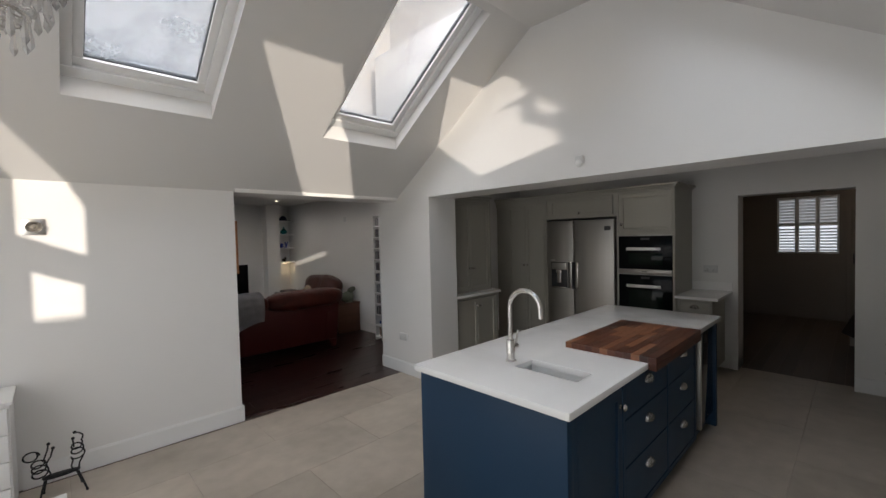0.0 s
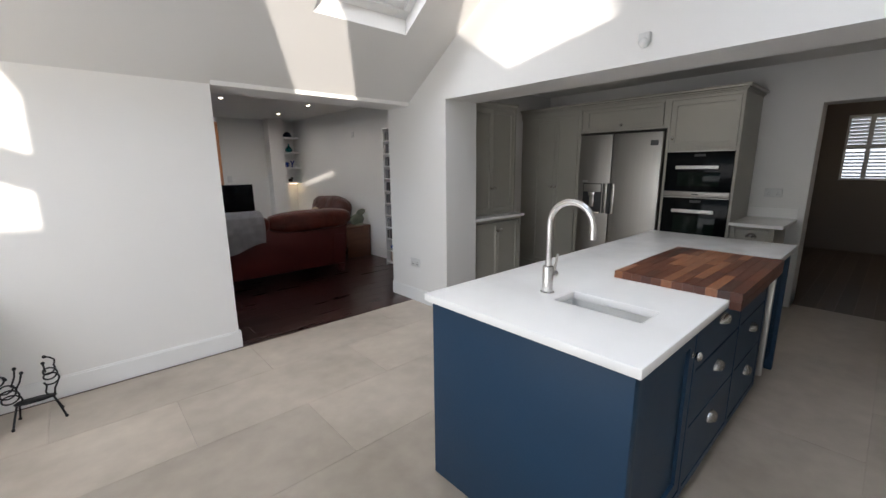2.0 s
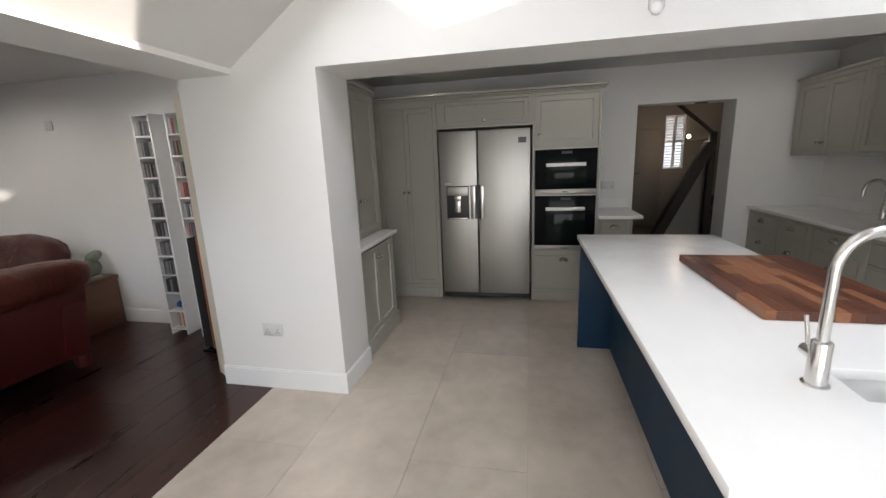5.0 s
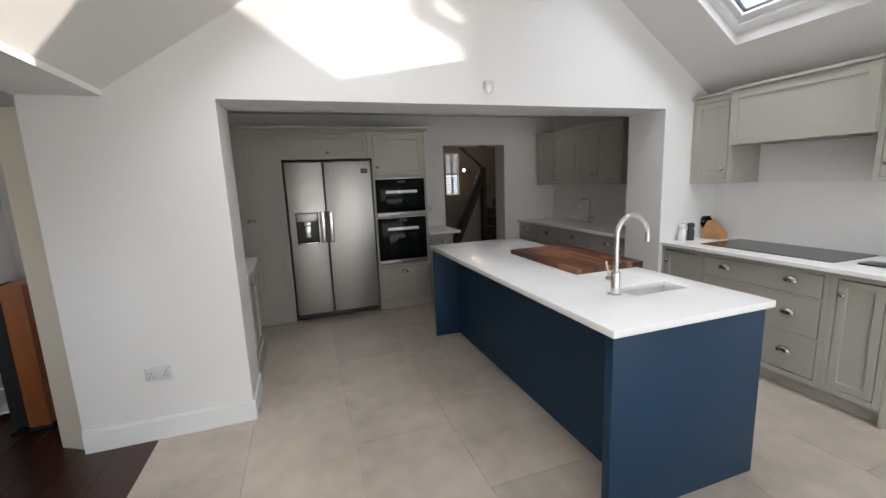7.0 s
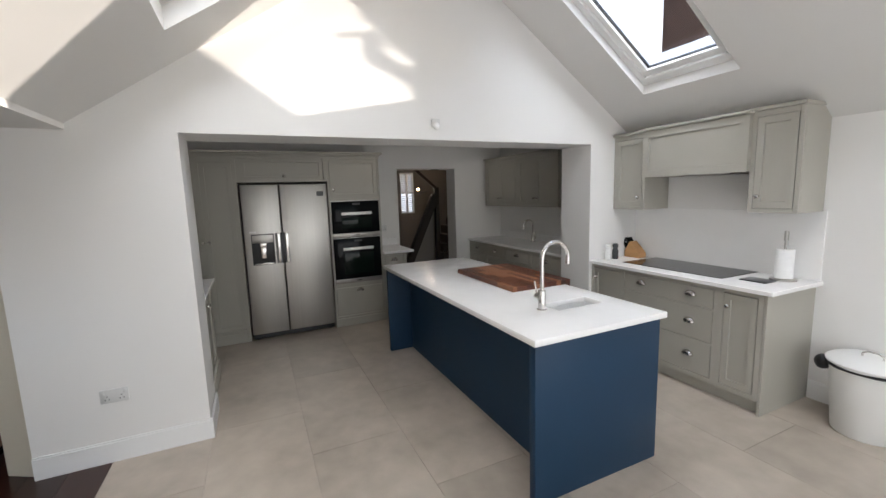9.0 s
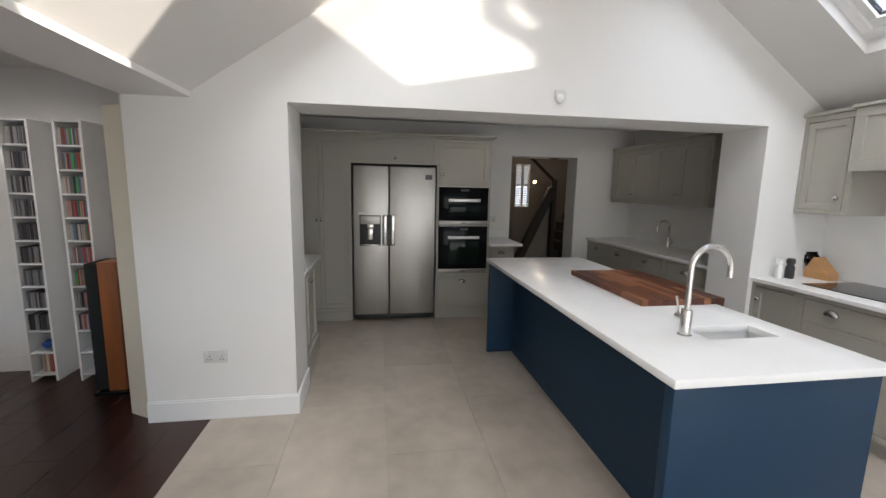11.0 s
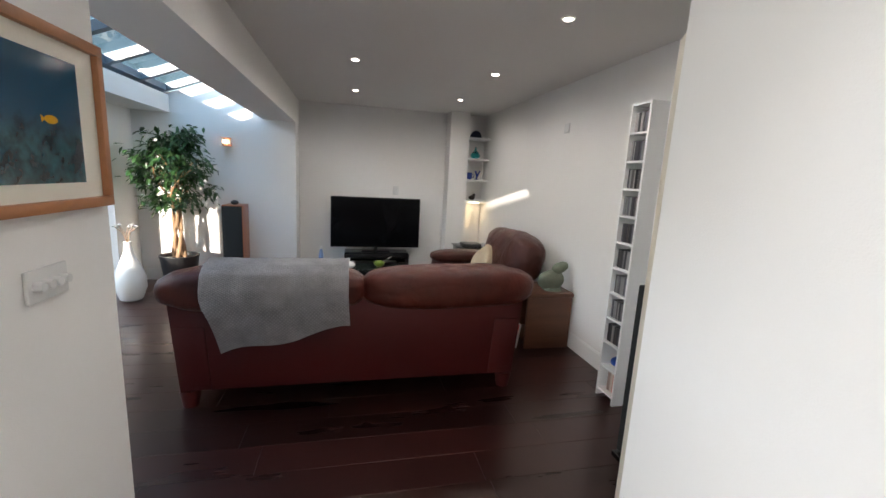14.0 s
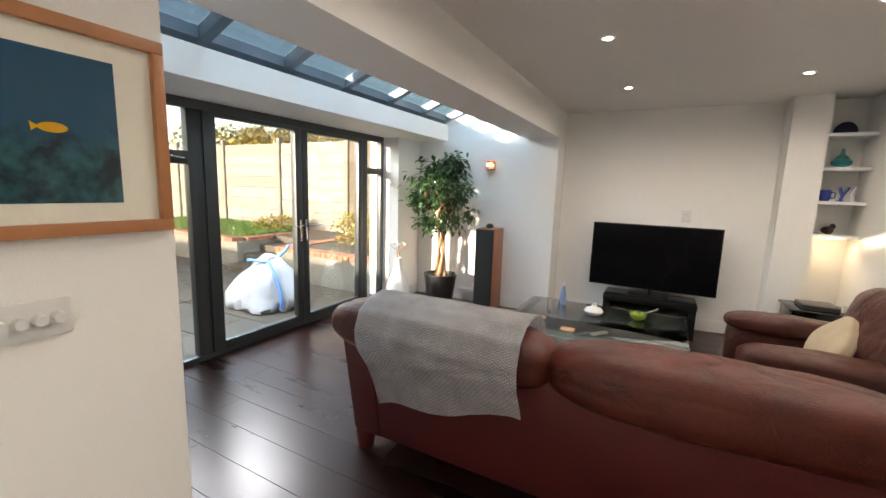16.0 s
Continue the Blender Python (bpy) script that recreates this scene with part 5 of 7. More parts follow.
pillow_into(b, (4.0, 9.15, 1.235), (0.025, 0.022, 0.03), 2.2, 0.01, 84, 16, 12)
solo("dark_ornament", b, material("dark_bronze", (0.03, 0.02, 0.016), 0.4, metal=0.3, vary=0.2), "small dark bronze ornament on a shelf", "ornament")
hi = thing("hifi_cabinet", (3.9, 8.8, 0), "low black cabinet with hi-fi gear in the corner", "cabinet")
b = bm_new()
bx(b, 3.68, 4.14, 8.62, 9.0, 0.0, 0.50, 0.006)
part("body", b, BLACKGLOSS, hi)
b = bm_new()
bx(b, 3.66, 4.15, 8.60, 9.01, 0.501, 0.52, 0.004)
part("top", b, BLACKGLOSS, hi)
b = bm_new()
bx(b, 3.76, 4.02, 8.68, 8.92, 0.521, 0.56, 0.005)
solo("turntable", b, DARKSTEEL, "dark hi-fi unit on the black cabinet", "hi-fi")
b = bm_new()
cyl(b, (4.06, 8.75, 0.521), (4.06, 8.75, 0.58), 0.02, seg=16)
solo("small_bottle", b, WHITE_C, "small white bottle on the black cabinet", "bottle")

# switch and sockets on the walls
def plate(name, label, cx, cy, cz, w, h, face, dots=()):
    """A white wall plate facing along face, with dark slots or knobs."""
    e = thing(name, (cx, cy, cz), label, "wall plate")
    b = bm_new()
    bx(b, -w / 2, w / 2, -0.010, -0.0005, -h / 2, h / 2, 0.003)
    m = pose(cx, cy, cz, 0, 0, {"south": 0, "west": -90, "east": 90, "north": 180}[face])
    bmesh.ops.transform(b, matrix=m, verts=b.verts[:])
    part("plate", b, PAPER, e)
    for kind, u, z in dots:
        b = bm_new()
        if kind == "knob":
            cyl(b, (u, -0.010, z), (u, -0.030, z), 0.0135, 0.0115, 20)
        elif kind == "rocker":
            bx(b, u - 0.008, u + 0.008, -0.014, -0.010, z - 0.012, z + 0.012, 0.002)
        else:
            bx(b, u - 0.003, u + 0.003, -0.0106, -0.0098, z - 0.004, z + 0.004)
        bmesh.ops.transform(b, matrix=m, verts=b.verts[:])
        part("knob" if kind == "knob" else ("rocker" if kind == "rocker" else "slot"), b, PAPER if kind != "slot" else DARKSTEEL, e)
    return e


SOCK = [(k, u + s, z) for u in (-0.038, 0.038) for k, s, z in (("slot", 0, 0.0), ("slot", -0.010, -0.02), ("slot", 0.010, -0.02), ("rocker", -0.018 if u < 0 else 0.018, 0.022))]
plate("double_socket", "white double power socket on the pier", X_G, 3.965, 0.44, 0.148, 0.088, "west", SOCK)
plate("dimmer_switch", "white plate with four dimmer knobs", LO_X, 4.425, 1.165, 0.150, 0.086, "east", [("knob", u, 0.0) for u in (-0.048, -0.016, 0.016, 0.048)])
plate("double_socket", "white double power socket beside the doorway", X_D, 1.38, 1.17, 0.148, 0.088, "west", SOCK)
plate("television_socket", "white wall plate above the television", 2.83, Y_TV, 1.25, 0.086, 0.13, "south", [("slot", 0, 0.02)])
plate("thermostat", "small white thermostat on the lounge wall", X_R, 6.83, 2.0, 0.09, 0.09, "west")
plate("double_socket", "white double power socket above the worktop", 4.1, Y_S + 0.001, 1.18, 0.148, 0.088, "north", SOCK)

# framed underwater photograph on the return wall
pc = thing("framed_picture", (LO_X, 4.4, 1.35), "framed underwater photograph in a pale cherry frame", "picture")
FRAMEW = material("orange_cherry_frame", (0.40, 0.17, 0.07), 0.4, vary=0.12, scale=4, fine=40, bump=0.01, stretch=(1, 1, 1))
PY0, PY1, PZ0, PZ1 = 4.075, 4.730, 1.345, 1.825
for nm, y0, y1, z0, z1 in (("rail", PY0, PY1, PZ0, PZ0 + 0.03), ("rail", PY0, PY1, PZ1 - 0.03, PZ1), ("stile", PY0, PY0 + 0.028, PZ0 + 0.03, PZ1 - 0.03), ("stile", PY1 - 0.028, PY1, PZ0 + 0.03, PZ1 - 0.03)):
    b = bm_new()
    bx(b, LO_X + 0.001, LO_X + 0.028, y0, y1, z0, z1, 0.003)
    part(nm, b, FRAMEW, pc)
b = bm_new()
bx(b, LO_X + 0.001, LO_X + 0.010, PY0 + 0.028, PY1 - 0.028, PZ0 + 0.03, PZ1 - 0.03)
part("mount", b, material("ivory_mount_card", (0.74, 0.71, 0.62), 0.8, vary=0.02), pc, "ivory mount card", smooth=False)
def sea_material():
    m = bpy.data.materials.new("underwater_print")
    m.use_nodes = True
    n, l = m.node_tree.nodes, m.node_tree.links
    co = n.new("ShaderNodeTexCoord")
    sp = n.new("ShaderNodeSeparateXYZ")
    l.new(co.outputs["Object"], sp.inputs[0])
    no = n.new("ShaderNodeTexNoise")
    no.inputs["Scale"].default_value = 26
    no.inputs["Detail"].default_value = 8
    l.new(co.outputs["Object"], no.inputs[0])
    md = n.new("ShaderNodeMath")
    md.operation = "MULTIPLY_ADD"
    md.inputs[1].default_value = 0.10
    l.new(no.outputs[0], md.inputs[0])
    l.new(sp.outputs[2], md.inputs[2])
    r = n.new("ShaderNodeMapRange")
    r.inputs[1].default_value, r.inputs[2].default_value = 1.58, 1.65
    l.new(md.outputs[0], r.inputs[0])
    reef = n.new("ShaderNodeValToRGB")
    reef.color_ramp.elements[0].position, reef.color_ramp.elements[0].color = 0.38, (0.004, 0.02, 0.03, 1)
    reef.color_ramp.elements[1].position, reef.color_ramp.elements[1].color = 0.68, (0.025, 0.11, 0.13, 1)
    l.new(no.outputs[0], reef.inputs[0])
    mx = n.new("ShaderNodeMix")
    mx.data_type = "RGBA"
    l.new(r.outputs[0], mx.inputs[0])
    l.new(reef.outputs[0], mx.inputs[6])
    mx.inputs[7].default_value = (0.012, 0.068, 0.125, 1)
    l.new(mx.outputs[2], n["Principled BSDF"].inputs["Base Color"])
    n["Principled BSDF"].inputs["Roughness"].default_value = 0.12
    return m
b = bm_new()
bx(b, LO_X + 0.0102, LO_X + 0.0115, 4.165, 4.622, 1.42, 1.748)
part("print", b, sea_material(), pc, "blue underwater reef print", smooth=False)
b = bm_new()
ball(b, (LO_X + 0.0118, 4.50, 1.585), 0.0008, 0.026, 0.011, 20, 10)
b2 = [b.verts.new((LO_X + 0.0120, 4.478, 1.585)), b.verts.new((LO_X + 0.0120, 4.462, 1.594)), b.verts.new((LO_X + 0.0120, 4.464, 1.574))]
b.faces.new(b2)
part("fish", b, material("yellow_print", (0.60, 0.34, 0.01), 0.2, vary=0.1, scale=40), pc, "yellow fish in the print")


# ---- glazed extension ----
fd = tagged(new("window_french_doors"), "dark grey framed french doors with side lights", kind="structure")
def dframe(name, y0, y1, z0, z1, parent=fd, x0=DX - 0.07, x1=DX, mat=ANTHRACITE):
    b = bm_new()
    bx(b, x0, x1, y0, y1, z0, z1, 0.004)
    return part(name, b, mat, parent)


dframe("head", DY0, DY1, 2.02, DZ)
dframe("sill", DY0, DY1, 0.0, 0.05)
for y0, y1 in ((DY0, DY0 + 0.07), (5.955, 6.07), (8.0, 8.095), (DY1 - 0.06, DY1)):
    dframe("post", y0, y1, 0.05, 2.02)
dframe("transom", DY0 + 0.07, 5.955, 1.60, 1.70)
dframe("transom", 8.095, DY1 - 0.06, 1.62, 1.70)
for y0, y1, z0, z1 in ((DY0 + 0.07, 5.955, 0.05, 1.60), (DY0 + 0.07, 5.955, 1.70, 2.02), (8.095, DY1 - 0.06, 0.05, 1.62), (8.095, DY1 - 0.06, 1.70, 2.02)):
    b = bm_new()
    bx(b, DX - 0.04, DX - 0.03, y0 - 0.002, y1 + 0.002, z0 - 0.002, z1 + 0.002)
    p = part("pane", b, PANE, fd, smooth=False)
    p.visible_shadow = False
for k, (y0, y1, g0, g1) in enumerate(((6.072, 7.055, 6.175, 6.975), (7.06, 7.998, 7.135, 7.915))):
    lf = thing("french_door", (DX, (y0 + y1) / 2, 0.05), "closed dark grey glazed french door leaf", "door", "french door leaves")
    for nm, a, c, z0, z1 in (("stile", y0, g0, 0.052, 2.018), ("stile", g1, y1, 0.052, 2.018), ("rail", g0, g1, 0.052, 0.12), ("rail", g0, g1, 1.985, 2.018)):
        b = bm_new()
        bx(b, DX - 0.055, DX + 0.012, a, c, z0, z1, 0.005)
        part(nm, b, ANTHRACITE, lf)
    b = bm_new()
    bx(b, DX - 0.03, DX - 0.02, g0 - 0.002, g1 + 0.002, 0.118, 1.987)
    p = part("pane", b, PANE, lf, smooth=False)
    p.visible_shadow = False
    yh = 7.02 if k == 0 else 7.095
    s = -1 if k == 0 else 1
    b = bm_new()
    bx(b, DX + 0.012, DX + 0.02, yh - 0.014, yh + 0.014, 0.90, 1.12, 0.003)
    hp = part("handle_plate", b, CHROME, lf)
    b = bm_new()
    tube(b, [(DX + 0.02, yh, 1.06), (DX + 0.06, yh, 1.06), (DX + 0.065, yh + s * 0.03, 1.06), (DX + 0.065, yh + s * 0.12, 1.06)], 0.008, 10)
    part("lever", b, CHROME, hp)
b = bm_new()
tube(b, [(DX + 0.0, 5.90, 1.64), (DX + 0.04, 5.90, 1.64), (DX + 0.045, 5.80, 1.65)], 0.008, 10)
part("window_catch", b, CHROME, fd)

# glass roof
gr = tagged(new("roof_glazing"), "sloping glass roof with blue-grey bars", kind="structure")
def roof_z(x):
    return 2.31 + 0.40 * (x + 0.1)
def bar(y0, y1, x0, x1, dz0, dz1, name):
    b = bm_new()
    vs = []
    for up in (dz0, dz1):
        for x, y in ((x0, y0), (x1, y0), (x1, y1), (x0, y1)):
            vs.append(b.verts.new((x, y, roof_z(x) + up)))
    for f in ((3, 2, 1, 0), (4, 5, 6, 7), (0, 1, 5, 4), (1, 2, 6, 5), (2, 3, 7, 6), (3, 0, 4, 7)):
        b.faces.new([vs[i] for i in f])
    return b
ys = [4.76, 5.10, 5.73, 6.37, 7.02, 7.67, 8.32, 8.93]
for y in ys:
    part("glazing_bar", bar(y - 0.035, y + 0.035, -0.30, 1.06, -0.03, 0.05, ""), SLATE_BLUE, gr, smooth=False)
part("eaves_bar", bar(4.74, 8.95, -0.10, 0.02, -0.025, 0.045, ""), SLATE_BLUE, gr, smooth=False)
part("eaves_bar", bar(4.74, 8.95, -0.45, -0.30, -0.05, 0.045, ""), SLATE_BLUE, gr, smooth=False)
part("wall_bar", bar(4.74, 8.95, 0.98, 1.058, -0.035, 0.045, ""), SLATE_BLUE, gr, smooth=False)
for a, c in zip(ys, ys[1:]):
    p = part("roof_pane", bar(a + 0.03, c - 0.03, -0.4, 1.05, 0.055, 0.065, ""), BLUEPANE, gr, smooth=False)
    p.visible_shadow = False

# ficus in its pot
POT = material("graphite_pot", (0.10, 0.10, 0.105), 0.30, metal=0.8, vary=0.15, scale=6)
fc = thing("ficus_tree", (0.17, 8.58, 0), "potted weeping fig with a twisted trunk", "plant")
b = bm_new()
lathe(b, (0.17, 8.58, 0), [(0.15, 0), (0.16, 0.01), (0.205, 0.37), (0.213, 0.385), (0.213, 0.40), (0.195, 0.402), (0.185, 0.36), (0.0, 0.36)], 40)
part("pot", b, POT, fc, "rounded graphite planter")
b = bm_new()
lathe(b, (0.17, 8.58, 0.362), [(0.183, 0), (0.10, 0.012), (0.0, 0.02)], 28)
part("soil", b, material("potting_soil", (0.05, 0.035, 0.025), 0.95, vary=0.3, scale=30, bump=0.1), fc)
BARK = material("fig_bark", (0.36, 0.22, 0.12), 0.75, vary=0.25, scale=14, fine=60, bump=0.06)
rng = random.Random(3)
for k in range(4):
    ph = k * math.pi / 2
    pts = []
    for i in range(22):
        t = i / 21
        rr = 0.055 - 0.02 * math.sin(t * 3)
        spread = 0.20 * max(0, t - 0.55) ** 1.2 * 2.6
        a = ph + t * 4.2
        pts.append((0.17 + (rr + spread) * math.cos(a), 8.58 + (rr + spread) * math.sin(a), 0.37 + t * 1.05))
    b = bm_new()
    tube(b, pts, lambda t: 0.026 * (1 - 0.7 * t), 9)
    part("trunk", b, BARK, fc)
for k in range(16):
    a, z = rng.uniform(0, 6.28), rng.uniform(0.95, 1.35)
    L = rng.uniform(0.2, 0.42)
    b = bm_new()
    tube(b, [(0.17 + 0.05 * math.cos(a), 8.58 + 0.05 * math.sin(a), z), (0.17 + L * 0.6 * math.cos(a), 8.58 + L * 0.5 * math.sin(a), z + 0.18), (0.17 + L * math.cos(a), 8.58 + L * 0.75 * math.sin(a), z + 0.26)], lambda t: 0.008 * (1 - 0.7 * t), 6)
    part("branch", b, BARK, fc)


def leaf_material(name, a, c):
    m = material(name, a, 0.35, vary=0.3, scale=20, fine=80, bump=0.01, tint=c)
    n, l = m.node_tree.nodes, m.node_tree.links
    g = n.new("ShaderNodeNewGeometry")
    hs = n.new("ShaderNodeHueSaturation")
    mr = n.new("ShaderNodeMapRange")
    mr.inputs[3].default_value, mr.inputs[4].default_value = 0.55, 1.5
    l.new(g.outputs["Random Per Island"], mr.inputs[0])
    l.new(mr.outputs[0], hs.inputs["Value"])
    p = n["Principled BSDF"]
    l.new(p.inputs["Base Color"].links[0].from_socket, hs.inputs["Color"])
    l.new(hs.outputs[0], p.inputs["Base Color"])
    p.inputs["Subsurface Weight"].default_value = 0.0
    return m


LEAF = leaf_material("fig_leaf", (0.024, 0.066, 0.020), (0.040, 0.095, 0.028))


def leaf(b, at, way, length, width, rng):
    """A pointed, slightly folded leaf."""
    f = Vector(way).normalized()
    s = f.cross(Vector((rng.uniform(-0.4, 0.4), rng.uniform(-0.4, 0.4), 1))).normalized()
    n = s.cross(f)
    at = Vector(at)
    v = [b.verts.new(at), b.verts.new(at + f * length * 0.35 + s * width / 2 + n * width * 0.12), b.verts.new(at + f * length * 0.75 + s * width * 0.34 + n * width * 0.05),
         b.verts.new(at + f * length - n * length * 0.12), b.verts.new(at + f * length * 0.75 - s * width * 0.34 + n * width * 0.05), b.verts.new(at + f * length * 0.35 - s * width / 2 + n * width * 0.12), b.verts.new(at + f * length * 0.55 - n * width * 0.04)]
    for q in ((0, 1, 6), (1, 2, 6), (2, 3, 6), (3, 4, 6), (4, 5, 6), (5, 0, 6)):
        b.faces.new([v[i] for i in q])


b = bm_new()
clumps = [(rng.uniform(0, 6.28), rng.uniform(0.05, 0.36), rng.uniform(1.02, 1.82)) for _ in range(78)]
for a, r, z in clumps:
    r *= 1.0 if 1.15 < z < 1.6 else 0.72
    cx, cy = 0.17 + 1.15 * r * math.cos(a), 8.58 + 0.85 * r * math.sin(a)
    for _ in range(24):
        p = (cx + rng.gauss(0, 0.06), cy + rng.gauss(0, 0.05), z + rng.gauss(0, 0.055))
        w = (math.cos(a) * 0.7 + rng.uniform(-0.8, 0.8), math.sin(a) * 0.7 + rng.uniform(-0.8, 0.8), rng.uniform(-1.1, 0.25))
        p = (p[0], min(p[1], 8.88), p[2])
        leaf(b, p, (w[0], min(w[1], 0.4), w[2]), rng.uniform(0.065, 0.115), rng.uniform(0.032, 0.050), rng)
cr = part("crown", b, LEAF, fc, "dense glossy green leaves", smooth=False)
cr["kind"] = "stuff"

# tall white vase with white blooms
vs_ = thing("floor_vase", (-0.12, 8.05, 0), "tall white bottle vase with white blossom stems", "vase")
b = bm_new()
lathe(b, (-0.12, 8.05, 0), [(0.07, 0), (0.105, 0.02), (0.148, 0.15), (0.142, 0.28), (0.085, 0.43), (0.043, 0.53), (0.034, 0.62), (0.042, 0.645), (0.032, 0.635), (0.0, 0.60)], 36)
part("body", b, WHITE_C, vs_)
for k in range(5):
    a = k * 1.3
    b = bm_new()
    tube(b, [(-0.12, 8.05, 0.6), (-0.12 + 0.03 * math.cos(a), 8.05 + 0.03 * math.sin(a), 0.74), (-0.12 + 0.10 * math.cos(a), 8.05 + 0.08 * math.sin(a), 0.80)], 0.003, 6)
    part("stem", b, BARK, vs_)
    b = bm_new()
    for _ in range(9):
        leaf(b, (-0.12 + 0.10 * math.cos(a), 8.05 + 0.08 * math.sin(a), 0.80), (rng.uniform(-1, 1), rng.uniform(-1, 1), rng.uniform(-0.2, 1)), 0.04, 0.03, rng)
    part("blossom", b, WHITE_C, vs_, smooth=False)


def glow_lamp(name, at, label, lit=True):
    """A square wall light: back plate, copper band, glowing glass."""
    e = thing(name, at, label, "wall light", "wall lights")
    m = pose(*at)
    b = bm_new()
    bx(b, -0.058, 0.058, -0.012, -0.001, -0.055, 0.055, 0.004)
    bmesh.ops.transform(b, matrix=m, verts=b.verts[:])
    part("back_plate", b, CHROME, e)
    b = bm_new()
    ball(b, (0, -0.055, 0), 0.045, 0.03, 0.038)
    bmesh.ops.transform(b, matrix=m, verts=b.verts[:])
    part("glass_shade", b, glass_like("ribbed_glass", (1, 0.97, 0.92) if lit else (0.72, 0.68, 0.62), 0.08 if lit else 0.02), e)
    b = bm_new()
    ball(b, (0, -0.05, 0), 0.014)
    bmesh.ops.transform(b, matrix=m, verts=b.verts[:])
    part("bulb", b, WARM_BULB if lit else CHROME, e)
    return e


WARM_BULB = glowing("warm_bulb", (1.0, 0.55, 0.25), 5)
COPPER = material("copper_shade", (0.75, 0.32, 0.16), 0.35, metal=0.8, vary=0.1)
e = glow_lamp("wall_light", (0.65, Y_EXT, 1.78), "small square copper wall light, switched on")
for z in (-0.052, 0.047):
    b = bm_new()
    bx(b, 0.59, 0.71, Y_EXT - 0.10, Y_EXT - 0.012, 1.78 + z, 1.785 + z, 0.002)
    part("copper_band", b, COPPER, e)
lw = bpy.data.lights.new("wall_light_glow", "POINT")
lw.energy, lw.color, lw.shadow_soft_size = 0.04, (1, 0.6, 0.3), 0.02
new("wall_light_glow", lw).location = (0.65, Y_EXT - 0.14, 1.78)
glow_lamp("wall_light", (0.12, Y_N, 1.77), "square chrome wall light with a glass globe", False)

# cables behind the speaker
b = bm_new()
tube(b, [(0.93, 8.80, 0.012), (1.05, 8.86, 0.012), (1.2, 8.90, 0.012), (1.5, 8.90, 0.012), (1.8, 9.05, 0.012), (2.1, 9.1, 0.012)], 0.006, 8)
solo("cable", b, DARKSTEEL, "black speaker cable lying along the wall", "cable")
b = bm_new()
tube(b, [(2.9, 9.23, 0.01), (3.3, 9.26, 0.012), (3.6, 8.98, 0.012), (3.75, 8.95, 0.012)], 0.006, 8)
solo("cable", b, DARKSTEEL, "black cable lying along the television wall", "cable")


# ---- garden ----
PAVE = material("mossy_patio_slab", (0.062, 0.047, 0.031), 0.55, vary=0.3, scale=5, fine=40, bump=0.08, per_object=0.2)
EARTH = material("garden_earth", (0.07, 0.06, 0.035), 0.95, vary=0.4, scale=6, fine=40, bump=0.15)
BRICK = material("red_coping_brick", (0.30, 0.12, 0.065), 0.85, vary=0.25, scale=12, fine=80, bump=0.06, per_object=0.25)
RENDER_W = material("weathered_concrete", (0.17, 0.155, 0.125), 0.9, vary=0.2, scale=4, fine=50, bump=0.06)
FENCEW = material("pale_fence_board", (0.21, 0.195, 0.165), 0.85, vary=0.45, scale=3.5, fine=30, bump=0.08, stretch=(0.8, 4, 5), per_object=0.16)
FENCED = material("brown_fence_board", (0.12, 0.09, 0.06), 0.85, vary=0.25, scale=3, fine=30, bump=0.06, stretch=(0.6, 4, 6), per_object=0.15)
GRASS = leaf_material("grass_blade", (0.07, 0.15, 0.02), (0.14, 0.20, 0.04))
SHRUB = leaf_material("shrub_leaf", (0.10, 0.12, 0.02), (0.30, 0.20, 0.03))
b = bm_new()
b.faces.new([b.verts.new(p) for p in ((-400, -400, -0.125), (400, -400, -0.125), (400, 400, -0.125), (-400, 400, -0.125))])
tagged(mesh_object("ground", b, EARTH), kind="structure")
pt = tagged(new("pavement_patio"), "weathered square patio slabs", kind="structure")
for i in range(9):
    for j in range(9):
        x0, y0 = -0.9 - 0.6 * (i + 1), 4.6 + 0.6 * j
        b = bm_new()
        bx(b, x0 + 0.006, x0 + 0.594, y0 + 0.006, y0 + 0.594, -0.12, -0.07 - 0.004 * ((i * 7 + j * 3) % 3), 0.006, 1)
        o = part("slab", b, PAVE, pt, smooth=False)
# raised beds with brick coping, steps between them
def raised_bed(x0, x1, y0, y1, h):
    e = tagged(new("wall_raised_bed"), "rendered retaining wall with red brick coping", kind="structure")
    b = bm_new()
    bx(b, x0, x1, y0, y1, -0.12, h - 0.07)
    part("retaining_wall", b, RENDER_W, e, smooth=False)
    b = bm_new()
    bx(b, x0 + 0.21, x1 - 0.003, y0 + 0.21, y1 - 0.003, h - 0.069, h - 0.02)
    part("soil", b, EARTH, e, smooth=False)
    n = int((x1 - x0) / 0.112)
    for k in range(n):
        b = bm_new()
        bx(b, x0 + k * 0.112 + 0.005, x0 + k * 0.112 + 0.107, y0 - 0.02, y0 + 0.20, h - 0.068, h, 0.004, 1)
        part("brick", b, BRICK, e, smooth=False)
    n = int((y1 - y0 - 0.21) / 0.112)
    xs = x1 - 0.20 if x1 < -3 else x0 - 0.02
    for k in range(n):
        b = bm_new()
        yb = y0 + 0.21 + k * 0.112
        bx(b, xs, xs + 0.22, yb + 0.005, yb + 0.107, h - 0.068, h, 0.004, 1)
        part("brick", b, BRICK, e, smooth=False)
raised_bed(-9.0, -4.20, 8.80, 10.9, 0.45)
raised_bed(-2.92, -0.87, 8.60, 10.9, 0.45)
stp = tagged(new("garden_steps"), "mossy stone steps between the raised beds", "steps")
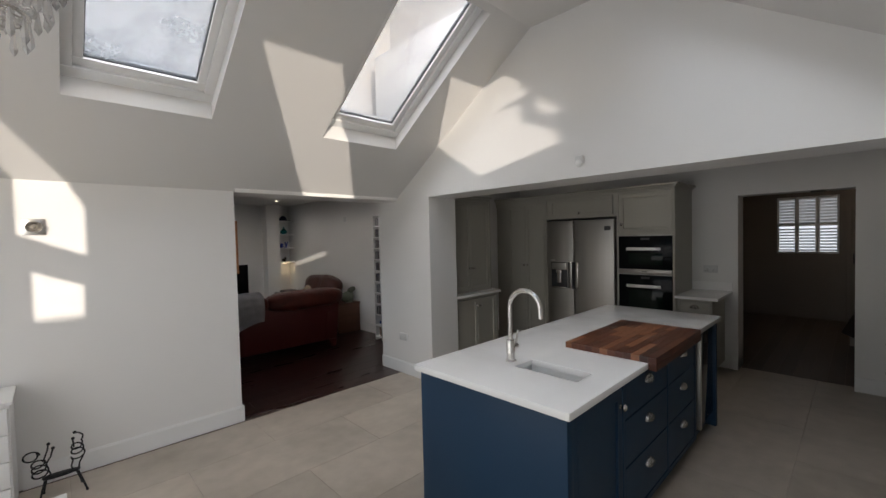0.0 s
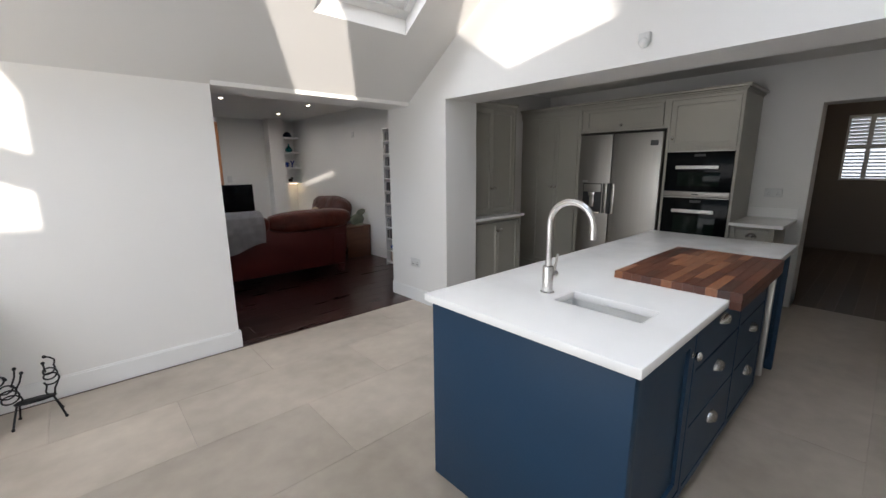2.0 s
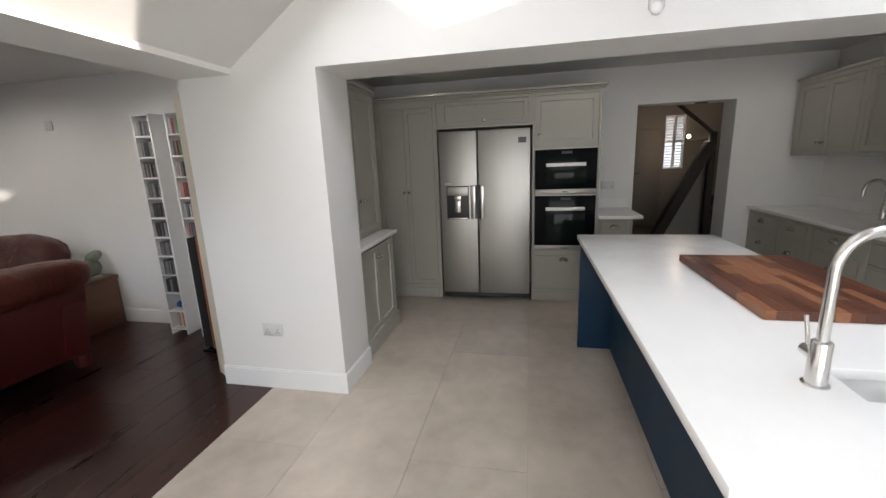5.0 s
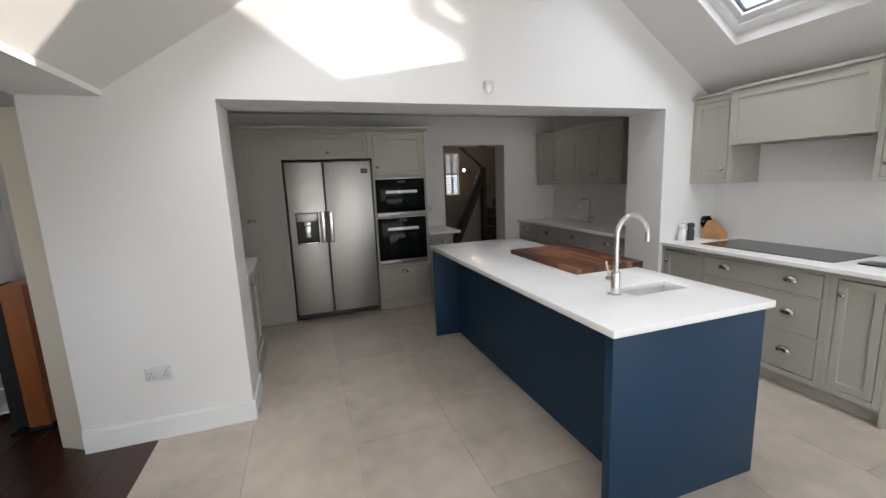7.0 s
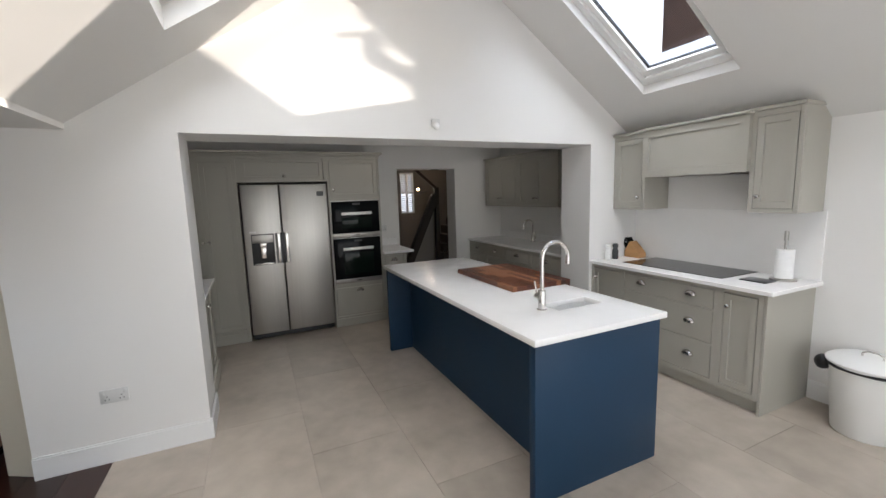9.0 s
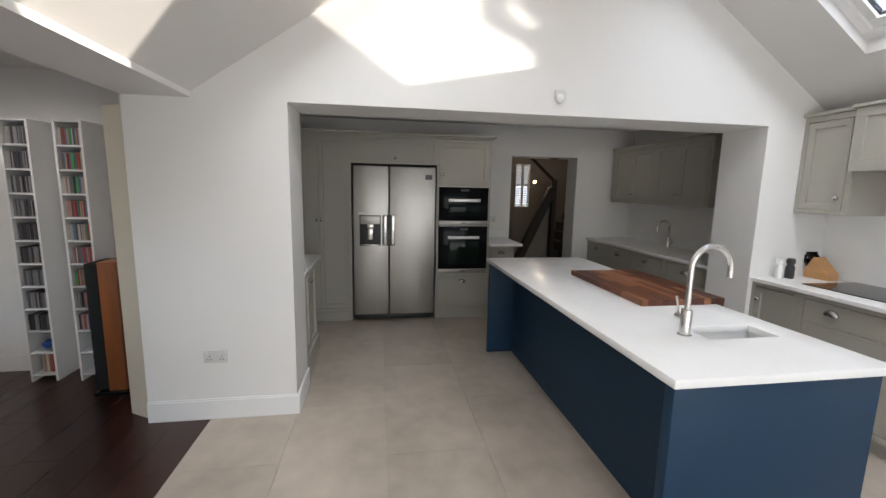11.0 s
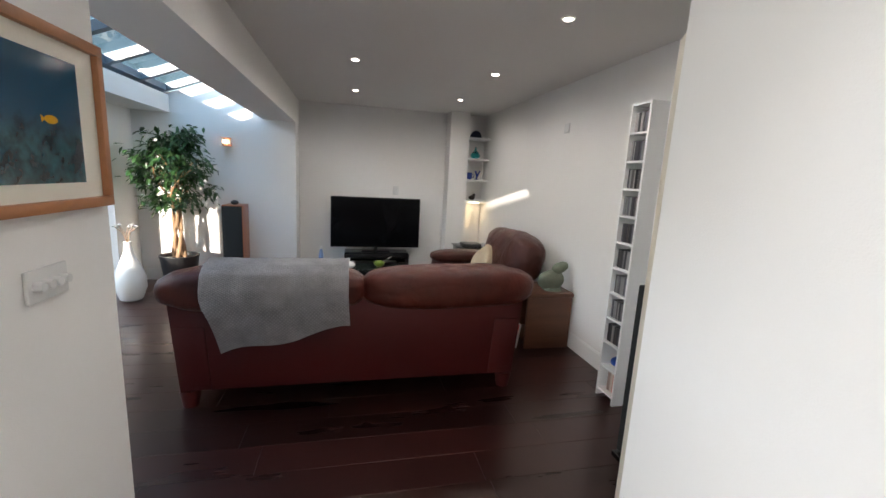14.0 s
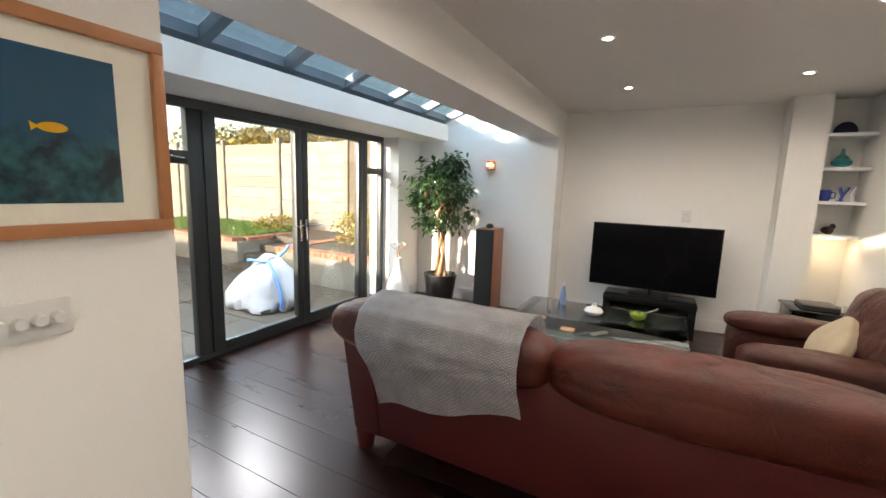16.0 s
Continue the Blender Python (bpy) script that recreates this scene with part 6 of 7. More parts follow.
for k in range(4):
    b = bm_new()
    bx(b, -4.17, -2.95, 8.55 + 0.35 * k, 10.87, -0.118 + 0.14 * k, 0.02 + 0.14 * k, 0.012, 1)
    part("step", b, PAVE, stp, smooth=False)
fence = tagged(new("fence"), "pale weathered garden fence with concrete posts", "fence")
def fence_panel(x0, x1, y, z0, z1, mat, rows):
    hgt = (z1 - z0) / rows
    for r in range(rows):
        b = bm_new()
        bx(b, x0, x1, y + 0.01 * (r % 2), y + 0.03 + 0.01 * (r % 2), z0 + r * hgt + 0.004, z0 + (r + 1) * hgt, 0.004, 1)
        part("board", b, mat, fence, smooth=False)
for k in range(-1, 6):
    x1 = -1.3 - 2.1 * k
    b = bm_new()
    bx(b, x1 - 0.11, x1, 10.88, 10.99, -0.12, 2.52 if k != 1 else 2.6, 0.008, 1)
    part("post", b, RENDER_W, fence, smooth=False)
    fence_panel(x1 - 2.1, x1 - 0.11, 10.92, 0.30, 2.40, FENCED if k < 1 else FENCEW, 8)
    b = bm_new()
    bx(b, x1 - 2.1, x1 - 0.11, 10.91, 10.96, -0.12, 0.30, 0.004, 1)
    part("gravel_board", b, RENDER_W, fence, smooth=False)
def blades(name, x0, x1, y0, y1, z, n, h, mat, seed, label):
    rg = random.Random(seed)
    b = bm_new()
    for _ in range(n):
        x, y = rg.uniform(x0, x1), rg.uniform(y0, y1)
        leaf(b, (x, y, z), (rg.uniform(-0.6, 0.6), rg.uniform(-0.6, 0.6), 1), rg.uniform(0.4, 1) * h, 0.02, rg)
    return tagged(mesh_object(name, b, mat), label, "plant", kind="stuff")
blades("grass", -8.8, -4.4, 9.0, 10.8, 0.43, 6500, 0.13, GRASS, 4, "rough green grass on the raised bed")
def shrub(cx, cy, z0, r, h, n, seed, label, big=1.0):
    rg = random.Random(seed)
    e = thing("shrub", (cx, cy, z0), label, "shrub")
    b = bm_new()
    for k in range(5):
        a = rg.uniform(0, 6.28)
        tube(b, [(cx, cy, z0 - 0.02), (cx + r * 0.3 * math.cos(a), cy + r * 0.3 * math.sin(a), z0 + h * 0.5), (cx + r * 0.7 * math.cos(a), cy + r * 0.7 * math.sin(a), z0 + h * 0.9)], lambda t: 0.012 * (1 - 0.6 * t), 6)
    part("stems", b, BARK, e)
    b = bm_new()
    for _ in range(n):
        a, q, z = rg.uniform(0, 6.28), rg.random() ** 0.5 * r, rg.uniform(0.1, 1)
        q *= 0.6 + 0.6 * math.sin(z * 3)
        leaf(b, (cx + q * math.cos(a), cy + q * math.sin(a), z0 + z * h), (rg.uniform(-1, 1), rg.uniform(-1, 1), rg.uniform(-0.6, 0.8)), rg.uniform(0.05, 0.12) * big, 0.045 * big, rg)
    c = part("foliage", b, SHRUB, e, smooth=False)
    c["kind"] = "stuff"
shrub(-1.9, 9.6, 0.43, 0.5, 0.55, 500, 8, "yellowing leafy shrub in the raised bed")
shrub(-2.5, 10.3, 0.43, 0.4, 0.5, 350, 9, "straggly green shrub by the fence")
shrub(-8.6, 14.2, -0.125, 2.4, 3.3, 5000, 10, "overgrown hedge behind the fence", 2.2)
shrub(-5.6, 14.6, -0.125, 2.2, 3.0, 4200, 12, "overgrown hedge behind the fence", 2.2)
shrub(-12.0, 14.4, -0.125, 2.5, 3.6, 4200, 13, "overgrown hedge behind the fence", 2.2)
shrub(-4.9, 10.3, 0.43, 0.45, 0.30, 420, 14, "low straggling weeds beside the steps")
shrub(-1.3, 9.3, 0.43, 0.4, 0.45, 420, 15, "yellowing leafy shrub in the raised bed")
# added out of view: shades the patio and cuts the sun patch's lower edge
b = bm_new()
bx(b, -14.0, -1.6, -3.2, -3.0, -0.12, 2.45)
setting("wall_sun_blocker", b, RENDER_W, "unseen wall added to shade the patio and trim the sun")
b = bm_new()
bx(b, -14.0, -11.0, 16.0, 24.0, -0.12, 3.6)
bx(b, -9.0, 0.0, 22.0, 30.0, -0.12, 4.2)
setting("backdrop_houses", b, material("far_roof_slate", (0.10, 0.075, 0.06), 0.8, vary=0.3, scale=4), "low brown roofs far behind the fence")
# builder's bulk bag
BAG = material("woven_white_sack", (0.36, 0.37, 0.40), 0.6, vary=0.06, scale=6, fine=120, bump=0.05)
bg = thing("bulk_bag", (-1.75, 7.5, -0.07), "slumped white builder's bag with blue straps", "bag")
b = bm_new()
pillow_into(b, (-1.75, 7.52, 0.19), (0.50, 0.47, 0.33), 3.2, 0.09, 91, 56, 34)
for v in b.verts:
    f = max(0.0, (v.co.z + 0.05) / 0.58)
    g = 1.0 - 0.68 * min(1.0, f) ** 1.2
    v.co.x = -1.75 + (v.co.x + 1.75) * g - 0.10 * f
    v.co.y = 7.52 + (v.co.y - 7.52) * g + 0.10 * f
bmesh.ops.bisect_plane(b, geom=b.verts[:] + b.edges[:] + b.faces[:], plane_co=(0, 0, -0.07), plane_no=(0, 0, -1), clear_outer=True)
part("sack", b, BAG, bg)
b = bm_new()
pillow_into(b, (-1.85, 7.62, 0.49), (0.10, 0.09, 0.09), 2.0, 0.05, 95, 36, 22)
part("gathered_top", b, BAG, bg)
STRAP = material("blue_strap", (0.08, 0.22, 0.55), 0.6, vary=0.1)
for pts in ([(-1.30, 7.34, -0.02), (-1.36, 7.38, 0.16), (-1.52, 7.44, 0.34), (-1.72, 7.50, 0.49), (-1.98, 7.4, 0.50)], [(-1.78, 7.68, 0.5), (-1.70, 7.75, 0.60), (-1.68, 7.8, 0.68)]):
    b = bm_new()
    tube(b, pts, 0.02, 8)
    part("strap", b, STRAP, bg)
# neighbouring brick house seen through the roof windows
nb = thing("neighbour_house", (6.5, -6, 0), "brick neighbouring house with a dark roof edge", "house")
b = bm_new()
bx(b, 3.9, 12.0, -9.0, -3.4, -0.12, 5.0)
part("wall", b, material("far_brickwork", (0.14, 0.085, 0.065), 0.9, vary=0.35, scale=9, fine=30, bump=0.1), nb, smooth=False)
b = bm_new()
bx(b, 3.7, 12.2, -9.2, -3.2, 5.001, 5.25)
part("roof", b, DARKSTEEL, nb, "dark grey roof edge", smooth=False)
# unseen stack and bent flue beside the kitchen roof, added to shape the gable's sun patch
FARBRICK = material("sun_shaping_brickwork", (0.14, 0.085, 0.065), 0.9, vary=0.35, scale=9, fine=30, bump=0.1)
cs = thing("sun_shaping_stack", (1.73, -2.4, 0), "unseen brick stack and bent flue added to shape the sun patch", "chimney")
b = bm_new()
bx(b, 1.49, 1.98, -2.65, -2.20, -0.12, 3.46)
part("stack", b, FARBRICK, cs, smooth=False)
for k in range(5):   # steps widening upwards to give the sun patch its slanting edge
    b = bm_new()
    bx(b, 1.49 - 0.031 * (k + 1), 1.98 + 0.031 * (k + 1), -2.65, -2.20, 3.461 + 0.07 * k, 3.53 + 0.07 * k)
    part("shadow_step", b, FARBRICK, cs, smooth=False)
b = bm_new()
bx(b, 1.33, 2.14, -2.65, -2.20, 3.812, 4.25, 0.01)
part("shadow_head", b, FARBRICK, cs, smooth=False)
b = bm_new()
tube(b, [(1.53, -2.16, 3.26), (1.47, -2.16, 3.36), (1.40, -2.16, 3.45), (1.388, -2.16, 3.50), (1.388, -2.16, 3.64)], 0.037, 14)
part("flue", b, DARKSTEEL, cs)
b = bm_new()
cyl(b, (1.27, -2.16, 3.648), (1.415, -2.16, 3.642), 0.018, seg=14)
part("flue_cap", b, DARKSTEEL, cs)


# ---- skirting and fixed lights ----
def skirting(name, x0, x1, y0, y1, h=0.145):
    b = bm_new()
    bx(b, x0, x1, y0, y1, 0.0005, h - 0.012, 0.001, 1)
    xa, xb, ya, yb = (x0, x1, y0, y1)
    bx(b, xa + (0.004 if x1 - x0 < 0.03 else 0), xb - (0.0 if x1 - x0 > 0.03 else 0.004), ya + (0.004 if y1 - y0 < 0.03 else 0), yb - (0.004 if y1 - y0 < 0.03 else 0.0), h - 0.012, h, 0.001, 1)
    return setting("baseboard", b, SATIN)


SKT = 0.016
skirting("", 0.0, LO_X + SKT, Y_N - SKT, Y_N)
skirting("", X_W, -0.86, Y_N - SKT, Y_N)
skirting("", LO_X, LO_X + SKT, Y_N, Y_N2)
skirting("", X_G - SKT, X_G, OPEN_Y1 - SKT, 4.40)
skirting("", X_G, X_G2, OPEN_Y1 - SKT, OPEN_Y1)
skirting("", X_W, 1.62, Y_S, Y_S + SKT)
skirting("", X_R - SKT, X_R, 5.62, 9.03)
skirting("", 1.47, 3.56, Y_TV - SKT, Y_TV)
skirting("", WX, 1.468, Y_EXT - SKT, Y_EXT)
skirting("", WX, WX + SKT, DY1 + 0.02, Y_EXT)
skirting("", -0.28, -0.28 + SKT, Y_N2, DY0 - 0.02 + SKT)
skirting("", 3.56, 3.84, 9.03 - SKT, 9.03)
skirting("", X_D - SKT, X_D, DR1, 1.16)
skirting("", X_D, X_D + 0.30, DR1, DR1 + SKT)
skirting("", X_D, X_D + 0.30, DR0 - SKT, DR0)
skirting("", X_D - SKT, X_D, -0.05, DR0)

LAMP = glowing("downlight_lens", (1.0, 0.86, 0.68), 22)
def downlight(x, y, z, power):
    e = thing("downlight", (x, y, z), "recessed white ceiling downlight, switched on", "downlight", "downlights")
    b = bm_new()
    lathe(b, (x, y, z - 0.006), [(0.0255, 0.0055), (0.0255, 0.0), (0.040, 0.0015), (0.041, 0.0055)], 28)
    part("rim", b, SATIN, e)
    b = bm_new()
    cyl(b, (x, y, z - 0.0035), (x, y, z - 0.001), 0.025, seg=24)
    part("lens", b, LAMP, e)
    d = bpy.data.lights.new("downlight_beam", "SPOT")
    d.energy, d.color, d.spot_size, d.spot_blend, d.shadow_soft_size = power, (1.0, 0.94, 0.86), radians(172), 1.0, 0.03
    o = new("downlight_beam", d)
    o.location = (x, y, z - 0.02)


for x, y in ((2.20, 5.52), (3.37, 5.49), (2.20, 6.87), (3.42, 6.84), (2.22, 8.19), (3.45, 8.16)):
    downlight(x, y, LOUNGE_H, 8)
for x, y in ((5.14, 3.24), (4.85, 1.75), (5.22, 0.10)):
    downlight(x, y, 2.42, 1.1)
# lamp tucked under the lowest niche shelf
b = bm_new()
bx(b, 3.92, 4.08, 9.12, 9.15, 1.125, 1.134, 0.002)
sl = solo("shelf_light", b, glowing("shelf_light_strip", (1.0, 0.75, 0.42), 6), "warm strip light under the lowest shelf", "shelf light")
area_light("shelf_light_glow", (4.0, 9.135, 1.12), (4.0, 9.2, 0.4), 0.16, 0.03, 0.13, (1.0, 0.78, 0.50))

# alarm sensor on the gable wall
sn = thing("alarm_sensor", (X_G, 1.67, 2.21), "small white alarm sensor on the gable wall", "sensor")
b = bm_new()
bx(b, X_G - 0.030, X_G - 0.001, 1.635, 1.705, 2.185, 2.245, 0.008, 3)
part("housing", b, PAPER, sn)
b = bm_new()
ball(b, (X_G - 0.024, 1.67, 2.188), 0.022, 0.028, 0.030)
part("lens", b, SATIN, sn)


# ---- hall ----
RAILX = 8.0
sc_ = thing("staircase", (8.0, -0.8, 0), "dark wooden staircase with newel post and sloping string", "staircase")
b = bm_new()
bx(b, RAILX - 0.045, RAILX + 0.045, -0.51, -0.42, 0.0, 1.78, 0.008)
part("newel_post", b, DARKWOOD, sc_)
def beam_between(p, q, w, h):
    b = bm_new()
    d = Vector(q) - Vector(p)
    bx(b, -w / 2, w / 2, -h / 2, h / 2, 0, d.length, 0.006)
    bmesh.ops.transform(b, matrix=Matrix.Translation(p) @ d.to_track_quat("Z", "X").to_matrix().to_4x4(), verts=b.verts[:])
    return b
part("string", beam_between((RAILX, 0.24, 0.16), (RAILX, -0.44, 1.62), 0.14, 0.17), DARKWOOD, sc_)
part("handrail", beam_between((RAILX, 0.16, 2.30), (RAILX, -0.46, 1.76), 0.05, 0.05), DARKWOOD, sc_)
b = bm_new()
side = [b.verts.new((RAILX + 0.03, y, z)) for y, z in ((0.22, 0.0), (0.22, 0.15), (-0.425, 1.55), (-0.425, 0.0))]
back = [b.verts.new((v.co.x + 0.05, v.co.y, v.co.z)) for v in side]
b.faces.new(side)
b.faces.new(back[::-1])
for k in range(4):
    b.faces.new((side[k], back[k], back[(k + 1) % 4], side[(k + 1) % 4]))
bmesh.ops.recalc_face_normals(b, faces=b.faces[:])
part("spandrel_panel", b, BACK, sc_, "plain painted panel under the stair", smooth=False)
b = bm_new()
bx(b, RAILX + 0.1, 9.9, -1.69, -0.5, 0.0, 0.19)
part("lower_step", b, DARKWOOD, sc_)
for k in range(8):
    b = bm_new()
    bx(b, RAILX + 0.1, RAILX + 0.9, -0.5 - 0.15 * (k + 1), -0.5 - 0.15 * k, 0.191 + 0.18 * k, 0.191 + 0.18 * (k + 1), 0.004, 1)
    part("step", b, DARKWOOD, sc_)
fdr = thing("front_door", (10.0, -0.04, 0), "plain grey-brown painted front door, closed", "door")
DOORP = material("grey_brown_door_paint", (0.20, 0.18, 0.16), 0.5, vary=0.05, scale=3, fine=90, bump=0.01)
b = bm_new()
bx(b, 9.965, 9.998, -0.33, 0.24, 0.01, 1.93, 0.003)
part("leaf", b, DOORP, fdr)
for nm, y0, y1, z0, z1 in (("jamb", 0.241, 0.29, 0.0, 1.98), ("jamb", -0.359, -0.331, 0.0, 1.98), ("head", -0.33, 0.24, 1.932, 1.98)):
    b = bm_new()
    bx(b, 9.955, 9.998, y0, y1, z0, z1, 0.003)
    part(nm, b, BACK, fdr)
b = bm_new()
bx(b, 9.958, 9.964, 0.17, 0.21, 1.00, 1.18, 0.002)
part("handle_plate", b, DARKSTEEL, fdr)
b = bm_new()
tube(b, [(9.958, 0.19, 1.10), (9.92, 0.19, 1.10), (9.915, 0.17, 1.10), (9.915, 0.08, 1.10)], 0.009, 8)
part("lever", b, DARKSTEEL, fdr)
b = bm_new()
bx(b, X_D + 0.12, X_D + 0.17, 0.38, 0.50, DRZ - 0.012, DRZ - 0.0005, 0.002)
solo("latch_plate", b, DARKSTEEL, "small dark metal plate under the doorway head", "latch plate")
hl = thing("hall_wall_light", (10.0, -0.98, 1.82), "small warm hall wall light, switched on", "wall light")
b = bm_new()
ball(b, (9.16, -0.52, 1.76), 0.032)
part("globe", b, glowing("hall_bulb", (1.0, 0.55, 0.25), 8), hl)
b = bm_new()
tube(b, [(9.16, -0.52, 1.70), (9.5, -0.72, 1.68), (9.98, -1.10, 1.72)], 0.012, 8)
part("arm", b, DARKSTEEL, hl)
pl = bpy.data.lights.new("hall_light_glow", "POINT")
pl.energy, pl.color, pl.shadow_soft_size = 3.6, (1, 0.78, 0.58), 0.05
new("hall_light_glow", pl).location = (9.05, -0.45, 1.80)


def shutters(y0, y1, z0, z1, panels):
    w = tagged(new("window_shutters"), "white louvred plantation shutters", kind="structure")
    pw = (y1 - y0) / panels
    for k in range(panels):
        a, c = y0 + k * pw, y0 + (k + 1) * pw
        for nm, q0, q1, h0, h1 in (("stile", a, a + 0.03, z0, z1), ("stile", c - 0.03, c, z0, z1), ("rail", a + 0.03, c - 0.03, z0, z0 + 0.035), ("rail", a + 0.03, c - 0.03, z1 - 0.035, z1), ("rail", a + 0.03, c - 0.03, (z0 + z1) / 2 - 0.02, (z0 + z1) / 2 + 0.02)):
            b = bm_new()
            bx(b, 10.02, 10.05, q0, q1, h0, h1, 0.002, 1)
            part(nm, b, SATIN, w, smooth=False)
        n = 18
        for i in range(n):
            z = z0 + 0.06 + i * (z1 - z0 - 0.11) / (n - 1)
            if abs(z - (z0 + z1) / 2) < 0.03:
                continue
            b = bm_new()
            bx(b, -0.028, 0.028, a + 0.031, c - 0.031, -0.004, 0.004)
            bmesh.ops.transform(b, matrix=pose(10.035, 0, z, 0, 24 if z < (z0 + z1) / 2 else 47, 0), verts=b.verts[:])
            part("louvre", b, SATIN, w, smooth=False)
for a, c in W2:
    shutters(a, c, 1.17, 2.20, 3 if a > 0 else 2)
b = bm_new()
v = [b.verts.new(p) for p in ((13, -12, -2), (13, 14, -2), (13, 14, 9), (13, -12, 9))]
b.faces.new(v)
tagged(mesh_object("backdrop_street", b, glowing("bright_street_sky", (0.85, 0.92, 1.0), 0.7)), kind="structure")


# ---- open kitchen: loose things ----
cz = 0.917
kb = thing("knife_block", (3.12, -0.55, cz), "wooden knife block holding black-handled knives", "knife block")
b = bm_new()
OAKL = material("pale_beech", (0.50, 0.27, 0.11), 0.45, vary=0.12, scale=3, fine=30, bump=0.01, stretch=(1, 1, 6))
vs = [b.verts.new(p) for p in ((3.02, -0.61, cz), (3.20, -0.61, cz), (3.20, -0.61, cz + 0.06), (3.14, -0.61, cz + 0.17), (3.02, -0.61, cz + 0.05), (3.02, -0.50, cz), (3.20, -0.50, cz), (3.20, -0.50, cz + 0.06), (3.14, -0.50, cz + 0.17), (3.02, -0.50, cz + 0.05))]
b.faces.new(vs[:5])
b.faces.new(vs[5:][::-1])
for i in range(5):
    b.faces.new((vs[i], vs[(i + 1) % 5], vs[5 + (i + 1) % 5], vs[5 + i]))
bmesh.ops.bevel(b, geom=b.edges[:], offset=0.004, segments=2, affect="EDGES")
part("block", b, OAKL, kb)
for k in range(6):
    y = -0.595 + 0.035 * (k % 3)
    o = 0.0 if k < 3 else 0.05
    b = bm_new()
    tube(b, [(3.155 + o * 0.6, y, cz + 0.13 - o), (3.20 + o * 0.6, y, cz + 0.18 - o * 0.6), (3.195 + o * 0.2 + 0.01, y, cz + 0.20 - o * 0.5)], 0.0135, 8)
    part("knife_handle", b, BLACKGLOSS, kb)
def mill(x, y, mat, label):
    b = bm_new()
    lathe(b, (x, y, cz), [(0.028, 0), (0.03, 0.005), (0.03, 0.09), (0.022, 0.105), (0.022, 0.115), (0.029, 0.12), (0.029, 0.15), (0.02, 0.16), (0.0, 0.16)], 24)
    solo("grinder", b, mat, label, "grinder", "grinders")
mill(3.14, -0.20, WHITE_C, "white salt grinder on the worktop")
mill(3.14, -0.30, DARKSTEEL, "black pepper grinder on the worktop")
kt = thing("kitchen_roll_holder", (1.76, -0.52, cz), "white kitchen roll on an upright steel holder", "kitchen roll")
b = bm_new()
lathe(b, (1.76, -0.52, cz), [(0.085, 0), (0.085, 0.01), (0.08, 0.013), (0.0, 0.013)])
part("base", b, STEEL, kt)
b = bm_new()
cyl(b, (1.76, -0.52, cz + 0.012), (1.76, -0.52, cz + 0.36), 0.009, seg=14)
cyl(b, (1.76, -0.52, cz + 0.30), (1.76, -0.52, cz + 0.37), 0.014, seg=14)
part("post", b, STEEL, kt)
b = bm_new()
cyl(b, (1.76, -0.52, cz + 0.016), (1.76, -0.52, cz + 0.235), 0.058, seg=32)
part("paper_roll", b, material("tissue_paper", (0.85, 0.85, 0.84), 0.95, vary=0.03, scale=20, bump=0.08), kt)
b = bm_new()
bx(b, 1.75, 1.93, -0.42, -0.27, cz, cz + 0.008, 0.002)
solo("trivet", b, DARKSTEEL, "thin black mat lying on the worktop", "mat")

# white metal bin with its liner
bn = thing("waste_bin", (1.21, -0.455, 0), "round white metal bin with lid and black liner", "bin")
BINW = material("white_enamel", (0.80, 0.80, 0.78), 0.32, vary=0.01, scale=4, bump=0)
b = bm_new()
lathe(b, (1.21, -0.455, 0), [(0.165, 0), (0.17, 0.006), (0.205, 0.455), (0.20, 0.46), (0.0, 0.46)], 44)
part("body", b, BINW, bn)
b = bm_new()
pillow_into(b, (1.21, -0.455, 0.447), (0.215, 0.215, 0.022), 2.2, 0.008, 17, 44, 10)
part("liner", b, material("black_bin_liner", (0.008, 0.008, 0.009), 0.3, vary=0.2, scale=20, bump=0.08), bn)
b = bm_new()
pillow_into(b, (1.42, -0.385, 0.43), (0.05, 0.06, 0.05), 2.2, 0.02, 19, 20, 12)
part("liner_tuft", b, material("black_bin_liner", (0.008, 0.008, 0.009), 0.3, vary=0.2, scale=20, bump=0.08), bn)
b = bm_new()
lathe(b, (1.21, -0.455, 0.467), [(0.222, 0), (0.224, 0.012), (0.20, 0.028), (0.08, 0.042), (0.0, 0.044)], 44)
lid = part("lid", b, BINW, bn)
b = bm_new()
tube(b, [(1.160, -0.455, 0.508), (1.160, -0.455, 0.53), (1.185, -0.455, 0.545), (1.235, -0.455, 0.545), (1.260, -0.455, 0.53), (1.260, -0.455, 0.508)], 0.006, 10)
part("lid_handle", b, CHROME, lid)

# chest of drawers and desk at the garden end
cd = thing("chest_of_drawers", (-0.43, 3.85, 0), "low white chest of drawers against the wall", "chest of drawers")
b = bm_new()
bx(b, -0.84, -0.02, 3.66, 4.03, 0.0, 0.70)
part("body", b, SATIN, cd, smooth=False)
b = bm_new()
bx(b, -0.855, -0.005, 3.635, 4.035, 0.70, 0.72, 0.003)
part("top", b, SATIN, cd)
for k in range(4):
    b = bm_new()
    bx(b, -0.83, -0.03, 3.64, 3.659, 0.05 + 0.16 * k, 0.20 + 0.16 * k, 0.003)
    d = part("drawer", b, SATIN, cd)
    b = bm_new()
    bx(b, -0.5, -0.36, 3.615, 3.64, 0.12 + 0.16 * k, 0.135 + 0.16 * k, 0.003)
    part("handle", b, CHROME, d)
dk = thing("white_table", (-0.25, 2.05, 0), "low white table with a smooth top", "table")
b = bm_new()
bx(b, -0.75, 0.20, 1.70, 2.44, 0.57, 0.605, 0.004)
part("tabletop", b, SATIN, dk)
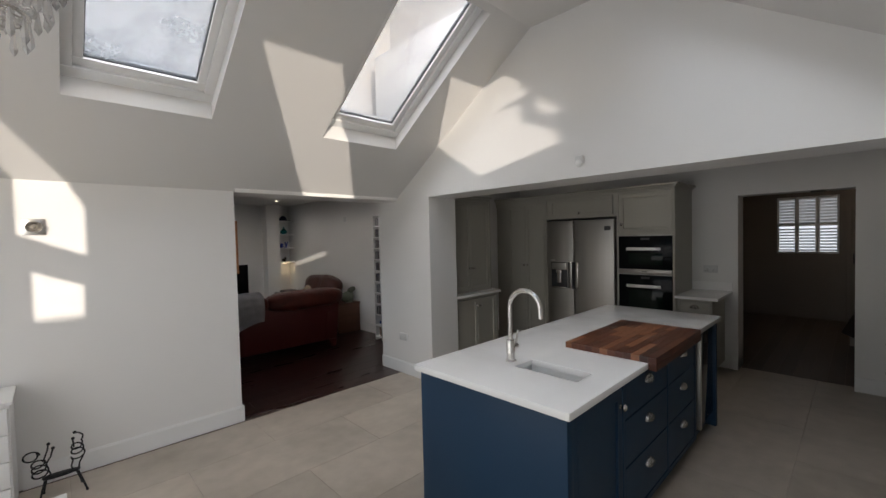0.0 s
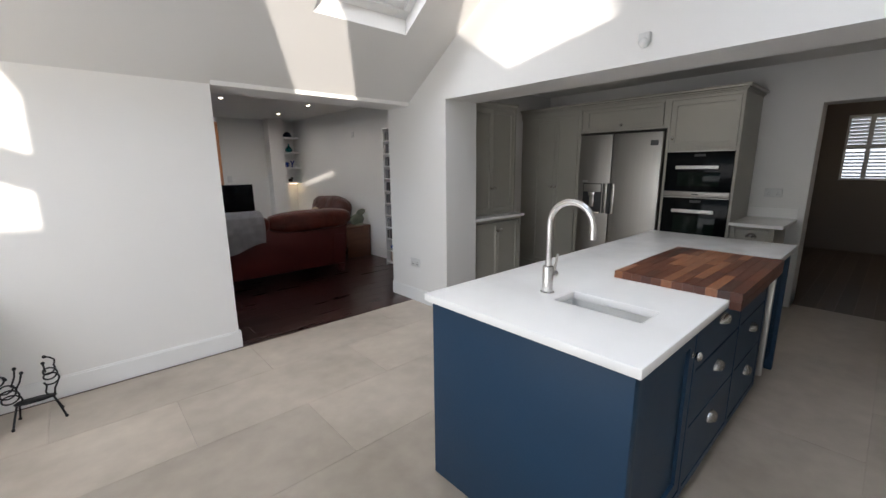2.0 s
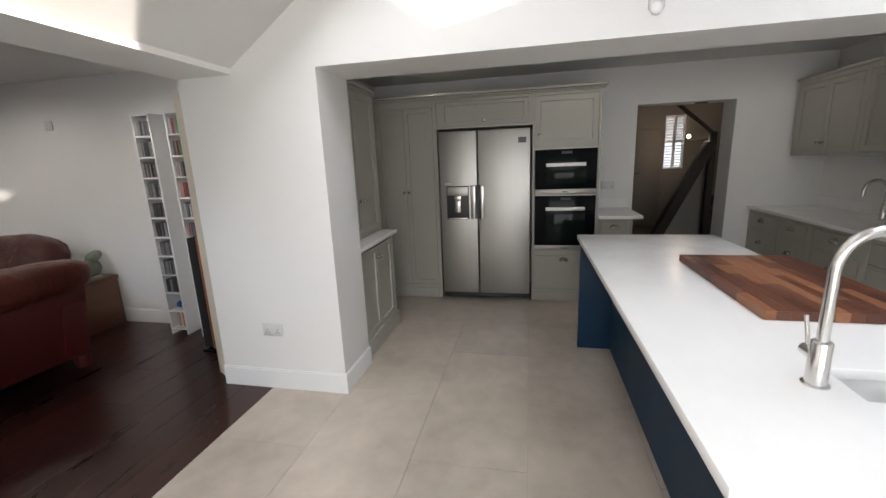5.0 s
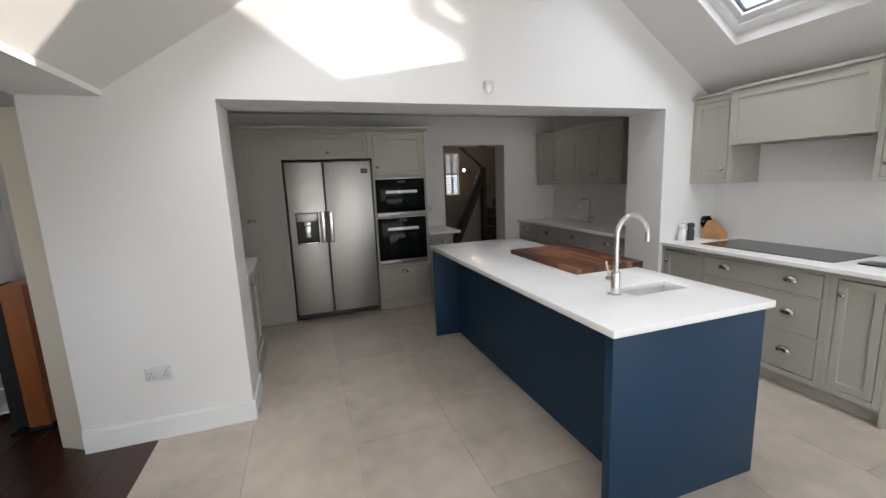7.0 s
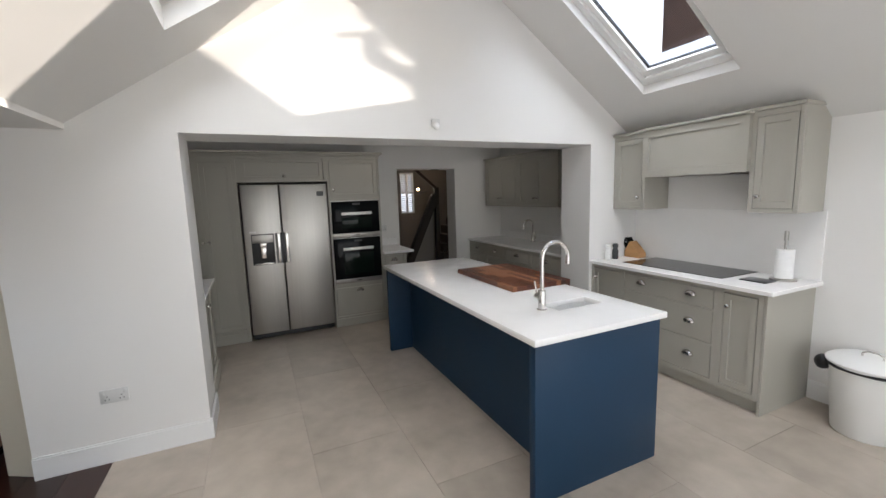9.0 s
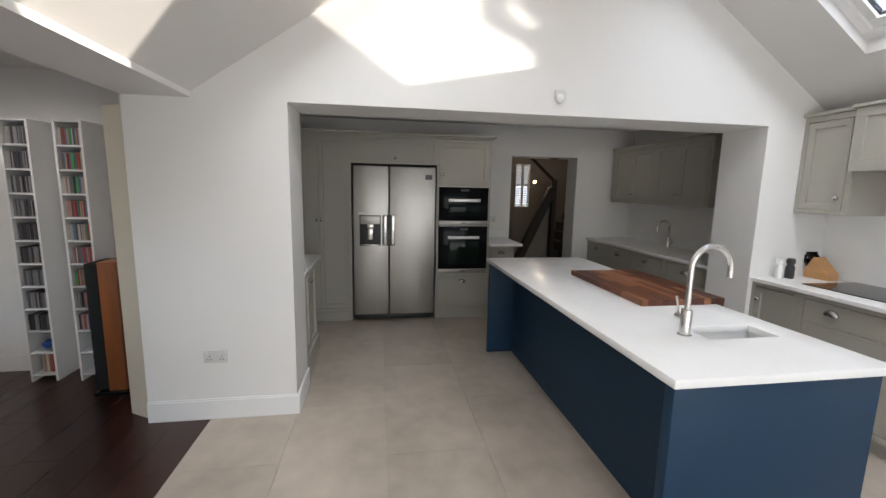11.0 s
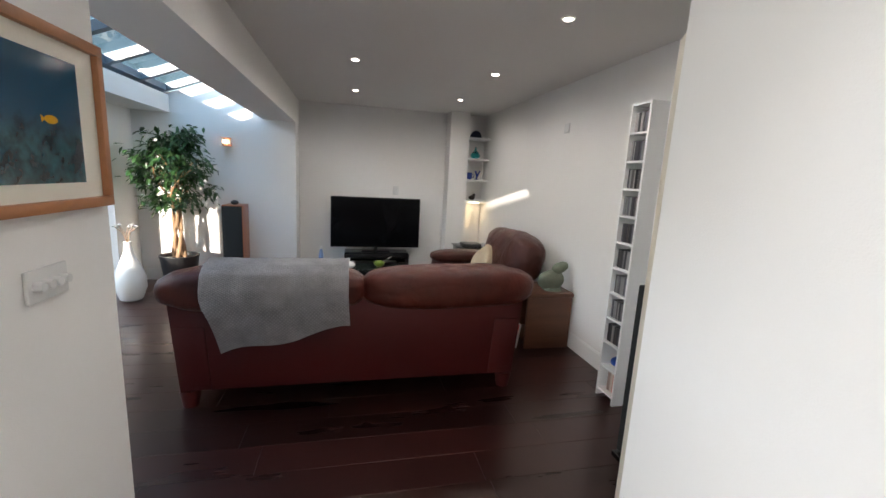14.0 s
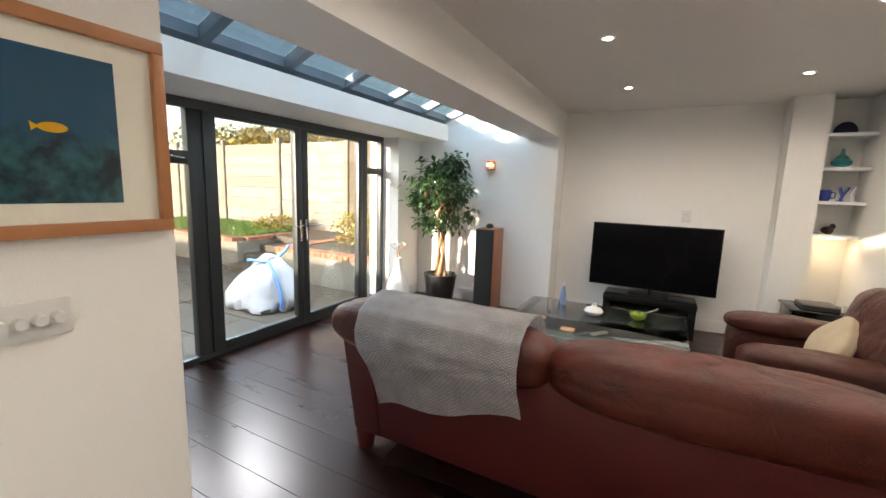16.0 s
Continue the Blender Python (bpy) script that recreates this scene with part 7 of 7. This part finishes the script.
for x in (-0.71, 0.14):
    for y in (1.74, 2.40):
        b = bm_new()
        bx(b, x, x + 0.045, y - 0.02, y + 0.025, 0.0, 0.57, 0.003)
        part("leg", b, SATIN, dk)
b = bm_new()
pillow_into(b, (-0.02, 2.20, 0.635), (0.05, 0.09, 0.03), 2.6, 0.01, 23, 24, 14)
tube(b, [(-0.02, 2.26, 0.63), (0.01, 2.32, 0.70), (-0.04, 2.36, 0.72), (-0.10, 2.34, 0.61)], 0.004, 8)
solo("charger", b, DARKSTEEL, "black gadget and cable on the white table", "gadget")

# black wire animal sculpture on the floor
IRON = material("black_iron_wire", (0.016, 0.016, 0.017), 0.45, metal=0.5, vary=0.2, scale=30)
wa = thing("wire_sculpture", (0.2, 3.78, 0), "black iron wire animal sculpture on the floor", "sculpture")
b = bm_new()
pillow_into(b, (0.19, 3.80, 0.135), (0.095, 0.035, 0.012), 2.4, 0.006, 27, 28, 12)
part("body", b, IRON, wa)
for p, q in (((0.11, 3.78, 0.13), (0.08, 3.74, 0.008)), ((0.12, 3.82, 0.13), (0.10, 3.88, 0.008)), ((0.27, 3.78, 0.13), (0.31, 3.73, 0.008)), ((0.26, 3.82, 0.13), (0.29, 3.87, 0.008))):
    b = bm_new()
    tube(b, [p, ((p[0] + q[0]) / 2, (p[1] + q[1]) / 2, 0.07), q], 0.0055, 8)
    ball(b, q, 0.009, u=10, v=6)
    part("leg", b, IRON, wa)
def coil(c, r, turns, rise, lean, start=0.0):
    """Loose flat loops of wire climbing and leaning over."""
    pts = []
    n = int(turns * 24)
    for i in range(n + 1):
        a = start + 2 * math.pi * i / 24
        f = i / n
        pts.append(Vector((c[0] + lean * f + r * (1 - 0.25 * f) * math.cos(a), c[1] + 0.6 * r * math.sin(a), c[2] + rise * f + 0.55 * r * math.sin(a))))
    return pts
b = bm_new()
tube(b, [(0.125, 3.80, 0.14)] + coil((0.095, 3.80, 0.155), 0.042, 3.0, 0.10, -0.012), 0.0048, 8)
part("neck", b, IRON, wa)
b = bm_new()
tube(b, coil((0.052, 3.80, 0.295), 0.040, 1.1, 0.004, 0.0), 0.0048, 8)
part("head", b, IRON, wa)
for p, q in (((0.105, 3.79, 0.25), (0.135, 3.78, 0.36)), ((0.118, 3.81, 0.22), (0.155, 3.81, 0.315))):
    b = bm_new()
    tube(b, [p, ((p[0] + q[0]) / 2 + 0.006, 3.80, (p[2] + q[2]) / 2), q], 0.0048, 8)
    ball(b, q, 0.010, u=12, v=8)
    part("horn", b, IRON, wa)
b = bm_new()
tube(b, [(0.245, 3.80, 0.14), (0.238, 3.80, 0.165), (0.248, 3.80, 0.20)] + coil((0.275, 3.80, 0.225), 0.036, 2.6, 0.085, -0.004, math.pi) + [(0.300, 3.80, 0.335), (0.303, 3.80, 0.355), (0.285, 3.80, 0.375), (0.262, 3.80, 0.385)], 0.0048, 8)
ball(b, (0.262, 3.80, 0.385), 0.010, u=12, v=8)
part("tail", b, IRON, wa)
b = bm_new()
tube(b, [(0.275, 3.80, 0.14), (0.280, 3.80, 0.175), (0.300, 3.80, 0.215)], 0.0048, 8)
part("tail_brace", b, IRON, wa)
b = bm_new()
tube(b, [(0.255, 3.79, 0.29), (0.252, 3.79, 0.345)], 0.0048, 8)
ball(b, (0.252, 3.79, 0.35), 0.010, u=12, v=8)
part("horn", b, IRON, wa)

# crystal chandelier
CRY = glass_like("crystal", (1, 0.98, 0.95), 0.12)
CRY.node_tree.nodes["Principled BSDF"].inputs["Transmission Weight"].default_value = 0.55
cx, cy, cz2 = 0.06, 2.0, 2.335
cl = thing("chandelier", (cx, cy, FLAT), "crystal drop chandelier with chrome rings", "chandelier")
b = bm_new()
cyl(b, (cx, cy, cz2 + 0.25), (cx, cy, FLAT), 0.008, seg=12)
cyl(b, (cx, cy, FLAT - 0.03), (cx, cy, FLAT - 0.001), 0.06, seg=24)
part("rod", b, CHROME, cl)
for r, z in ((0.20, 0.22), (0.16, 0.12), (0.11, 0.03)):
    b = bm_new()
    tube(b, [(cx + r * math.cos(2 * math.pi * k / 36), cy + r * math.sin(2 * math.pi * k / 36), cz2 + z) for k in range(37)], 0.006, 8)
    part("ring", b, CHROME, cl)
    b = bm_new()
    tube(b, [(cx - r, cy, cz2 + z), (cx, cy, cz2 + z + 0.03), (cx + r, cy, cz2 + z)], 0.004, 6)
    part("spoke", b, CHROME, cl)
    n = int(r * 130)
    for k in range(n):
        a = 2 * math.pi * k / n
        p = Vector((cx + r * math.cos(a), cy + r * math.sin(a), cz2 + z))
        b = bm_new()
        cyl(b, p - Vector((0, 0, 0.02)), p - Vector((0, 0, 0.075)), 0.005, 0.012, 6)
        cyl(b, p - Vector((0, 0, 0.075)), p - Vector((0, 0, 0.095)), 0.012, 0.001, 6)
        cyl(b, p, p - Vector((0, 0, 0.022)), 0.004, 0.004, 5)
        part("crystal_drop", b, CRY, cl, smooth=False)
b = bm_new()   # net of small beads hung between the rings
for j, (r, z) in enumerate(((0.205, 0.25), (0.20, 0.20), (0.185, 0.165), (0.165, 0.135), (0.148, 0.10), (0.125, 0.065), (0.105, 0.04), (0.08, 0.015), (0.05, 0.0))):
    n = int(2 * math.pi * r / 0.027)
    for k in range(n):
        a = 2 * math.pi * (k + 0.5 * (j % 2)) / n
        bmesh.ops.create_icosphere(b, subdivisions=1, radius=0.0105, matrix=Matrix.Translation((cx + r * math.cos(a), cy + r * math.sin(a), cz2 + z)))
net = part("bead_net", b, CRY, cl, smooth=False)
net["kind"] = "stuff"
b = bm_new()
ball(b, (cx, cy, cz2 - 0.035), 0.045, 0.045, 0.045, 12, 8)
part("crystal_ball", b, CRY, cl, smooth=False)


# ---- floor pieces ----
floor = tagged(new("floor"), "large grey-beige stone-effect floor tiles", kind="structure")
bm = bm_new()
bx(bm, -0.85, X_R, Y_N - 0.03, Y_TV, -0.2, -0.006)
setting("floor_slab_lounge", bm, DARKWOOD)
TILE = material("stone_tile", (0.365, 0.315, 0.258), 0.36, vary=0.13, scale=1.7, fine=8, bump=0.004, tint=(0.440, 0.386, 0.324), per_object=0.10, sheen_spread=0.10)
TW, TH, J = 1.225, 0.605, 0.0019
def tile_piece(x0, x1, y0, y1):
    b = bm_new()
    bx(b, x0 + J / 2, x1 - J / 2, y0 + J / 2, y1 - J / 2, -0.012, 0.0, 0.0005, 1)
    ob = mesh_object("tile", b, TILE)
    ob.parent = floor
for r in range(-6, 4):
    y0, y1 = 2.25 + r * TH, 2.25 + (r + 1) * TH
    lo, hi = max(y0, -1.7), min(y1, Y_N - 0.03)
    if hi - lo < 0.02:
        continue
    off = 2.68 if r % 2 == 0 else 3.29
    for k in range(-5, 7):
        x0 = off + k * TW
        a, c = max(x0, X_W), min(x0 + TW, X_D + 0.15)
        if c - a > 0.02:
            tile_piece(a, c, lo, hi)
planks = tagged(new("floor_lounge"), "glossy dark red-black stained floorboards", kind="structure")
BOARD = material("black_cherry_floorboard", (0.0115, 0.0033, 0.0028), 0.28, sheen_spread=0.025, vary=0.18, scale=1.2, fine=18, bump=0.002, stretch=(0.8, 5, 5), tint=(0.020, 0.0050, 0.0041), per_object=0.45, spec=0.75, coat=0.0)
BOARD.node_tree.nodes["Principled BSDF"].inputs["Specular Tint"].default_value = (1.0, 0.78, 0.70, 1)
random.seed(11)
y = Y_N - 0.03
row = 0
while y < Y_TV:
    y1 = min(y + 0.218, Y_TV)
    x = -0.85 - random.uniform(0, 1.0)
    while x < X_R:
        L = random.uniform(1.3, 1.9)
        a, c = max(x, -0.85), min(x + L, X_R)
        if c - a > 0.03:
            b = bm_new()
            bx(b, a + 0.001, c - 0.001, y + 0.0012, y1 - 0.0012, -0.02, 0.0, 0.0006, 1)
            ob = mesh_object("plank", b, BOARD)
            ob.parent = planks
        x += L
    y = y1
# hall boards beyond the doorway
hall_floor = tagged(new("floor_hall"), "dark stained hall floorboards", kind="structure")
HALLB = material("dark_brown_hall_board", (0.10, 0.075, 0.055), 0.42, vary=0.2, scale=2, fine=30, bump=0.004, stretch=(0.8, 6, 6), per_object=0.2)
b = bm_new()
bx(b, X_D + 0.152, 9.998, 0.001, 0.137, -0.02, 0.0, 0.001, 1)
first = mesh_object("plank", b, HALLB)
first.parent = hall_floor
first.location = (0, -1.7, 0)
for k in range(1, 30):
    ob = new("plank", first.data)
    ob.parent = hall_floor
    ob.location = (0, -1.7 + 0.138 * k, 0)
